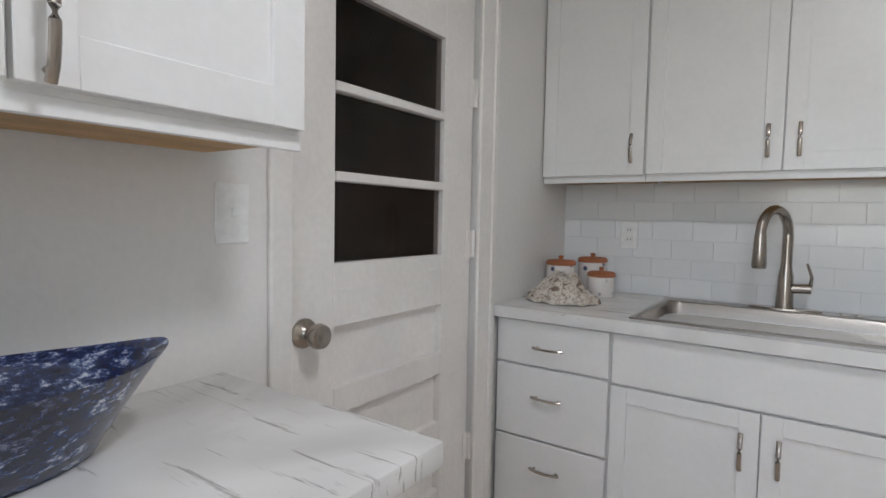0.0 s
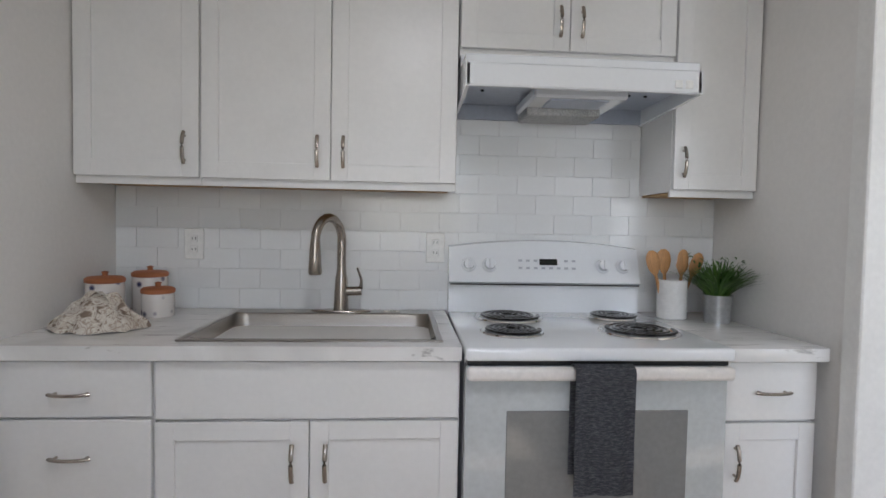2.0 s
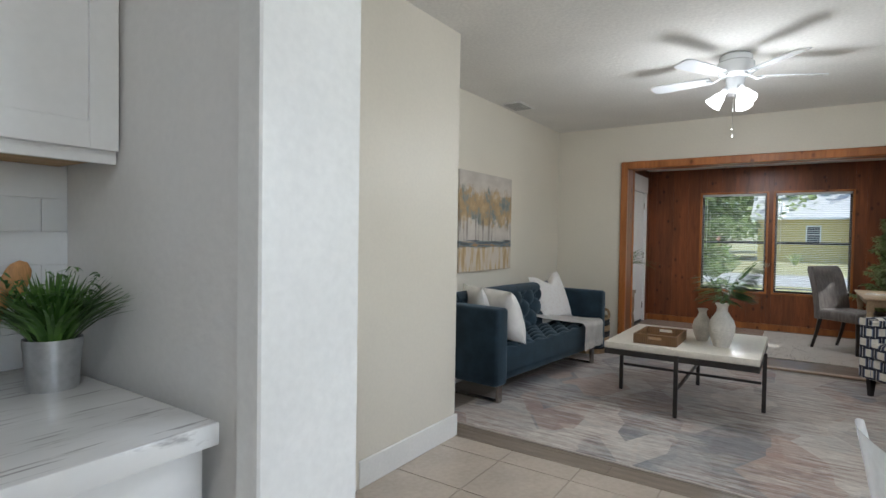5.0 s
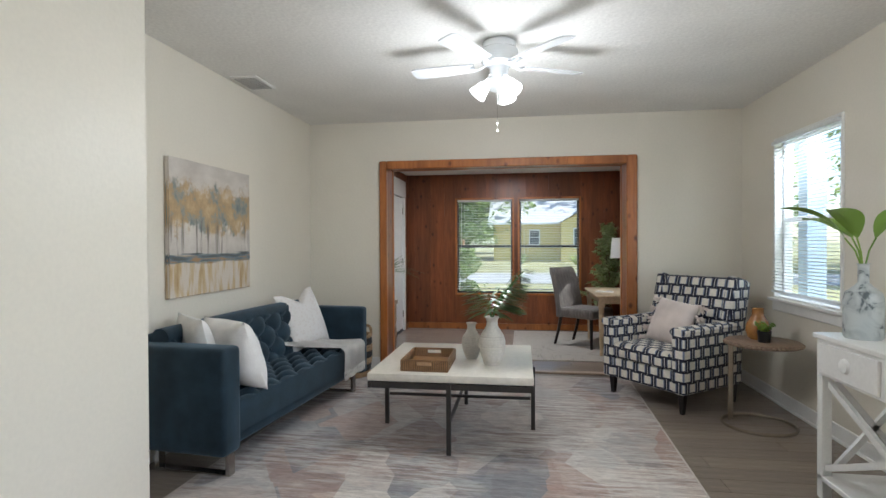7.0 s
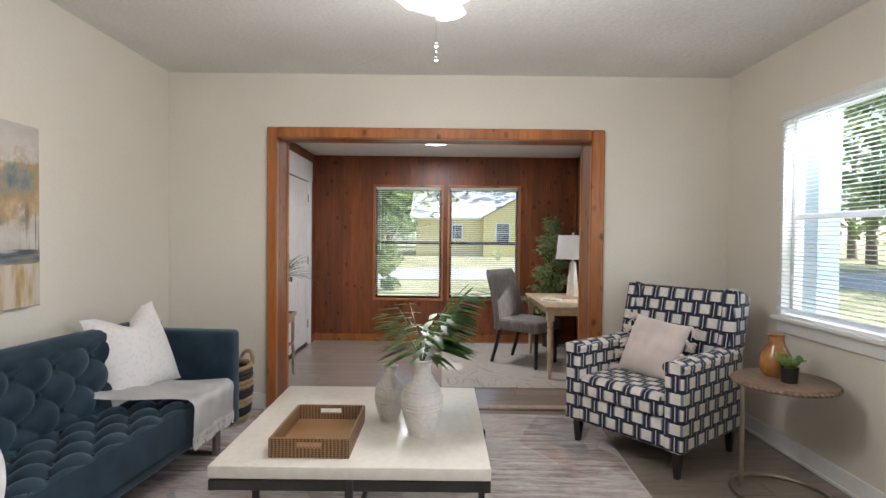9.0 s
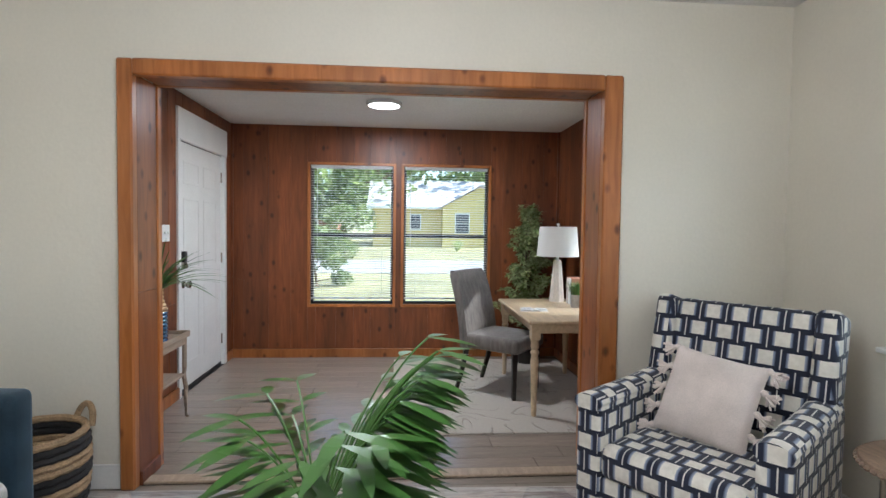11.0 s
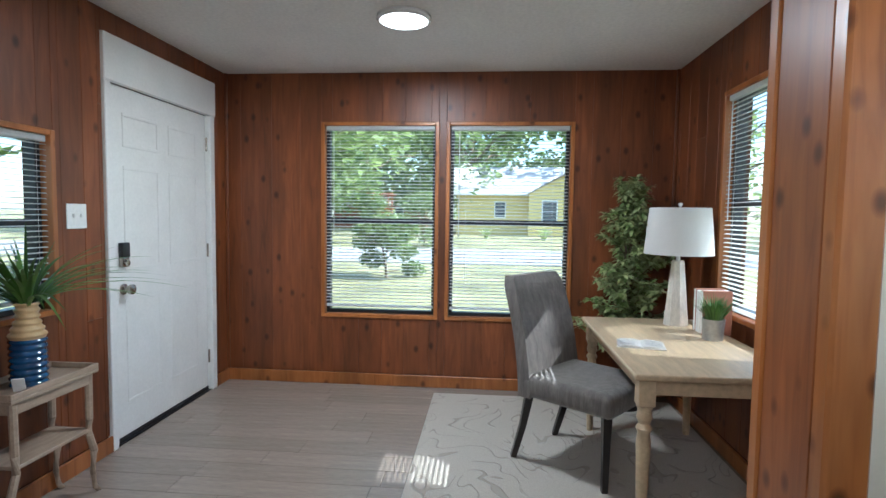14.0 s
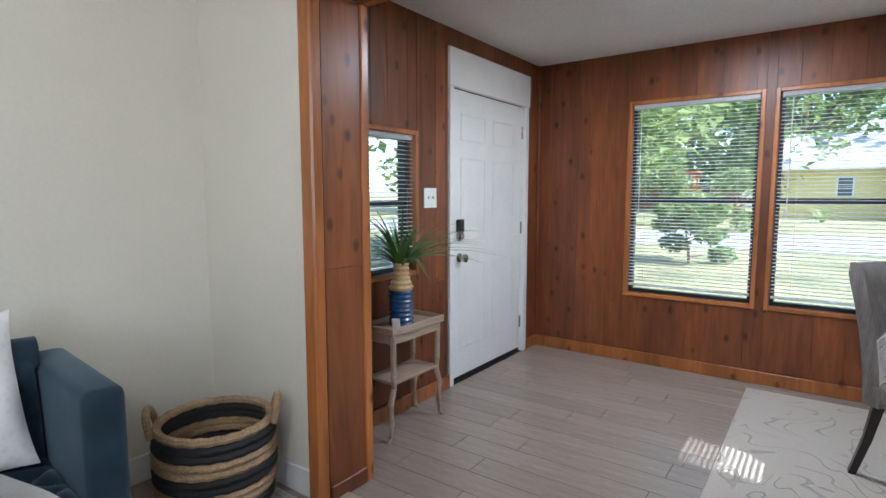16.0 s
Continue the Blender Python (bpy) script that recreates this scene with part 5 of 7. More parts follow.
def sprig_leaves(bm, path, n, size, rng, flat=0.5):
    """Leaves set along a stem."""
    for k in range(n):
        t = rng.uniform(0.2, 1.0)
        i = min(int(t * (len(path) - 1)), len(path) - 2)
        p = Vector(path[i]).lerp(Vector(path[i + 1]), t * (len(path) - 1) - i)
        a = rng.uniform(0, 6.283)
        d = Vector((math.cos(a), math.sin(a), rng.uniform(-0.5, 0.7))).normalized()
        s = d.cross(Vector((0, 0, 1))).normalized()
        u = s.cross(d)
        l, w = size * rng.uniform(0.7, 1.2), size * flat * 0.5
        c_ = [p, p + d * l * 0.35 + s * w + u * 0.004, p + d * l * 0.7 + s * w * 0.7, p + d * l - u * l * 0.15, p + d * l * 0.7 - s * w * 0.7, p + d * l * 0.35 - s * w + u * 0.004]
        vs = [bm.verts.new(q) for q in c_]
        bm.faces.new((vs[0], vs[1], vs[5])), bm.faces.new((vs[1], vs[2], vs[4], vs[5])), bm.faces.new((vs[2], vs[3], vs[4]))


def potted(x, y, z, r, h, material, label, fill, seed, pot_name="pot", taper=0.85, ribs=False):
    p = thing("potted_plant", pose(x, y, z), label, "plant")
    bm = bmesh.new()
    prof = [(0, 0), (r * taper, 0)]
    n = 8
    for k in range(n + 1):
        t = k / n
        prof.append((r * (taper + (1 - taper) * t) + (0.0012 * (k % 2) if ribs else 0), 0.002 + h * t))
    prof += [(r * 0.94, h + 0.001), (r * 0.9, h - 0.012), (0, h - 0.014)]
    lathe(bm, prof, 26)
    part(pot_name, bm, material, p)
    bm = bmesh.new()
    fill(bm, random.Random(seed), h)
    part("foliage", bm, M["leaf_grass"] if "grass" in label else M["leaf_bright"], p, smooth=False)
    return p


def grassy(bm, rng, h):
    blades(bm, 420, 0.17, 0.0045, 1.15, rng, 0.35, 0.035, z0=h - 0.01)
    for _ in range(60):
        a, l = rng.uniform(0, 6.28), rng.uniform(0.06, 0.15)
        e = Vector((math.cos(a) * l * 0.7, math.sin(a) * l * 0.7, h + l))
        sprig_leaves(bm, [(0, 0, h), tuple(e)], 7, 0.024, rng, 0.32)


def bushy(bm, rng, h):
    for _ in range(60):
        a, l = rng.uniform(0, 6.28), rng.uniform(0.03, 0.085)
        sprig_leaves(bm, [(0, 0, h - 0.01), (math.cos(a) * l * 0.9, math.sin(a) * l * 0.9, h + l * 0.75)], 9, 0.018, rng, 0.7)


potted(2.225, 2.42, 0.909, 0.05, 0.098, M["galvanised"], "fine green grass plant in a galvanised metal pot", grassy, 5, ribs=True)
b = thing("decorative_bowl", pose(0.19, 0.505, 0.909, 0, 0, 2), "blue and white spatterware oblong ceramic bowl", "bowl")
bm = bmesh.new()
def bowl(u, v_):
    a = u * 2 * math.pi
    t = v_ if v_ <= 0.5 else 1 - v_
    inner = v_ > 0.5
    k = min(t * 2, 1)
    L, Wd = 0.15 + 0.095 * k ** 1.1, 0.05 + 0.07 * k ** 0.8
    ex = abs(math.cos(a)) ** 6
    z = k * (0.118 + 0.012 * ex)
    s = 0.93 if inner else 1.0
    pointed = 1.0 - 0.25 * abs(math.cos(a)) ** 4
    return Vector((Wd * math.sin(a) * pointed * s, L * math.cos(a) * s, max(z, 0.008 if inner else 0.0)))
grid(bm, 60, 24, bowl)
bmesh.ops.remove_doubles(bm, verts=bm.verts, dist=0.0004)
part("bowl_body", bm, M["spatter"], b)

# splashback tiles
bm = bmesh.new()
box(bm, 0.0, KX, KY - 0.006, KY, 0.905, 1.40)
box(bm, 1.262, 2.022, KY - 0.006, KY, 1.40, 1.86)
splash = structure("wall_splashback", bm, M["grout"], "glossy white subway tile splashback", "wall")
TILES = {}
for j in range(13):
    z0_, z1_ = 0.911 + 0.0762 * j, 0.911 + 0.0762 * (j + 1)
    lo, hi = (0.0, KX) if j < 6 else (1.262, 2.022)
    if z0_ > 1.83:
        break
    k = -1
    while True:
        a = 0.1524 * k + (0.0762 if j % 2 else 0.0)
        k += 1
        if a >= hi:
            break
        a_, b_ = max(a, lo), min(a + 0.1524, hi)
        if b_ - a_ < 0.015:
            continue
        key = round(b_ - a_, 3)
        if key not in TILES:
            bm = bmesh.new()
            box(bm, 0.0007, b_ - a_ - 0.0007, -0.003, 0.0, 0.0007, 0.0755, bevel=0.0006)
            TILES[key] = mesh_of("tile", bm, M["tile_white"], False)
        ob = new("tile", TILES[key])
        ob.parent = splash
        ob.location = (a_, KY - 0.006, z0_)
        ob.rotation_euler = (radians(random.uniform(-0.18, 0.18)), 0, radians(random.uniform(-0.1, 0.1)))


# ---- living room ----
def tufted(bm, w, d, thick, nx, ny, m, edge=0.05, depth=0.028, nu=90, nv=40):
    """A button-tufted pad: a grid with dimples in a diamond pattern, rounded at the rim."""
    pts = []
    for j in range(ny * 2 + 1):
        for i in range(nx + 1):
            x = (i + (0.5 if j % 2 else 0.0)) / nx
            y = j / (2 * ny)
            if 0.02 < x < 0.98 and 0.04 < y < 0.96:
                pts.append((x * w, y * d))
    P = np.array(pts)
    s = min(w / nx, d / ny) * 0.5

    def f(u, v_):
        x, y = u * w, v_ * d
        e = min(x, w - x, y, d - y)
        k = min(e / edge, 1.0)
        z = thick - edge * (1 - math.sqrt(max(0.0, 1 - (1 - k) ** 2)))
        a_, b_ = u * nx, v_ * ny
        puff = abs(math.sin(math.pi * (a_ + b_)) * math.sin(math.pi * (a_ - b_))) ** 0.42
        z -= depth * (1 - puff) * k + depth * 0.5 * math.exp(-((min(np.hypot(P[:, 0] - x, P[:, 1] - y)) / (s * 0.35)) ** 2))
        if e <= 1e-6:
            z = 0.0
        return m @ Vector((x, y, z))
    grid(bm, nu, nv, f)
    return [m @ Vector((x, y, thick - depth * 0.9)) for x, y in pts]


def pillow(name, m, w, h, t, material, label, tassels=False, fold=0.0, seed=1):
    p = thing(name, m, label, "pillow")
    bm = bmesh.new()
    n = 22
    rng = random.Random(seed)
    off = rng.uniform(0, 50)
    for side in (1, -1):
        def f(u, v_, side=side):
            x, y = 2 * u - 1, 2 * v_ - 1
            pinch = 1 - 0.07 * (1 - abs(x) ** 3) * abs(y) ** 6
            pinch2 = 1 - 0.07 * (1 - abs(y) ** 3) * abs(x) ** 6
            th = t / 2 * ((1 - abs(x) ** 2.6) * (1 - abs(y) ** 2.6)) ** 0.55
            th += 0.006 * noise.noise(Vector((x * 3 + off, y * 3, side))) * (1 - max(abs(x), abs(y)) ** 6)
            dip = fold * max(0.0, y) ** 2 * (1 - min(1, abs(x) * 1.6)) ** 1.0
            return Vector((x * w / 2 * pinch2, side * th, y * h / 2 * pinch - dip))
        grid(bm, n, n, f)
    bmesh.ops.remove_doubles(bm, verts=bm.verts, dist=0.002)
    part("cushion", bm, material, p)
    if tassels:
        for sx in (-1, 1):
            for sz in (-1, -0.5, 0, 0.5, 1):
                bm = bmesh.new()
                for _ in range(22):
                    a = rng.uniform(0, 6.28)
                    tube(bm, [(0, 0, 0), (0.008 * math.cos(a), 0.008 * math.sin(a), -0.02), (0.03 * math.cos(a + 0.3), 0.03 * math.sin(a), -0.05 * rng.uniform(0.7, 1.15))], 0.0048, 4)
                lathe(bm, [(0, 0.016), (0.012, 0.01), (0.014, 0), (0.01, -0.012)], 10)
                part("tassel", bm, material, p, at=pose(sx * w * 0.485, 0, sz * h * 0.46, 0, 62 * sx * -1, rng.uniform(-25, 25)))
    return p


def sofa():
    s = thing("sofa", pose(5.07, 2.935, 0.012, 0, 0, -5.4), "dark teal-blue velvet tufted sofa with metal sled legs", "sofa")
    W, D = 1.92, 0.60
    boxpart("base", (0.0, W, 0.02, D, 0.17, 0.245), M["velvet"], s, bevel=0.02, segments=3)
    for n, x0, x1 in (("arm", 0.0, 0.15), ("arm", W - 0.11, W)):
        bm = bmesh.new()
        box(bm, x0, x1, 0.0, D, 0.145, 0.70, bevel=0.028, segments=3)
        part(n, bm, M["velvet"], s)
    boxpart("back_frame", (0.105, W - 0.105, D - 0.13, D, 0.20, 0.70), M["velvet"], s, bevel=0.03, segments=3)
    bm = bmesh.new()
    b1 = tufted(bm, W - 0.216, 0.48, 0.185, 8, 3, pose(0.108, 0.004, 0.235), depth=0.048, nu=170, nv=56)
    part("seat_cushion", bm, M["velvet"], s)
    bm = bmesh.new()
    m = Matrix.Translation((0.108, D - 0.10, 0.36)) @ Matrix.Rotation(radians(80), 4, "X")
    b2 = tufted(bm, W - 0.216, 0.385, 0.155, 8, 2, m, edge=0.07, depth=0.036, nu=170, nv=44)
    part("back_cushion", bm, M["velvet"], s)
    bm = bmesh.new()
    tube(bm, [(0.108 + (W - 0.216) * k / 30, D - 0.105 - 0.02, 0.70 + 0.012 * math.sin(math.pi * k / 30) + 0.02) for k in range(31)], 0.055, 12)
    part("back_roll", bm, M["velvet"], s)
    bm = bmesh.new()
    lathe(bm, [(0, 0.006), (0.008, 0.004), (0.011, 0.0)], 10)
    me = mesh_of("button", bm, M["velvet"])
    for p in b1:
        o = new("button", me)
        o.parent = s
        o.location = p
    for p in b2:
        o = new("button", me)
        o.parent = s
        o.matrix_basis = Matrix.Translation(p) @ pose(0, 0, 0, 80, 0, 0)
    for x in (0.12, W - 0.17):
        bm = bmesh.new()
        for d in ((x, x + 0.05, 0.06, 0.085, 0.0, 0.15), (x, x + 0.05, D - 0.10, D - 0.075, 0.0, 0.15), (x, x + 0.05, 0.085, D - 0.10, 0.0, 0.012)):
            box(bm, *d, bevel=0.002)
        part("sled_leg", bm, M["silver_metal"], s, "brushed metal sled leg")
    pillow("throw_pillow", pose(5.41, 3.29, 0.635, -14, 0, 50), 0.42, 0.42, 0.15, M["linen_white"], "cream throw pillow leaning on the sofa back", seed=2)
    pillow("throw_pillow", pose(5.45, 3.09, 0.62, -20, 0, 60), 0.43, 0.42, 0.21, M["linen_white"], "cream throw pillow at the sofa arm", seed=3)
    pillow("throw_pillow", pose(6.64, 3.19, 0.645, -20, -6, -16), 0.45, 0.47, 0.16, M["linen_pattern"], "pale patterned throw pillow with a chopped top", fold=0.10, seed=4)
    b = thing("throw_blanket", pose(6.41, 2.795, 0.417, 0, 0, -5.4), "cream fringed throw draped over the sofa seat", "blanket")
    bm = bmesh.new()
    def f(u, v_):
        x = 0.40 * u + 0.03 * math.sin(v_ * 5)
        s_ = v_ * 0.72
        wr = 0.006 * math.sin(u * 17 + v_ * 4) + 0.006 * math.sin(u * 7 - v_ * 9)
        if s_ < 0.44:
            return Vector((x - 0.16 * (1 - s_ / 0.44) + 0.0, 0.42 - s_ * 0.97, 0.036 + wr + 0.05 * (1 - s_ / 0.44) ** 2))
        t_ = (s_ - 0.44) / 0.28
        a = min(t_ * 4, 1) * math.pi / 2
        return Vector((x, -0.008 - 0.035 * math.sin(a) + wr * 0.6, 0.036 - 0.035 * (1 - math.cos(a)) - max(0, t_ - 0.25) * 0.17 + wr * 0.3))
    grid(bm, 30, 40, f)
    bmesh.ops.solidify(bm, geom=list(bm.faces), thickness=0.006)
    part("blanket_cloth", bm, M["linen_white"], b)
    bm = bmesh.new()
    rng = random.Random(8)
    for k in range(40):
        p = f(k / 39, 1.0)
        tube(bm, [tuple(p), (p.x + rng.uniform(-0.006, 0.006), p.y - 0.002, p.z - 0.03), (p.x + rng.uniform(-0.014, 0.014), p.y, p.z - 0.065)], 0.0042, 5)
    part("fringe", bm, M["linen_white"], b)


sofa()


def coffee_table():
    t = thing("coffee_table", pose(6.135, 1.873, 0.012), "square stone-topped coffee table on dark iron legs", "table")
    boxpart("tabletop", (-0.495, 0.495, -0.488, 0.488, 0.418, 0.463), M["stone_top"], t, "cream travertine top", bevel=0.006, segments=2)
    bm = bmesh.new()
    r = 0.475
    for d in ((-r - 0.015, r + 0.015, -r - 0.012, -r + 0.012), (-r - 0.015, r + 0.015, r - 0.012, r + 0.012), (-r - 0.012, -r + 0.012, -r + 0.012, r - 0.012), (r - 0.012, r + 0.012, -r + 0.012, r - 0.012)):
        box(bm, d[0], d[1], d[2], d[3], 0.375, 0.412, bevel=0.002)
    part("apron_frame", bm, M["iron"], t)
    for x, y in ((-r - 0.018, 0), (r + 0.018, 0), (0, -r - 0.018), (0, r + 0.018)):
        boxpart("leg", (x - 0.013, x + 0.013, y - 0.013, y + 0.013, 0.0, 0.418), M["iron"], t, bevel=0.002)
    boxpart("cross_bar", (-r, r, -0.009, 0.009, 0.175, 0.195), M["iron"], t, bevel=0.002)
    boxpart("cross_bar", (-0.009, 0.009, -r, r, 0.196, 0.214), M["iron"], t, bevel=0.002)
    top = 0.012 + 0.463
    tr = thing("serving_tray", pose(5.905, 2.03, top), "woven rattan tray with cut-out handles", "tray")
    w, d, h = 0.195, 0.145, 0.07
    boxpart("tray_base", (-w, w, -d, d, 0, 0.012), M["rattan"], tr, bevel=0.003)
    for n, q in (("side", (-w, w, -d, -d + 0.013)), ("side", (-w, w, d - 0.013, d))):
        boxpart(n, (*q, 0.012, h), M["rattan"], tr, bevel=0.004, segments=2)
    for x0, x1 in ((-w, -w + 0.013), (w - 0.013, w)):
        bm = bmesh.new()
        for q in ((-d + 0.013, d - 0.013, 0.012, 0.036), (-d + 0.013, -0.045, 0.036, 0.058), (0.045, d - 0.013, 0.036, 0.058), (-d + 0.013, d - 0.013, 0.058, h)):
            box(bm, x0, x1, q[0], q[1], q[2], q[3])
        part("handle_side", bm, M["rattan"], tr, smooth=False)
    for x, y, s, n in ((6.135, 1.785, 0.78, 0), (5.965, 1.638, 1.0, 1)):
        v = thing("vase", pose(x, y, top, 0, 0, 30), "off-white carved ceramic vase" + (" with green palm stems" if n else ""), "vase", "vases on the coffee table")
        bm = bmesh.new()
        prof = [(0, 0), (0.05, 0), (0.052, 0.006), (0.068, 0.05), (0.083, 0.11), (0.084, 0.15), (0.072, 0.19), (0.05, 0.222), (0.037, 0.245), (0.034, 0.27), (0.04, 0.292), (0.047, 0.298), (0.044, 0.304), (0.03, 0.29), (0.03, 0.24), (0, 0.235)]
        fine = []
        for (r0, z0_), (r1, z1_) in zip(prof, prof[1:]):
            for k in range(6):
                t_ = k / 6
                z = z0_ + (z1_ - z0_) * t_
                band = 0.0016 * math.sin(z * 420) if 0.05 < z < 0.21 and z1_ > z0_ else 0
                fine.append(((r0 + (r1 - r0) * t_ + band) * s, z * s))
        lathe(bm, fine, 36)
        part("vase_body", bm, M["ceramic_white"], v)
        if n:
            rng = random.Random(12)
            for k in range(30):
                a, l = rng.uniform(0, 6.28), rng.uniform(0.16, 0.27)
                if k % 2 == 0:
                    a, l = rng.uniform(-2.3, -1.0), rng.uniform(0.24, 0.38)
                bm = bmesh.new()
                d = Vector((math.cos(a), math.sin(a), 0))
                path = [Vector((0, 0, 0.28)) + d * (l * 0.55 * t_) + Vector((0, 0, l * (1.35 * t_ - 0.5 * t_ * t_))) for t_ in [q / 8 for q in range(9)]]
                tube(bm, path, 0.002, 5)
                frond = part("frond", bm, M["leaf"], v, smooth=False)
                for q in range(2, 9, 2):
                    for sd in (-1, 1):
                        p = path[q]
                        side = d.cross(Vector((0, 0, 1))) * sd
                        ln = 0.20 * (1.15 - q / 12)
                        e = p + (d * 0.75 + side * 0.6).normalized() * ln + Vector((0, 0, 0.012 - ln * 0.25))
                        w_ = (e - p).cross(Vector((0, 0, 1))).normalized() * 0.0125
                        bm = bmesh.new()
                        prev = [bm.verts.new(p)]
                        for t_, wk in ((0.25, 0.8), (0.5, 1.0), (0.78, 0.65)):
                            c_ = p.lerp(e, t_) + Vector((0, 0, 0.035 * ln * 4 * t_ * (1 - t_)))
                            cur = [bm.verts.new(c_ - w_ * wk), bm.verts.new(c_ + w_ * wk)]
                            bm.faces.new(prev + cur[::-1])
                            prev = cur
                        bm.faces.new(prev + [bm.verts.new(e)])
                        part("leaflet", bm, M["leaf"], frond, smooth=False)


coffee_table()


def box_uv(ob):
    """UV in metres by each face's main direction."""
    me = ob.data
    uv = me.uv_layers.new(name="UVMap")
    for p in me.polygons:
        n = p.normal
        ax = max(range(3), key=lambda k: abs(n[k]))
        for li in p.loop_indices:
            c = me.vertices[me.loops[li].vertex_index].co
            uv.data[li].uv = ((c.y, c.z), (c.x, c.z), (c.x, c.y))[ax]
    return ob


def armchair():
    a = math.degrees(math.atan2(0.62, 0.785))
    s = thing("armchair", pose(7.07, 0.262, 0.0, 0, 0, a + 180), "black and cream geometric armchair with dark tapered legs", "armchair")
    # local: the front is -y, the seat's width along x
    def up(name, dims, bevel, m=None):
        bm = bmesh.new()
        box(bm, *dims, bevel=bevel, segments=3, m=m)
        return box_uv(part(name, bm, M["key"], s))
    up("seat_base", (-0.37, 0.37, -0.36, 0.34, 0.15, 0.31), 0.012)
    up("seat_cushion", (-0.268, 0.268, -0.385, 0.20, 0.312, 0.445), 0.035)
    for x0, x1 in ((-0.378, -0.27), (0.27, 0.378)):
        up("arm", (x0, x1, -0.375, 0.33, 0.15, 0.605), 0.02)
        bm = bmesh.new()
        tube(bm, [((x0 + x1) / 2, -0.385, 0.598), ((x0 + x1) / 2, 0.0, 0.598), ((x0 + x1) / 2, 0.28, 0.61)], 0.058, 14, flat=0.62)
        box_uv(part("arm_roll", bm, M["key"], s))
    up("backrest", (-0.29, 0.29, 0.17, 0.32, 0.33, 0.97), 0.04, pose(0, 0.24, 0.4, -14, 0, 0) @ pose(0, -0.24, -0.4))
    for x0, x1, r in ((-0.365, -0.275, 10), (0.275, 0.365, -10)):
        up("wing", (x0, x1, 0.13, 0.33, 0.45, 0.975), 0.03, pose(0, 0.24, 0.4, -14, 0, 0) @ pose(0, -0.24, -0.4))
    up("back_panel", (-0.345, 0.345, 0.28, 0.35, 0.16, 0.95), 0.02, pose(0, 0.3, 0.2, -12, 0, 0) @ pose(0, -0.3, -0.2))
    for x in (-0.32, 0.32):
        for y in (-0.31, 0.30):
            bm = bmesh.new()
            lathe(bm, [(0, 0), (0.018, 0), (0.034, 0.155), (0, 0.155)], 4, pose(x, y, 0, 0, 0, 45))
            part("leg", bm, M["dark_wood"], s, "dark tapered wooden leg", smooth=False)
    m = pose(0.015, -0.045, 0.0) @ s.matrix_basis @ pose(-0.035, -0.02, 0.60, -26, 6, 0)
    pillow("throw_pillow", m, 0.37, 0.38, 0.15, M["linen_blush"], "blush linen pillow with tasselled corners on the armchair", tassels=True, seed=6)


armchair()


def side_table():
    t = thing("side_table", pose(6.535, -0.19, 0), "round brown wood side table on a metal C-frame", "table")
    bm = bmesh.new()
    lathe(bm, [(0, 0.528), (0.20, 0.528), (0.228, 0.532), (0.235, 0.545), (0.232, 0.558), (0.226, 0.562), (0, 0.562)], 48)
    top = part("tabletop", bm, M["brown_wood"], t, "weathered brown wood top with a beaded rim")
    bm = bmesh.new()
    for k in range(52):
        a = 2 * math.pi * k / 52
        lathe(bm, [(0, -0.011), (0.009, -0.006), (0.012, 0), (0.009, 0.006), (0, 0.011)], 8, pose(0.234 * math.cos(a), 0.234 * math.sin(a), 0.543))
    part("bead_rim", bm, M["brown_wood"], top)
    bm = bmesh.new()
    tube(bm, [(-0.085 + 0.22 * math.cos(k * math.pi / 24), 0.06 + 0.22 * math.sin(k * math.pi / 24), 0.011) for k in range(48)], 0.0105, 8, closed=True)
    part("floor_ring", bm, M["gold_metal"], t)
    for x, y in ((0.005, 0.21), (0.062, 0.175)):
        bm = bmesh.new()
        tube(bm, [(x - 0.02, y + 0.01, 0.011), (x - 0.02, y + 0.01, 0.53)], 0.0105, 10)
        part("post", bm, M["gold_metal"], t)
    v = thing("vase", pose(6.60, -0.185, 0.562), "amber glazed bottle vase on the side table", "vase")
    bm = bmesh.new()
    lathe(bm, [(0, 0), (0.05, 0), (0.068, 0.02), (0.078, 0.06), (0.072, 0.105), (0.052, 0.145), (0.038, 0.175), (0.036, 0.205), (0.042, 0.215), (0.034, 0.212), (0.03, 0.17), (0, 0.16)], 32)
    part("vase_body", bm, M["copper_glaze"], v)
    potted(6.475, -0.175, 0.562, 0.043, 0.075, M["black_plastic"], "small bright green plant in a black pot", bushy, 9)


side_table()


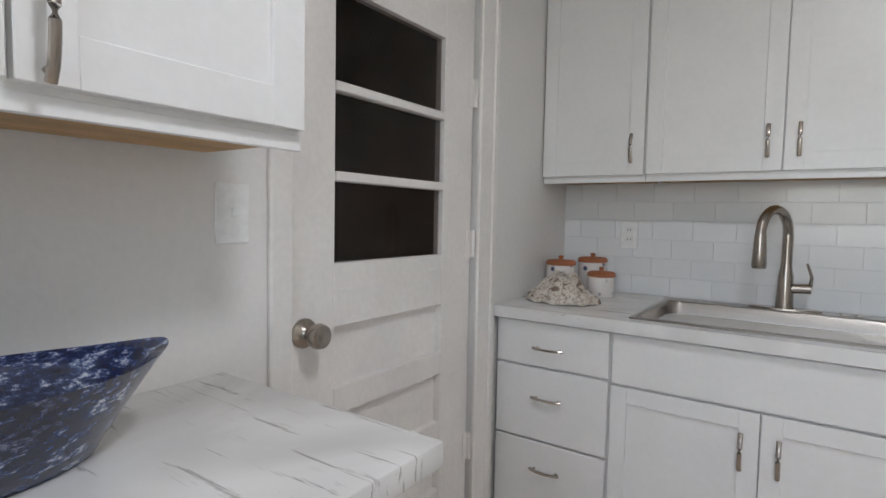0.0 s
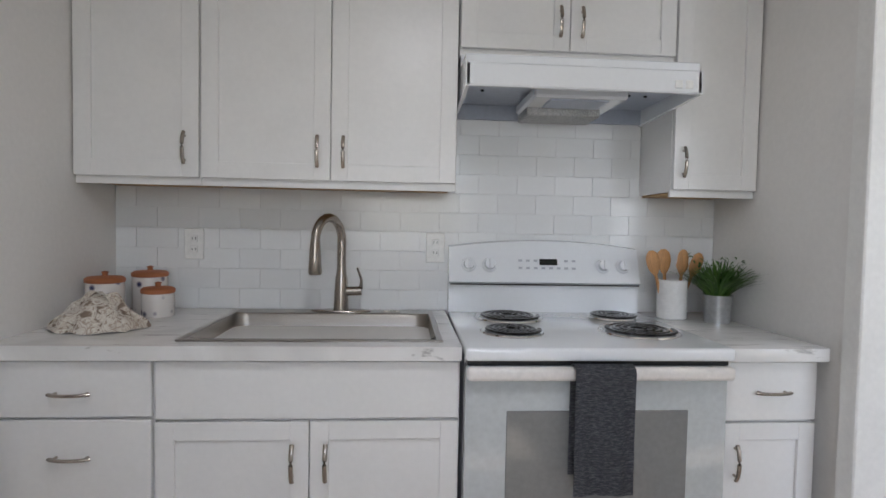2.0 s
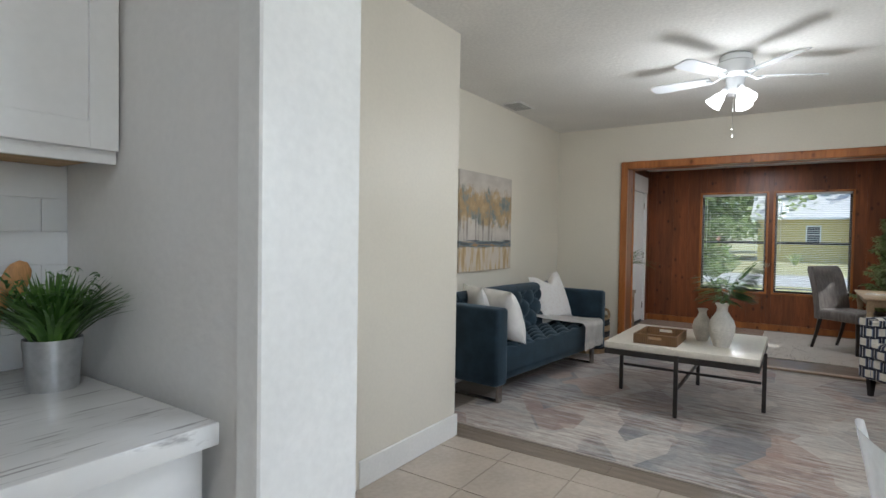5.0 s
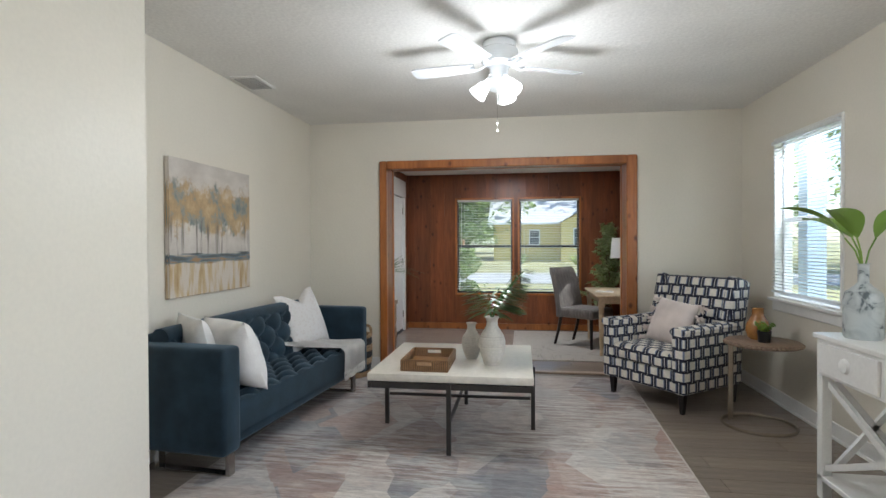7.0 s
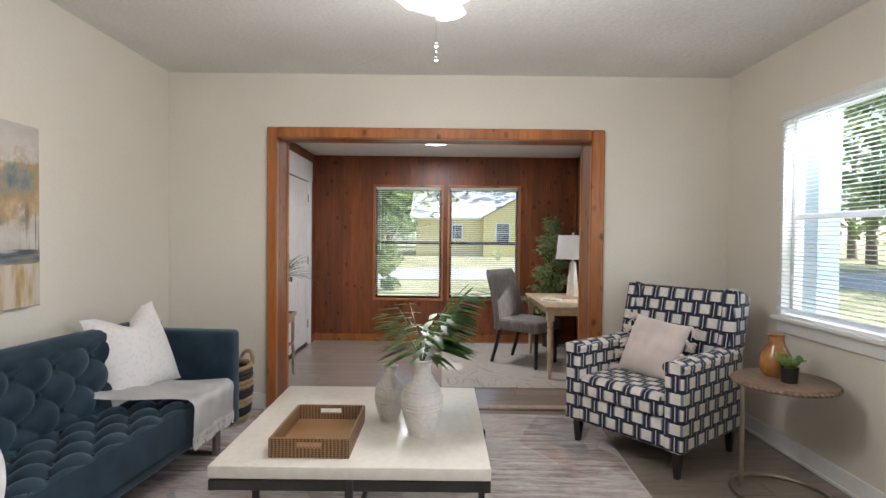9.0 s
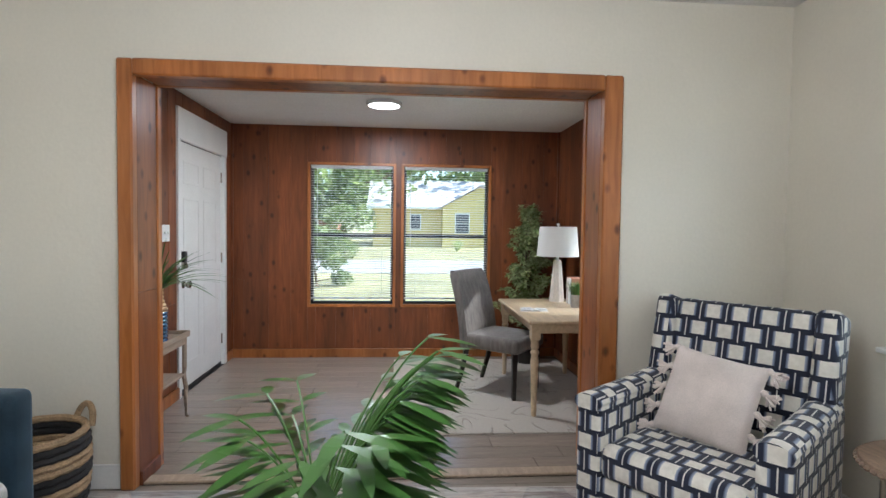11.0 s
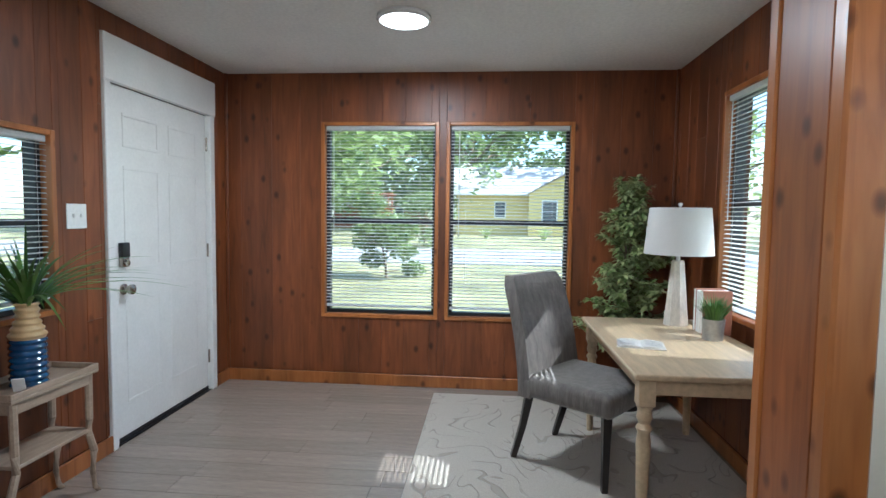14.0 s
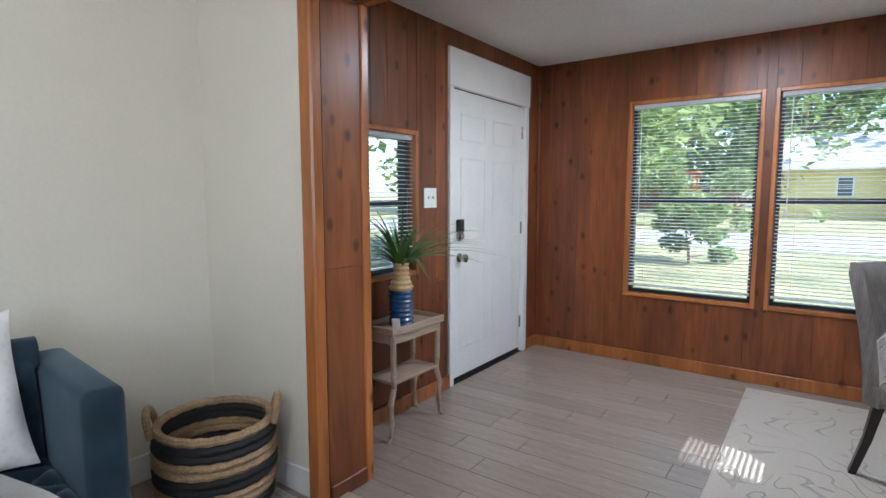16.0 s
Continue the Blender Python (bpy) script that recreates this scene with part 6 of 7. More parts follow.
def console():
    c = thing("console_table", pose(4.425, -0.465, 0), "white console table with drawers and X-braced sides", "table")
    W, D, Hc = 1.0, 0.49, 0.80
    boxpart("tabletop", (-0.015, W + 0.015, -0.0, D + 0.015, Hc - 0.025, Hc), M["trim_white"], c, bevel=0.004)
    boxpart("case", (0.0, W, 0.01, D, Hc - 0.20, Hc - 0.025), M["trim_white"], c, bevel=0.002)
    for x0 in (0.04, 0.53):
        f = boxpart("drawer_front", (x0, x0 + 0.43, D, D + 0.014, Hc - 0.185, Hc - 0.04), M["trim_white"], c, bevel=0.003)
        bm = bmesh.new()
        lathe(bm, [(0, 0), (0.035, 0.0), (0.03, 0.012), (0.012, 0.02), (0, 0.021)], 18, pose(x0 + 0.215, D + 0.014, Hc - 0.11, -90, 0, 0))
        part("cup_pull", bm, M["trim_white"], f)
    for x in (0.0, W - 0.045):
        for y in (0.01, D - 0.045):
            boxpart("leg", (x, x + 0.045, y, y + 0.045, 0, Hc - 0.20), M["trim_white"], c, bevel=0.003)
    boxpart("shelf", (0.0, W, 0.01, D, 0.09, 0.115), M["trim_white"], c, bevel=0.003)
    for x in (0.012, W - 0.034):
        for s in (1, -1):
            bm = bmesh.new()
            a = math.degrees(math.atan2(Hc - 0.32, D - 0.1))
            box(bm, -0.011, 0.011, -0.27, 0.27, -0.014, 0.014, m=pose(x + 0.011, D / 2 + 0.005, 0.355, s * a * 1.0, 0, 0))
            part("brace", bm, M["trim_white"], c, smooth=False)
    for s in (1, -1):
        bm = bmesh.new()
        box(bm, -0.52, 0.52, -0.010, 0.010, -0.014, 0.014, m=pose(W / 2, D - 0.03 + 0.006 * s, 0.355, 0, s * 24, 0))
        part("brace", bm, M["trim_white"], c, smooth=False)
    v = thing("vase", pose(5.27, -0.09, Hc), "grey marbled bottle vase with broad green leaves", "vase")
    bm = bmesh.new()
    lathe(bm, [(0, 0), (0.07, 0), (0.076, 0.01), (0.078, 0.17), (0.07, 0.21), (0.035, 0.24), (0.022, 0.255), (0.022, 0.335), (0.027, 0.342), (0.02, 0.34), (0, 0.30)], 30)
    part("vase_body", bm, M["marble_vase"], v)
    for a, l, el in ((8, 0.36, 30), (60, 0.30, 62), (-70, 0.3, 60), (130, 0.28, 50)):
        bm = bmesh.new()
        d, s = Vector((math.cos(radians(a)), math.sin(radians(a)), 0)), Vector((-math.sin(radians(a)), math.cos(radians(a)), 0))
        stem = [(0, 0, 0.30), (d.x * 0.03, d.y * 0.03, 0.40), (d.x * 0.07, d.y * 0.07, 0.46)]
        tube(bm, stem, 0.004, 6)
        o = Vector(stem[-1])
        def f(u, v_):
            t_ = u
            w = 0.062 * math.sin(math.pi * min(1, t_ * 0.97 + 0.02)) ** 0.8
            c_ = o + d * (l * t_ * math.cos(radians(el) * (1 - 0.5 * t_))) + Vector((0, 0, l * math.sin(radians(el)) * t_ * (1 - 0.45 * t_)))
            return c_ + s * w * (2 * v_ - 1) + Vector((0, 0, abs(2 * v_ - 1) * w * 0.35))
        grid(bm, 12, 6, f)
        part("leaf", bm, M["leaf_bright"], v)


console()

p = thing("painting", pose(5.475, NORTH - 0.036, 0.918), "abstract gold and blue-grey landscape canvas painting", "painting")
boxpart("canvas", (0, 0.94, 0.0, 0.034, 0, 0.852), M["canvas"], p, bevel=0.003)


def ceiling_fan():
    f = thing("ceiling_fan", pose(5.77, 1.58, H), "white five-blade ceiling fan with three lit glass shades", "ceiling fan")
    bm = bmesh.new()
    lathe(bm, [(0, 0), (0.085, 0), (0.098, -0.012), (0.098, -0.045), (0.11, -0.055), (0.112, -0.10), (0.10, -0.13), (0.06, -0.15), (0.05, -0.20), (0.045, -0.235), (0, -0.24)][::-1], 36)
    part("motor_housing", bm, M["enamel"], f)
    for k in range(5):
        a = 72 * k + 80
        m = pose(0, 0, -0.145, 0, 0, a)
        bm = bmesh.new()
        tube(bm, [(0.08, 0, 0.01), (0.13, 0, -0.012), (0.175, 0, 0.0)], [0.012, 0.014, 0.018], 8, flat=0.35)
        arm = part("blade_iron", bm, M["enamel"], f, at=m)
        bm = bmesh.new()
        vs = [(0.15, -0.042), (0.3, -0.054), (0.51, -0.060), (0.54, -0.046), (0.545, 0.0), (0.54, 0.046), (0.51, 0.060), (0.3, 0.054), (0.15, 0.042)]
        lo, hi = [bm.verts.new((x, y, 0.0)) for x, y in vs], [bm.verts.new((x, y, 0.007)) for x, y in vs]
        bm.faces.new(lo[::-1]), bm.faces.new(hi)
        for i in range(len(vs)):
            bm.faces.new((lo[i], lo[(i + 1) % len(vs)], hi[(i + 1) % len(vs)], hi[i]))
        part("blade", bm, M["enamel"], f, at=m @ pose(0, 0, 0.002, 11, 0, 0), smooth=False)
    for k in range(3):
        a = 120 * k + 100
        m = pose(0, 0, -0.225, 0, 0, a) @ pose(0.055, 0, 0, 0, 140, 0)
        bm = bmesh.new()
        lathe(bm, [(0.018, 0.0), (0.02, 0.03), (0.034, 0.05), (0.042, 0.085), (0.052, 0.115), (0.055, 0.12), (0.052, 0.122), (0.04, 0.086), (0.03, 0.05), (0.012, 0.028), (0, 0.026)], 24)
        sh = part("glass_shade", bm, M["bulb_glass"], f, "glowing frosted glass shade", at=m)
        bm = bmesh.new()
        lathe(bm, [(0, -0.02), (0.02, -0.015), (0.022, 0.008), (0.015, 0.012)], 16)
        part("socket_cap", bm, M["enamel"], sh)
    for x, l in ((0.012, 0.27), (-0.014, 0.23)):
        bm = bmesh.new()
        tube(bm, [(x, 0.012, -0.24), (x, 0.012, -0.24 - l)], 0.0014, 5)
        lathe(bm, [(0, -0.012), (0.007, -0.006), (0.008, 0.004), (0, 0.012)], 10, pose(x, 0.012, -0.25 - l))
        part("pull_chain", bm, M["chrome"], f)
    lamp = new("fan_light", bpy.data.lights.new("fan_light", "POINT"))
    lamp.data.energy, lamp.data.color, lamp.data.shadow_soft_size = FAN_W, (1.0, 0.97, 0.93), 0.2
    lamp.location = (5.77, 1.58, H - 0.58)


ceiling_fan()
v = thing("ceiling_vent", pose(6.28, 3.40, H), "white stamped metal ceiling air vent", "vent")
boxpart("frame", (-0.16, 0.16, -0.10, 0.10, -0.010, 0.0), M["trim_white"], v)
for k in range(7):
    boxpart("slat", (-0.13, 0.13, -0.075 + 0.024 * k, -0.066 + 0.024 * k, -0.016, -0.008), M["grey_mesh"], v, bevel=0)

r = thing("area_rug", pose(4.66, 0.58, 0), "distressed grey, cream and rust abstract area rug", "rug")
bm = bmesh.new()
box(bm, 0.0, 2.92, 0.0, 2.60, 0.0, 0.0115, bevel=0.004)
part("rug_body", bm, M["rug"], r, at=pose(0, 0, 0, 0, 0, -1.5))
bm = bmesh.new()
for d in ((-0.012, 0.0, 0, 2.60), (2.92, 2.932, 0, 2.60), (-0.012, 2.932, -0.012, 0.0), (-0.012, 2.932, 2.60, 2.612)):
    box(bm, *d, 0.0, 0.008, bevel=0.002)
part("binding", bm, M["rug_edge"], r, "cream bound edge", at=pose(0, 0, 0, 0, 0, -1.5))


def basket():
    b = thing("basket", pose(7.42, 3.07, 0.0), "round seagrass basket with black stripes and handles", "basket")
    bm = bmesh.new()
    n = 13
    def prof(z):
        return 0.165 + 0.045 * math.sin(math.pi * min(z / 0.40, 1) * 0.62 + 0.35)
    for k in range(n):
        z = 0.016 + k * 0.03
        if k % 4 in (2, 3):
            continue
        tube(bm, [(prof(z) * math.cos(q * math.pi / 24), prof(z) * math.sin(q * math.pi / 24), z + 0.002 * math.sin(q * 3)) for q in range(48)], 0.0165, 7, closed=True)
    part("weave", bm, M["seagrass"], b)
    for k in range(n):
        z = 0.016 + k * 0.03
        if k % 4 in (2, 3):
            bm = bmesh.new()
            tube(bm, [(prof(z) * math.cos(q * math.pi / 24), prof(z) * math.sin(q * math.pi / 24), z + 0.002 * math.sin(q * 3)) for q in range(48)], 0.0165, 7, closed=True)
            part("stripe", bm, M["seagrass_black"], b, "black woven stripe")
    bm = bmesh.new()
    lathe(bm, [(0, 0.004), (0.19, 0.004), (0.19, 0.02), (0, 0.02)], 32)
    part("bottom", bm, M["seagrass"], b)
    for a in (10, 190):
        bm = bmesh.new()
        R = prof(0.39)
        tube(bm, [(R + 0.012 + 0.02 * math.sin(t_), 0.07 * math.cos(t_), 0.36 + 0.085 * math.sin(t_)) for t_ in [math.pi * k / 12 for k in range(13)]], 0.014, 8)
        part("handle", bm, M["seagrass"], b, at=pose(0, 0, 0, 0, 0, a - 45))


basket()


def shell_chair():
    c = thing("dining_chair", pose(3.36, 0.82, -0.0, 0, 0, 8), "white moulded shell dining chair with wooden legs", "chair")
    bm = bmesh.new()
    def f(u, v_):
        x = (u - 0.5)
        t_ = v_
        if t_ < 0.5:
            k = t_ / 0.5
            return Vector((x * 0.46 * (0.9 + 0.1 * k), -0.21 + 0.40 * k, 0.45 - 0.03 * math.sin(math.pi * k) + 0.10 * x * x * 4 * 0.5))
        k = (t_ - 0.5) / 0.5
        return Vector((x * 0.46 * (1.0 - 0.12 * k), 0.19 + 0.07 * k - 0.22 * x * x, 0.45 + 0.34 * k + 0.05 * x * x * 4 * (1 - k) - 0.03 * abs(2 * x) ** 3 * k))
    grid(bm, 18, 28, f)
    bmesh.ops.solidify(bm, geom=list(bm.faces), thickness=0.012)
    part("shell", bm, M["ceramic_gloss"], c)
    for sx in (-1, 1):
        for sy in (-1, 1):
            bm = bmesh.new()
            tube(bm, [(sx * 0.21, sy * 0.2, 0.0), (sx * 0.13, sy * 0.12, 0.43)], [0.011, 0.016], 8)
            part("leg", bm, M["pale_wood"], c)


shell_chair()


# ---- sunroom ----
def turned_leg(bm, x, y, h, r=0.026):
    prof = [(0, 0), (r * 0.55, 0), (r * 0.62, 0.02), (r * 0.7, h * 0.25), (r * 0.95, h * 0.6), (r * 0.75, h * 0.66), (r * 1.05, h * 0.69), (r * 0.7, h * 0.72), (r * 1.0, h * 0.75), (r * 0.85, h * 0.80), (r * 1.1, h * 0.83)]
    lathe(bm, prof, 16, pose(x, y, 0))
    box(bm, x - r * 1.05, x + r * 1.05, y - r * 1.05, y + r * 1.05, h * 0.83, h, bevel=0.003)


def desk():
    d = thing("desk", pose(9.09, 0.325, 0.01), "pale wood writing desk with turned legs", "desk")
    W, D, Hd = 0.575, 0.325, 0.655
    bm = bmesh.new()
    box(bm, -W, W, -D, D, Hd - 0.024, Hd, bevel=0.008, segments=3)
    part("desktop", bm, M["pale_wood"], d)
    for q in ((-W + 0.08, W - 0.08, -D + 0.045, -D + 0.065), (-W + 0.08, W - 0.08, D - 0.065, D - 0.045), (-W + 0.045, -W + 0.065, -D + 0.08, D - 0.08), (W - 0.065, W - 0.045, -D + 0.08, D - 0.08)):
        boxpart("apron", (*q, Hd - 0.09, Hd - 0.024), M["pale_wood"], d, bevel=0.002)
    for x in (-W + 0.055, W - 0.055):
        for y in (-D + 0.055, D - 0.055):
            bm = bmesh.new()
            turned_leg(bm, x, y, Hd - 0.024, 0.03)
            part("leg", bm, M["pale_wood"], d)
    top = 0.01 + Hd
    n = thing("open_notebook", pose(8.99, 0.50, top, 0, 0, 78), "open notebook with white pages on the desk", "notebook")
    for s in (-1, 1):
        bm = bmesh.new()
        grid(bm, 10, 2, lambda u, v_, s=s: Vector((s * 0.10 * u, -0.075 + 0.15 * v_, 0.006 + 0.008 * math.sin(math.pi * min(u * 1.1, 1)) * (1 - u * 0.6))))
        bmesh.ops.solidify(bm, geom=list(bm.faces), thickness=0.005)
        pg = part("page_block", bm, M["paper"], n)
        for k in range(7):
            boxpart("text_line", (s * 0.055 - 0.035, s * 0.055 + 0.035, -0.055 + 0.017 * k, -0.052 + 0.017 * k, 0.0125, 0.0132), M["paper_line"], pg, bevel=0)
    boxpart("cover", (-0.104, 0.104, -0.079, 0.079, 0.0, 0.003), M["book_white"], n, bevel=0.001)
    l = thing("table_lamp", pose(9.50, 0.175, top), "table lamp with a white drum shade and tapered stone base", "lamp")
    bm = bmesh.new()
    lathe(bm, [(0, 0), (0.066, 0), (0.066, 0.006), (0.034, 0.345), (0.03, 0.352), (0, 0.352)], 8)
    part("lamp_base", bm, M["lamp_stone"], l, smooth=False)
    bm = bmesh.new()
    lathe(bm, [(0.012, 0.352), (0.010, 0.39), (0.006, 0.40), (0.006, 0.642), (0.012, 0.648), (0.013, 0.66), (0, 0.666)], 14)
    part("stem", bm, M["ceramic_gloss"], l)
    bm = bmesh.new()
    lathe(bm, [(0.178, 0.385), (0.155, 0.635), (0.152, 0.635), (0.175, 0.385)], 40)
    part("shade", bm, M["shade"], l, "white linen drum shade")
    for k, (w, h, mt) in enumerate(((0.03, 0.22, "book_rust"), (0.022, 0.215, "paper"), (0.034, 0.205, "book_white"), (0.03, 0.22, "book_rust"))):
        b = thing("book", pose(9.36 - 0.031 * k, 0.06, top), ("rust-red" if mt == "book_rust" else "pale cream") + " hardback book standing on the desk", "book", "books on the desk")
        boxpart("cover", (-w / 2 * 0.95, w / 2 * 0.95, -0.07, 0.07, 0, h), M[mt], b, bevel=0.002)
        boxpart("pages", (-w / 2 * 0.7, w / 2 * 0.7, 0.0705, 0.0715, 0.004, h - 0.004), M["paper"], b, bevel=0)
    potted(9.15, 0.12, top, 0.052, 0.10, M["galvanised"], "green grass plant in a silver metal pot", lambda bm, rng, h: blades(bm, 260, 0.15, 0.0028, 0.8, rng, 0.3, 0.04, z0=h - 0.012), 15)


desk()


def desk_chair():
    fwd = Vector((-0.63, -0.776))
    # local: the front is -y
    ang = math.degrees(math.atan2(fwd.x, -fwd.y))
    c = thing("dining_chair", pose(9.185, 0.705, 0.01, 0, 0, ang), "grey-brown upholstered parsons chair with dark wooden legs", "chair")
    bm = bmesh.new()
    box(bm, -0.235, 0.235, -0.26, 0.235, 0.34, 0.455, bevel=0.035, segments=4)
    part("seat", bm, M["grey_cloth"], c)
    bm = bmesh.new()
    w, th = 0.235, 0.035
    rows = []
    for k in range(15):
        t = k / 14
        z = 0.34 + 0.59 * t
        y = 0.205 + 0.03 * t + 0.10 * t * t
        ww = w - 0.012 * t
        cut = 1.0 if k < 13 else (0.97 if k == 13 else 0.9)
        rows.append([(x * ww * cut, y + s * th * (0.75 if k == 14 else 1.0), z) for s, xs in ((-1, (-1, -0.5, 0, 0.5, 1)), (1, (1, 0.5, 0, -0.5, -1))) for x in xs])
    vr = [[bm.verts.new((x, y + (0.012 * (1 - (x / w) ** 2) if i < 5 else 0), z)) for i, (x, y, z) in enumerate(r)] for r in rows]
    for p, q in zip(vr, vr[1:]):
        for k in range(10):
            bm.faces.new((p[k], p[(k + 1) % 10], q[(k + 1) % 10], q[k]))
    bm.faces.new(vr[0][::-1]), bm.faces.new(vr[-1])
    bmesh.ops.bevel(bm, geom=[e for e in bm.edges if e.calc_face_angle(0) > 1.0], offset=0.015, segments=3, affect="EDGES")
    part("backrest", bm, M["grey_cloth"], c)
    for x in (-0.195, 0.195):
        for y, lean in ((-0.215, 0), (0.20, 0.09)):
            bm = bmesh.new()
            tube(bm, [(x, y + lean, 0.0), (x, y + lean * 0.4, 0.18), (x, y, 0.35)], [0.019, 0.022, 0.028], 4)
            part("leg", bm, M["dark_wood"], c, "dark wooden leg", smooth=False)


desk_chair()


def ficus():
    f = thing("potted_tree", pose(10.02, 0.30, 0.01), "artificial ficus tree in a dark pot", "plant")
    rng = random.Random(31)
    bm = bmesh.new()
    lathe(bm, [(0, 0), (0.09, 0), (0.115, 0.2), (0.12, 0.21), (0.105, 0.2), (0, 0.19)], 24)
    part("pot", bm, M["dark_wood"], f)
    bm = bmesh.new()
    tips = []
    for k in range(3):
        a = k * 2.1
        path = [(0.02 * math.cos(a), 0.02 * math.sin(a), 0.18), (0.03 * math.cos(a + 1), 0.03 * math.sin(a + 1), 0.6), (0.03 * math.cos(a + 2), 0.03 * math.sin(a + 2), 1.05)]
        tube(bm, path, [0.012, 0.010, 0.006], 6)
    for k in range(120):
        a, z = rng.uniform(0, 6.28), rng.uniform(0.28, 1.30)
        env = 0.40 * (1 - max(0.0, z - 0.62) / 0.98) * (0.75 + 0.25 * math.sin(z * 13 + 2 * a))
        l = env * rng.uniform(0.35, 1.05)
        up_ = rng.uniform(0.12, 0.24)
        p = [Vector((0.02 * math.cos(a), 0.02 * math.sin(a), z)), Vector((math.cos(a) * l * 0.55, math.sin(a) * l * 0.55, z + up_ * 0.75)), Vector((math.cos(a) * l, math.sin(a) * l, z + up_))]
        tube(bm, p, [0.004, 0.003, 0.0015], 4)
        tips.append(p)
    part("trunk", bm, M["bark"], f)
    bm = bmesh.new()
    for p in tips:
        sprig_leaves(bm, [tuple(q) for q in p], 64, 0.064, rng, 0.42)
    part("foliage", bm, M["leaf_ficus"], f, smooth=False)


ficus()


def accent_table():
    t = thing("accent_table", pose(8.462, 3.0, 0), "light wood accent table with a tray top and shelf", "table")
    W, D, Ht = 0.215, 0.112, 0.555
    boxpart("tabletop", (-W, W, -D, D, Ht - 0.014, Ht), M["washed_wood"], t, bevel=0.002)
    for q in ((-W, W, -D, -D + 0.012), (-W, W, D - 0.012, D), (-W, -W + 0.012, -D + 0.012, D - 0.012), (W - 0.012, W, -D + 0.012, D - 0.012)):
        boxpart("tray_rim", (*q, Ht, Ht + 0.024), M["washed_wood"], t, bevel=0.002)
    boxpart("apron", (-W + 0.02, W - 0.02, -D + 0.015, D - 0.015, Ht - 0.06, Ht - 0.014), M["washed_wood"], t, bevel=0.002)
    boxpart("shelf", (-W + 0.03, W - 0.03, -D + 0.02, D - 0.02, 0.285, 0.30), M["washed_wood"], t, bevel=0.002)
    for sx in (-1, 1):
        for y in (-D + 0.025, D - 0.025):
            bm = bmesh.new()
            pts = [(sx * (W - 0.03), y, Ht - 0.02), (sx * (W - 0.032), y, 0.34), (sx * (W - 0.035), y, 0.27), (sx * (W - 0.008), y, 0.19), (sx * (W - 0.02), y, 0.09), (sx * (W - 0.005), y, 0.02), (sx * (W + 0.012), y, 0.0)]
            tube(bm, pts, [0.015, 0.015, 0.014, 0.015, 0.012, 0.011, 0.011], 8)
            part("leg", bm, M["washed_wood"], t)
    v = thing("vase", pose(8.445, 3.0, Ht), "ribbed blue and tan dip-glazed ceramic vase with grassy stems", "vase")
    def ribbed(z0_, z1_):
        out = []
        n = 60
        for k in range(n + 1):
            z = z0_ + (z1_ - z0_) * k / n
            r = 0.062 if z < 0.2 else 0.062 - 0.022 * min(1, (z - 0.2) / 0.06)
            out.append((r + 0.0035 * math.sin(z * 260), z))
        return out
    bm = bmesh.new()
    lathe(bm, [(0, 0), (0.055, 0)] + ribbed(0.004, 0.185), 32)
    part("vase_lower", bm, M["blue_glaze"], v, "deep blue glazed body")
    bm = bmesh.new()
    lathe(bm, ribbed(0.185, 0.325) + [(0.03, 0.325), (0.03, 0.27), (0, 0.265)], 32)
    part("vase_neck", bm, M["tan_glaze"], v, "sandy tan unglazed neck")
    bm = bmesh.new()
    rng = random.Random(44)
    blades(bm, 95, 0.50, 0.009, 1.6, rng, 0.6, 0.02, 0.8, 8, z0=0.30)
    part("foliage", bm, M["leaf_grass"], v, smooth=False)
    tg = thing("gift_tag", pose(8.36, 2.96, Ht, 0, -25, 30), "small white card leaning on the vase", "card")
    boxpart("card", (-0.002, 0.002, -0.02, 0.02, 0.0, 0.06), M["paper"], tg, bevel=0)


accent_table()
l = thing("ceiling_light", pose(9.235, 1.645, SUNH), "round flush white LED ceiling light, lit", "lamp")
bm = bmesh.new()
lathe(bm, [(0.0, -0.004), (0.135, -0.004), (0.138, -0.02), (0.128, -0.03), (0.12, -0.03)], 40)
part("rim", bm, M["enamel"], l)
bm = bmesh.new()
lathe(bm, [(0.0, -0.033), (0.11, -0.032), (0.122, -0.028)], 40)
part("diffuser", bm, M["led"], l, "glowing diffuser")
lamp = new("sunroom_led", bpy.data.lights.new("sunroom_led", "AREA"))
lamp.data.shape, lamp.data.size, lamp.data.energy, lamp.data.color = "DISK", 0.24, LED_W, (1.0, 0.98, 0.95)
lamp.location = (9.235, 1.645, SUNH - 0.045)
l = thing("ceiling_light", pose(1.15, 0.75, H), "round flush white kitchen ceiling light, lit", "lamp")
bm = bmesh.new()
lathe(bm, [(0.0, -0.004), (0.15, -0.004), (0.155, -0.025), (0.14, -0.035), (0.13, -0.035)], 40)
part("rim", bm, M["enamel"], l)
bm = bmesh.new()
lathe(bm, [(0.0, -0.045), (0.08, -0.042), (0.132, -0.033)], 40)
part("diffuser", bm, M["led"], l, "glowing diffuser")
lamp = new("kitchen_led", bpy.data.lights.new("kitchen_led", "AREA"))
lamp.data.shape, lamp.data.size, lamp.data.energy, lamp.data.color = "DISK", 0.26, KITCHEN_W, (1.0, 0.98, 0.96)
lamp.location = (1.15, 0.75, H - 0.055)
r = thing("area_rug", pose(8.28, -0.02, 0), "cream carved-pattern area rug under the desk", "rug")
bm = bmesh.new()
box(bm, 0.0, 1.86, 0.0, 1.58, 0.0, 0.010, bevel=0.003)
part("rug_body", bm, M["rug_cream"], r)


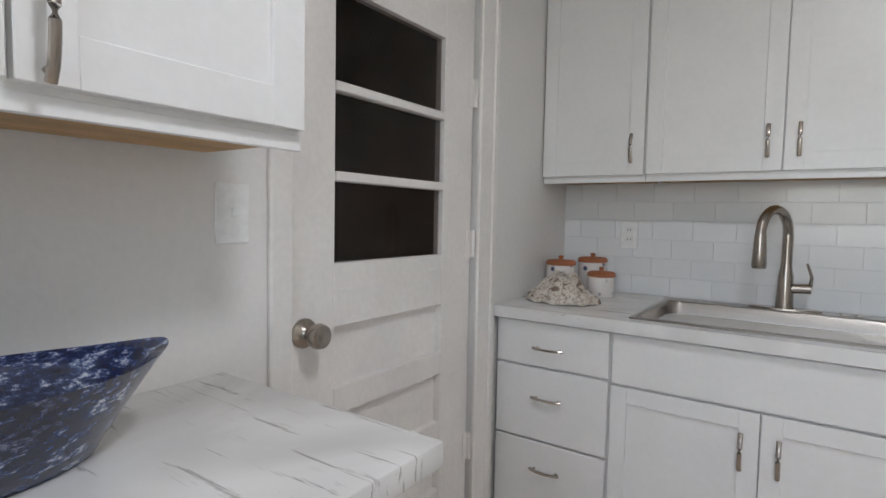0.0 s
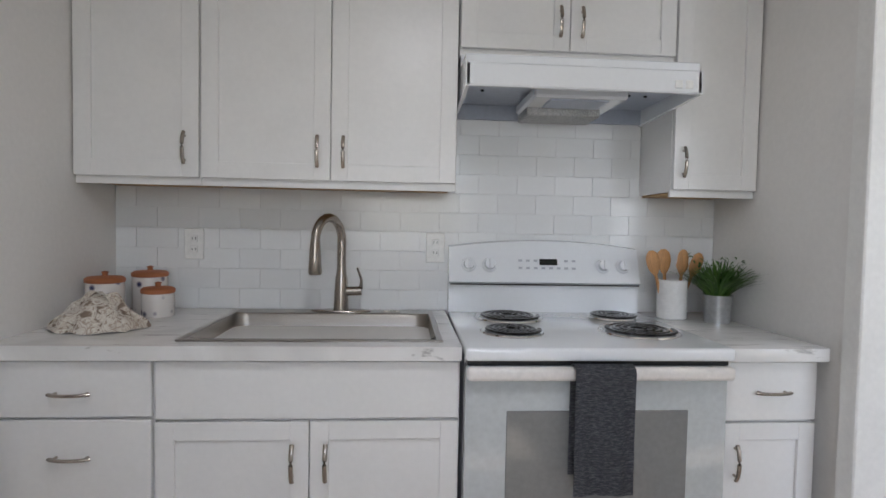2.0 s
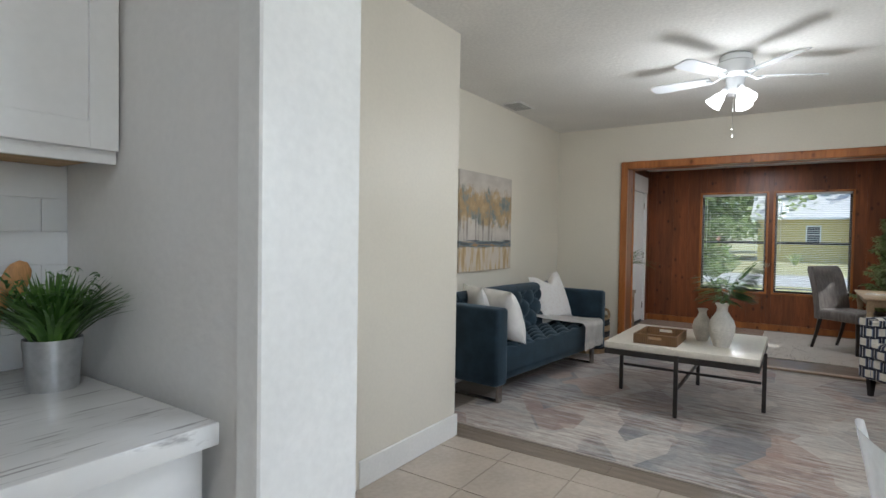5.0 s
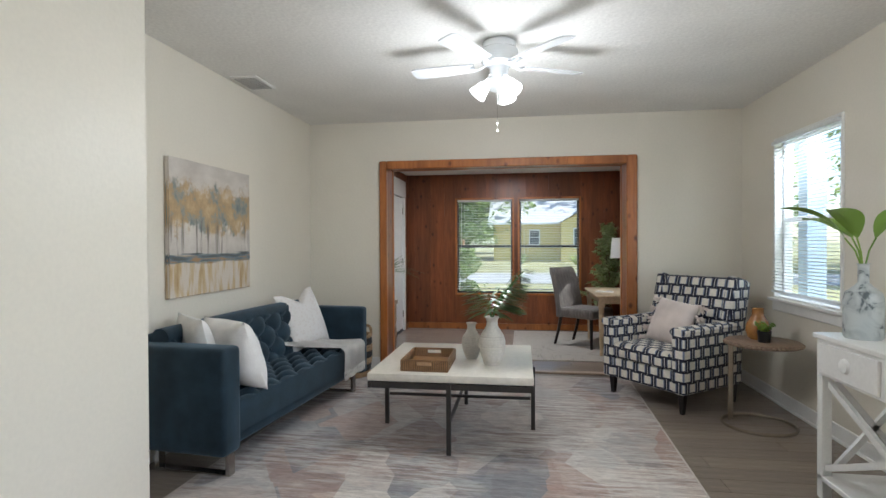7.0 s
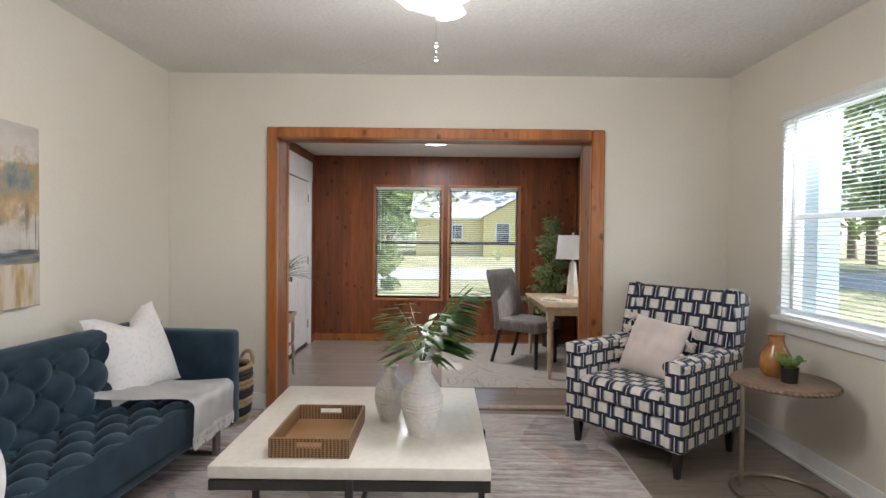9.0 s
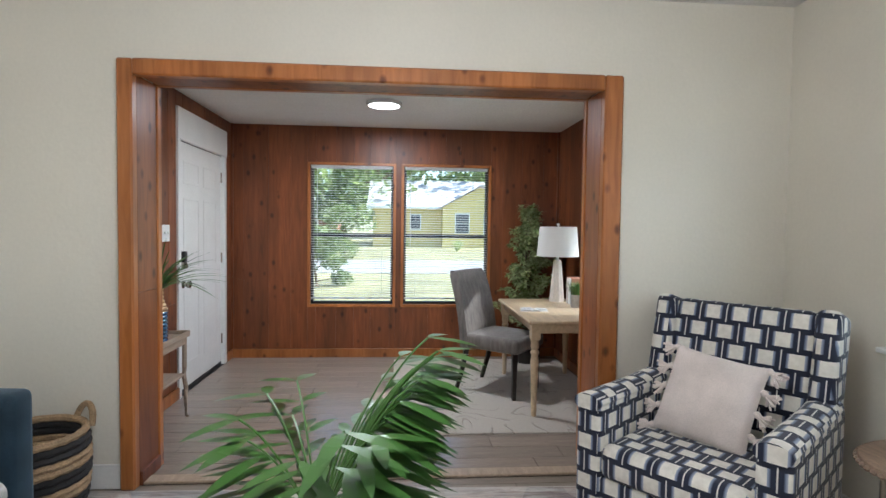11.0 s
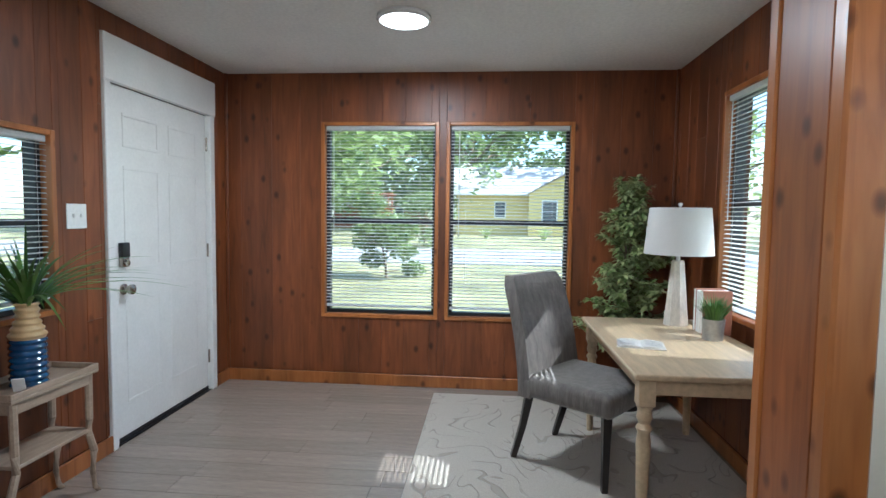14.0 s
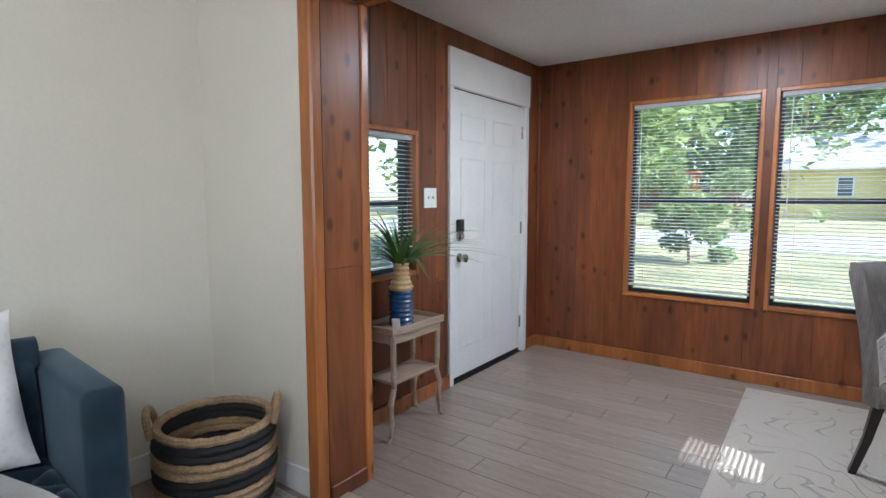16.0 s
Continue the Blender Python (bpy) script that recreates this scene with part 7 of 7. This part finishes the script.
# ---- outdoors ----
GZ = -0.45
bm = bmesh.new()
box(bm, -600, 900, -700, 700, GZ - 1.0, GZ)
structure("ground", bm, M["lawn"], "sunlit green lawn", "ground")
bm = bmesh.new()
box(bm, 25.0, 32.5, -300, 300, GZ, GZ + 0.02)
structure("road", bm, M["asphalt"], "pale sunlit street across the front", "road")
bm = bmesh.new()
box(bm, -200, 24.99, -19.0, -13.5, GZ, GZ + 0.02)
structure("road_side", bm, M["asphalt"], "pale sunlit side street", "road")


def leaves(bm, centre, radii, count, size, rng):
    for _ in range(count):
        while True:
            p = Vector((rng.uniform(-1, 1), rng.uniform(-1, 1), rng.uniform(-1, 1)))
            if 0.25 < p.length < 1:
                break
        p = Vector(centre) + Vector((p.x * radii[0], p.y * radii[1], p.z * radii[2]))
        s = size * rng.uniform(0.6, 1.4)
        q = Euler((rng.uniform(-0.9, 0.9), rng.uniform(-0.9, 0.9), rng.uniform(0, 6.28))).to_matrix()
        vs = [bm.verts.new(p + q @ Vector(c) * s) for c in ((-0.5, 0, 0), (0, -0.28, 0.06), (0.5, 0, 0), (0, 0.28, 0.06))]
        bm.faces.new(vs)


def tree(x, y, height, spread, seed, label, count=2600, leaf=0.3, low=0.3):
    rng = random.Random(seed)
    t = thing("tree", pose(x, y, GZ), label, "tree", "trees round the house")
    bm = bmesh.new()
    r = height * 0.022
    tube(bm, [(0, 0, -0.1), (0.1, 0.05, height * 0.2), (-0.05, 0.1, height * 0.45), (0.05, 0, height * 0.8)], [r * 1.4, r, r * 0.75, r * 0.3], 9)
    clumps = []
    for k in range(13):
        a, hz = k * 2.4 + rng.uniform(-0.3, 0.3), height * rng.uniform(low, 0.92)
        d = spread * rng.uniform(0.35, 0.85) * (1.0 - 0.5 * max(0, hz / height - 0.5))
        e = Vector((d * math.cos(a), d * math.sin(a), hz))
        tube(bm, [(0, 0, hz * 0.7), e * 0.55 + Vector((0, 0, hz * 0.42)), e], [r * 0.5, r * 0.3, r * 0.1], 5)
        clumps.append(e)
    part("trunk", bm, M["bark"], t)
    bm = bmesh.new()
    for c in clumps + [Vector((0, 0, height * 0.85))]:
        s = spread * rng.uniform(0.3, 0.5)
        leaves(bm, c, (s, s, s * 0.7), count // 14, leaf, rng)
    part("crown", bm, M["tree_leaf"], t, smooth=False)
    return t


for k, (x, y, hh, sp, n, lf) in enumerate([(19.0, 6.2, 9.5, 4.2, 5200, 0.34), (38, 12, 12, 6, 4200, 0.5), (45, 19, 13, 7, 3600, 0.6), (60, 3, 14, 8, 4200, 0.7), (66, 15, 15, 9, 3600, 0.8), (62, -9, 14, 8, 3600, 0.7), (58, -20, 13, 8, 3000, 0.7), (72, 28, 15, 9, 3000, 0.8), (88, -12, 22, 11, 3600, 1.3), (90, 4, 24, 11, 3600, 1.3), (92, 20, 22, 11, 3600, 1.3), (94, 36, 23, 11, 3600, 1.3), (90, -28, 22, 11, 3600, 1.3), (52, 30, 15, 8, 3000, 0.8), (25, -23.5, 12, 5.5, 5000, 0.7), (34, -26, 13, 6, 5000, 0.8), (43, -30, 13, 6.5, 2200, 0.6), (54, -37, 14, 7, 2200, 0.7),
        (21, -25, 12, 6, 3600, 0.5), (30, -27, 12, 7, 3600, 0.55), (10, -28, 12, 6, 3200, 0.5), (40, -32, 13, 8, 3000, 0.7), (8.2, 15.5, 9, 4.2, 4200, 0.36), (14.0, 15, 10, 5, 3200, 0.45), (3.5, 14, 10, 5, 2600, 0.45)]):
    tree(x, y, hh, sp, 20 + k, "leafy green broadleaf tree in full sun", n if y > -15 else n // 3, lf, 0.22)
# added tree; its crown blocks sun so only a narrow patch enters
tree(11.3, -12.2, 16.5, 3.6, 71, "tall broadleaf tree added to block part of the sun", 5200, 0.34, 0.5)
for k, (x, y, hh, sp) in enumerate([(34.5, 4.6, 3.0, 1.5), (36.5, 7.6, 2.6, 1.6), (20.5, 3.9, 1.7, 0.9)]):
    tree(x, y, hh, sp, 90 + k, "rounded light-green garden shrub", 1600, 0.22, 0.1)


def house(x, y0, y1, depth, eave, ridge, wall_mat, label, openings, gable=None):
    h = thing("house", pose(x, 0, GZ), label, "house")
    bm = bmesh.new()
    box(bm, 0, depth, y0, y1, 0, eave)
    part("wall", bm, wall_mat, h, smooth=False)
    n = int(eave / 0.2)
    for k in range(n):
        boxpart("siding_board", (-0.02, 0.0, y0, y1, k * 0.2 + 0.012, k * 0.2 + 0.2), wall_mat, h, bevel=0)
    bm = bmesh.new()
    a, b = y0 - 0.5, y1 + 0.5
    vs = [bm.verts.new(c) for c in ((-0.6, a, eave - 0.05), (depth + 0.6, a, eave - 0.05), (depth / 2, a, ridge), (-0.6, b, eave - 0.05), (depth + 0.6, b, eave - 0.05), (depth / 2, b, ridge))]
    for f in ((0, 1, 2), (3, 5, 4), (0, 2, 5, 3), (1, 4, 5, 2), (0, 3, 4, 1)):
        bm.faces.new([vs[i] for i in f])
    part("roof", bm, M["roof"], h, smooth=False)
    boxpart("fascia", (-0.64, -0.6, a, b, eave - 0.14, eave + 0.02), M["vinyl"], h, bevel=0)
    if gable:
        g0, g1, out = gable
        bm = bmesh.new()
        box(bm, -out, 0, g0, g1, 0, eave)
        mid, top = (g0 + g1) / 2, eave + (g1 - g0) * 0.27
        vs = [bm.verts.new(c) for c in ((-out, g0, eave), (-out, g1, eave), (-out, mid, top))]
        bm.faces.new(vs)
        part("wing_wall", bm, wall_mat, h, smooth=False)
        bm = bmesh.new()
        vs = [bm.verts.new(c) for c in ((-out - 0.5, g0 - 0.5, eave - 0.2), (-out - 0.5, mid, top + 0.15), (-out - 0.5, g1 + 0.5, eave - 0.2), (depth / 2, g0 - 0.5, eave - 0.2), (depth / 2, mid, top + 0.15), (depth / 2, g1 + 0.5, eave - 0.2))]
        for f in ((0, 1, 4, 3), (1, 2, 5, 4)):
            bm.faces.new([vs[i] for i in f])
        ret = bmesh.ops.solidify(bm, geom=list(bm.faces), thickness=0.14)
        part("wing_roof", bm, M["roof"], h, smooth=False)
    for px, y, z, w, t in openings:
        win = boxpart("window", (px - 0.06, px - 0.02, y - w / 2 - 0.1, y + w / 2 + 0.1, z - t / 2 - 0.1, z + t / 2 + 0.1), M["vinyl"], h, bevel=0)
        boxpart("pane", (px - 0.075, px - 0.06, y - w / 2, y + w / 2, z - t / 2, z - 0.02), M["house_glass"], win, bevel=0)
        boxpart("pane", (px - 0.075, px - 0.06, y - w / 2, y + w / 2, z + 0.02, z + t / 2), M["house_glass"], win, bevel=0)
    return h


house(52, -14, 4.0, 9, 3.5, 6.2, M["siding"], "single-storey yellow clapboard house with white trim", [(0, 0.3, 2.2, 0.8, 1.2), (-1.2, -3.7, 2.1, 1.1, 1.6), (-1.2, -6.2, 2.1, 1.1, 1.6)], (-8.5, -2.0, 1.2))
for x, y, n in ((44.0, -2.6, 70), (45.5, 1.4, 60), (43.5, -6.0, 60)):
    y_ = thing("spiky_shrub", pose(x, y, GZ), "grey-green spiky garden shrub on the far lawn", "shrub", "spiky shrubs")
    bm = bmesh.new()
    blades(bm, n, 1.15, 0.045, 0.9, random.Random(int(x * 10)), 0.25, 0.1)
    part("foliage", bm, M["leaf_ficus"], y_, smooth=False)
house(70, 9.5, 20, 8, 2.8, 4.4, M["brick"], "low red brick house behind the trees", [(0, 12, 1.8, 0.9, 1.1)])
ps = thing("play_structure", pose(47, 8.9, GZ), "orange wooden play tower on the far lawn", "play structure")
for sx in (0, 1.6):
    for sy in (0, 1.6):
        boxpart("post", (sx, sx + 0.1, sy, sy + 0.1, 0, 3.2), M["red_wood"], ps)
boxpart("deck", (0, 1.7, 0, 1.7, 1.3, 1.4), M["red_wood"], ps)
for z in (1.7, 2.0):
    boxpart("rail", (-0.03, 0.0, 0, 1.7, z, z + 0.12), M["red_wood"], ps)
boxpart("roof", (-0.2, 1.9, -0.2, 1.9, 3.2, 3.3), M["red_wood"], ps)
# added overhang, out of view; cuts high sun at the desk window
bm = bmesh.new()
box(bm, 8.0, 10.6, -0.85, -0.19, 2.30, 2.36)
structure("eave_sun_block", bm, M["vinyl"], "white eave added to block high sun at the sunroom window", "roof")
# unseen roof inferred from the porch post, sized to block the sun
porch = thing("porch_roof", pose(0, 0, 0), "white porch roof outside the living room window", "roof")
boxpart("soffit", (5.3, 7.78, -2.45, -0.72, 2.46, 2.50), M["vinyl"], porch, bevel=0)
boxpart("shingles", (5.3, 7.78, -2.5, -0.72, 2.502, 2.58), M["roof"], porch, bevel=0)
# added eave, out of view; keeps sun out of the assumed windows
eave = thing("south_sun_block", pose(0, 0, 0), "white eave added along the south wall to block the sun", "roof")
boxpart("soffit", (-0.3, 2.53, -2.05, KS - 0.125, 2.40, 2.44), M["vinyl"], eave, bevel=0)
boxpart("soffit", (2.54, 5.29, -1.75, SOUTH - 0.125, 2.40, 2.44), M["vinyl"], eave, bevel=0)
# porch column and fence seen past the living room window
col = thing("porch_column", pose(7.20, -0.83, GZ), "porch post outside the window, sky's blue put into its colour", "column")
boxpart("post", (-0.07, 0.07, -0.07, 0.07, 0, 2.9), M["porch_sky_tint"], col)
boxpart("base_block", (-0.1, 0.1, -0.1, 0.1, 0, 0.2), M["porch_sky_tint"], col)
fence = thing("fence", pose(22, -21.5, GZ), "white rail fence beyond the side street", "fence")
for k in range(14):
    boxpart("post", (k * 1.6 - 12, k * 1.6 - 11.9, 0, 0.1, 0, 1.1), M["vinyl"], fence)
for z in (0.45, 0.9):
    boxpart("rail", (-12, 9, 0.02, 0.06, z, z + 0.1), M["vinyl"], fence, bevel=0)


# ---- boards, tiles and planks ----
def span_cut(lo, hi, holes):
    """The stretches of lo..hi that no hole covers."""
    out, at_ = [], lo
    for a, b in sorted(holes):
        if a > at_:
            out.append((at_, min(a, hi)))
        at_ = max(at_, b)
    if at_ < hi:
        out.append((at_, hi))
    return [s for s in out if s[1] - s[0] > 0.01]


def clad(parent, axis, a0, a1, face, inward, z0, z1, holes, seed, width=0.135, gap=0.0012, joints=True, material=None):
    """Upright boards over a wall, cut round its openings, with a few butt joints."""
    rng = random.Random(seed)
    a = a0
    while a < a1 - 0.01:
        b = min(a + width * rng.uniform(0.75, 1.25), a1)
        if a1 - b < 0.04:
            b = a1
        cuts = sorted({c for h in holes for c in h[:2] if a + 0.012 < c < b - 0.012})
        edges = [a, *cuts, b]
        for p, q in zip(edges, edges[1:]):
            mid = (p + q) / 2
            zs = span_cut(z0, z1, [(h[2], h[3]) for h in holes if h[0] < mid < h[1]])
            for lo, hi in zs:
                ends = [lo, hi]
                if joints and hi - lo > 0.9 and rng.random() < 0.55:
                    ends.insert(1, lo + (hi - lo) * rng.uniform(0.2, 0.85))
                for e, f in zip(ends, ends[1:]):
                    bm = bmesh.new()
                    t0, t1 = sorted((face, face + inward * (0.011 + rng.uniform(0, 0.0012))))
                    d = (p + gap / 2, q - gap / 2, t0, t1, e + 0.0008, f - 0.0008)
                    box(bm, *(d if axis == "x" else (d[2], d[3], d[0], d[1], d[4], d[5])), bevel=0.0014)
                    part("board", bm, material or M["panel"], parent)
        a = b


def grow(h, r=0.02):
    return (h[0] - r, h[1] + r, h[2] - (r if h[2] > 0.01 else 0), h[3] + r)


clad(wall_e, "y", SUNY0, SUNY1, SUNX1 + 0.012, -1, 0.085, SUNH, [grow(h) for h in WINS_E], 1, 0.19, 0.0006, joints=False)
clad(wall_n, "x", SUNX0 + 0.012, SUNX1, SUNY1 + 0.012, -1, 0.085, SUNH, [grow(WIN_N), (9.04, 10.105, 0, 2.126)], 2)
clad(wall_s, "x", SUNX0 + 0.012, SUNX1, SUNY0 - 0.012, 1, 0.085, SUNH, [grow(WIN_S)], 3)
jamb_n = trim("trim_jamb_north", [(CX + 0.055, SUNX0, 2.7715, 2.775, 0, 1.985)], M["panel_gap"], "red-brown pine board jamb lining", 0)
clad(jamb_n, "x", CX + 0.055, SUNX0 - 0.012, 2.7715, -1, 0.07, 1.985, [], 4, 0.27, material=M["panel_jamb_lit"])
jamb_s = trim("trim_jamb_south", [(CX + 0.055, SUNX0, 0.483, 0.4865, 0, 1.985)], M["panel_gap"], "red-brown pine board jamb lining", 0)
clad(jamb_s, "x", CX + 0.055, SUNX0 - 0.012, 0.4865, 1, 0.07, 1.985, [], 5, 0.27, material=M["panel_jamb_lit"])


def pave(parent, x0, x1, y0, y1, length, width, along, material, seed, name, gap=0.003, stagger=True, origin=(0.0, 0.0), top=0.0, bevel=0.0012):
    """Planks or tiles on a floor, sharing one mesh where they are whole."""
    shared = {}
    rng = random.Random(seed)
    lx, ly = (length, width) if along == "x" else (width, length)
    i0, i1 = math.floor((x0 - origin[0]) / lx) - 1, math.ceil((x1 - origin[0]) / lx) + 1
    j0, j1 = math.floor((y0 - origin[1]) / ly) - 1, math.ceil((y1 - origin[1]) / ly) + 1
    shifts = {}
    for i in range(i0, i1):
        for j in range(j0, j1):
            s = 0.0
            row = i if along == "y" else j
            if stagger:
                s = shifts.setdefault(row, rng.uniform(0, length))
            ax, ay = origin[0] + i * lx + (s if along == "x" else 0), origin[1] + j * ly + (s if along == "y" else 0)
            a, b, c, d = max(ax, x0), min(ax + lx, x1), max(ay, y0), min(ay + ly, y1)
            if b - a < 0.02 or d - c < 0.02:
                continue
            key = (round(b - a, 3), round(d - c, 3))
            if key not in shared:
                bm = bmesh.new()
                box(bm, gap / 2, b - a - gap / 2, gap / 2, d - c - gap / 2, -0.004, 0.0, bevel=bevel)
                shared[key] = mesh_of(name, bm, material, False)
            ob = new(name, shared[key])
            ob.parent = parent
            ob.location = (a, c, top)


pave(floor_tiled, 0.0, WOODX, KS, HALL, 0.40, 0.40, "x", M["floor_tile"], 1, "tile", gap=0.006, stagger=False, origin=(3.95, 2.53))
pave(floor_living, WOODX, 7.72, SOUTH, NORTH, 1.2, 0.15, "y", M["floor_wood"], 2, "plank", gap=0.002)
pave(floor_sunroom, 7.80, SUNX1, SUNY0, SUNY1, 0.9, 0.15, "y", M["floor_sun"], 3, "plank", gap=0.003)
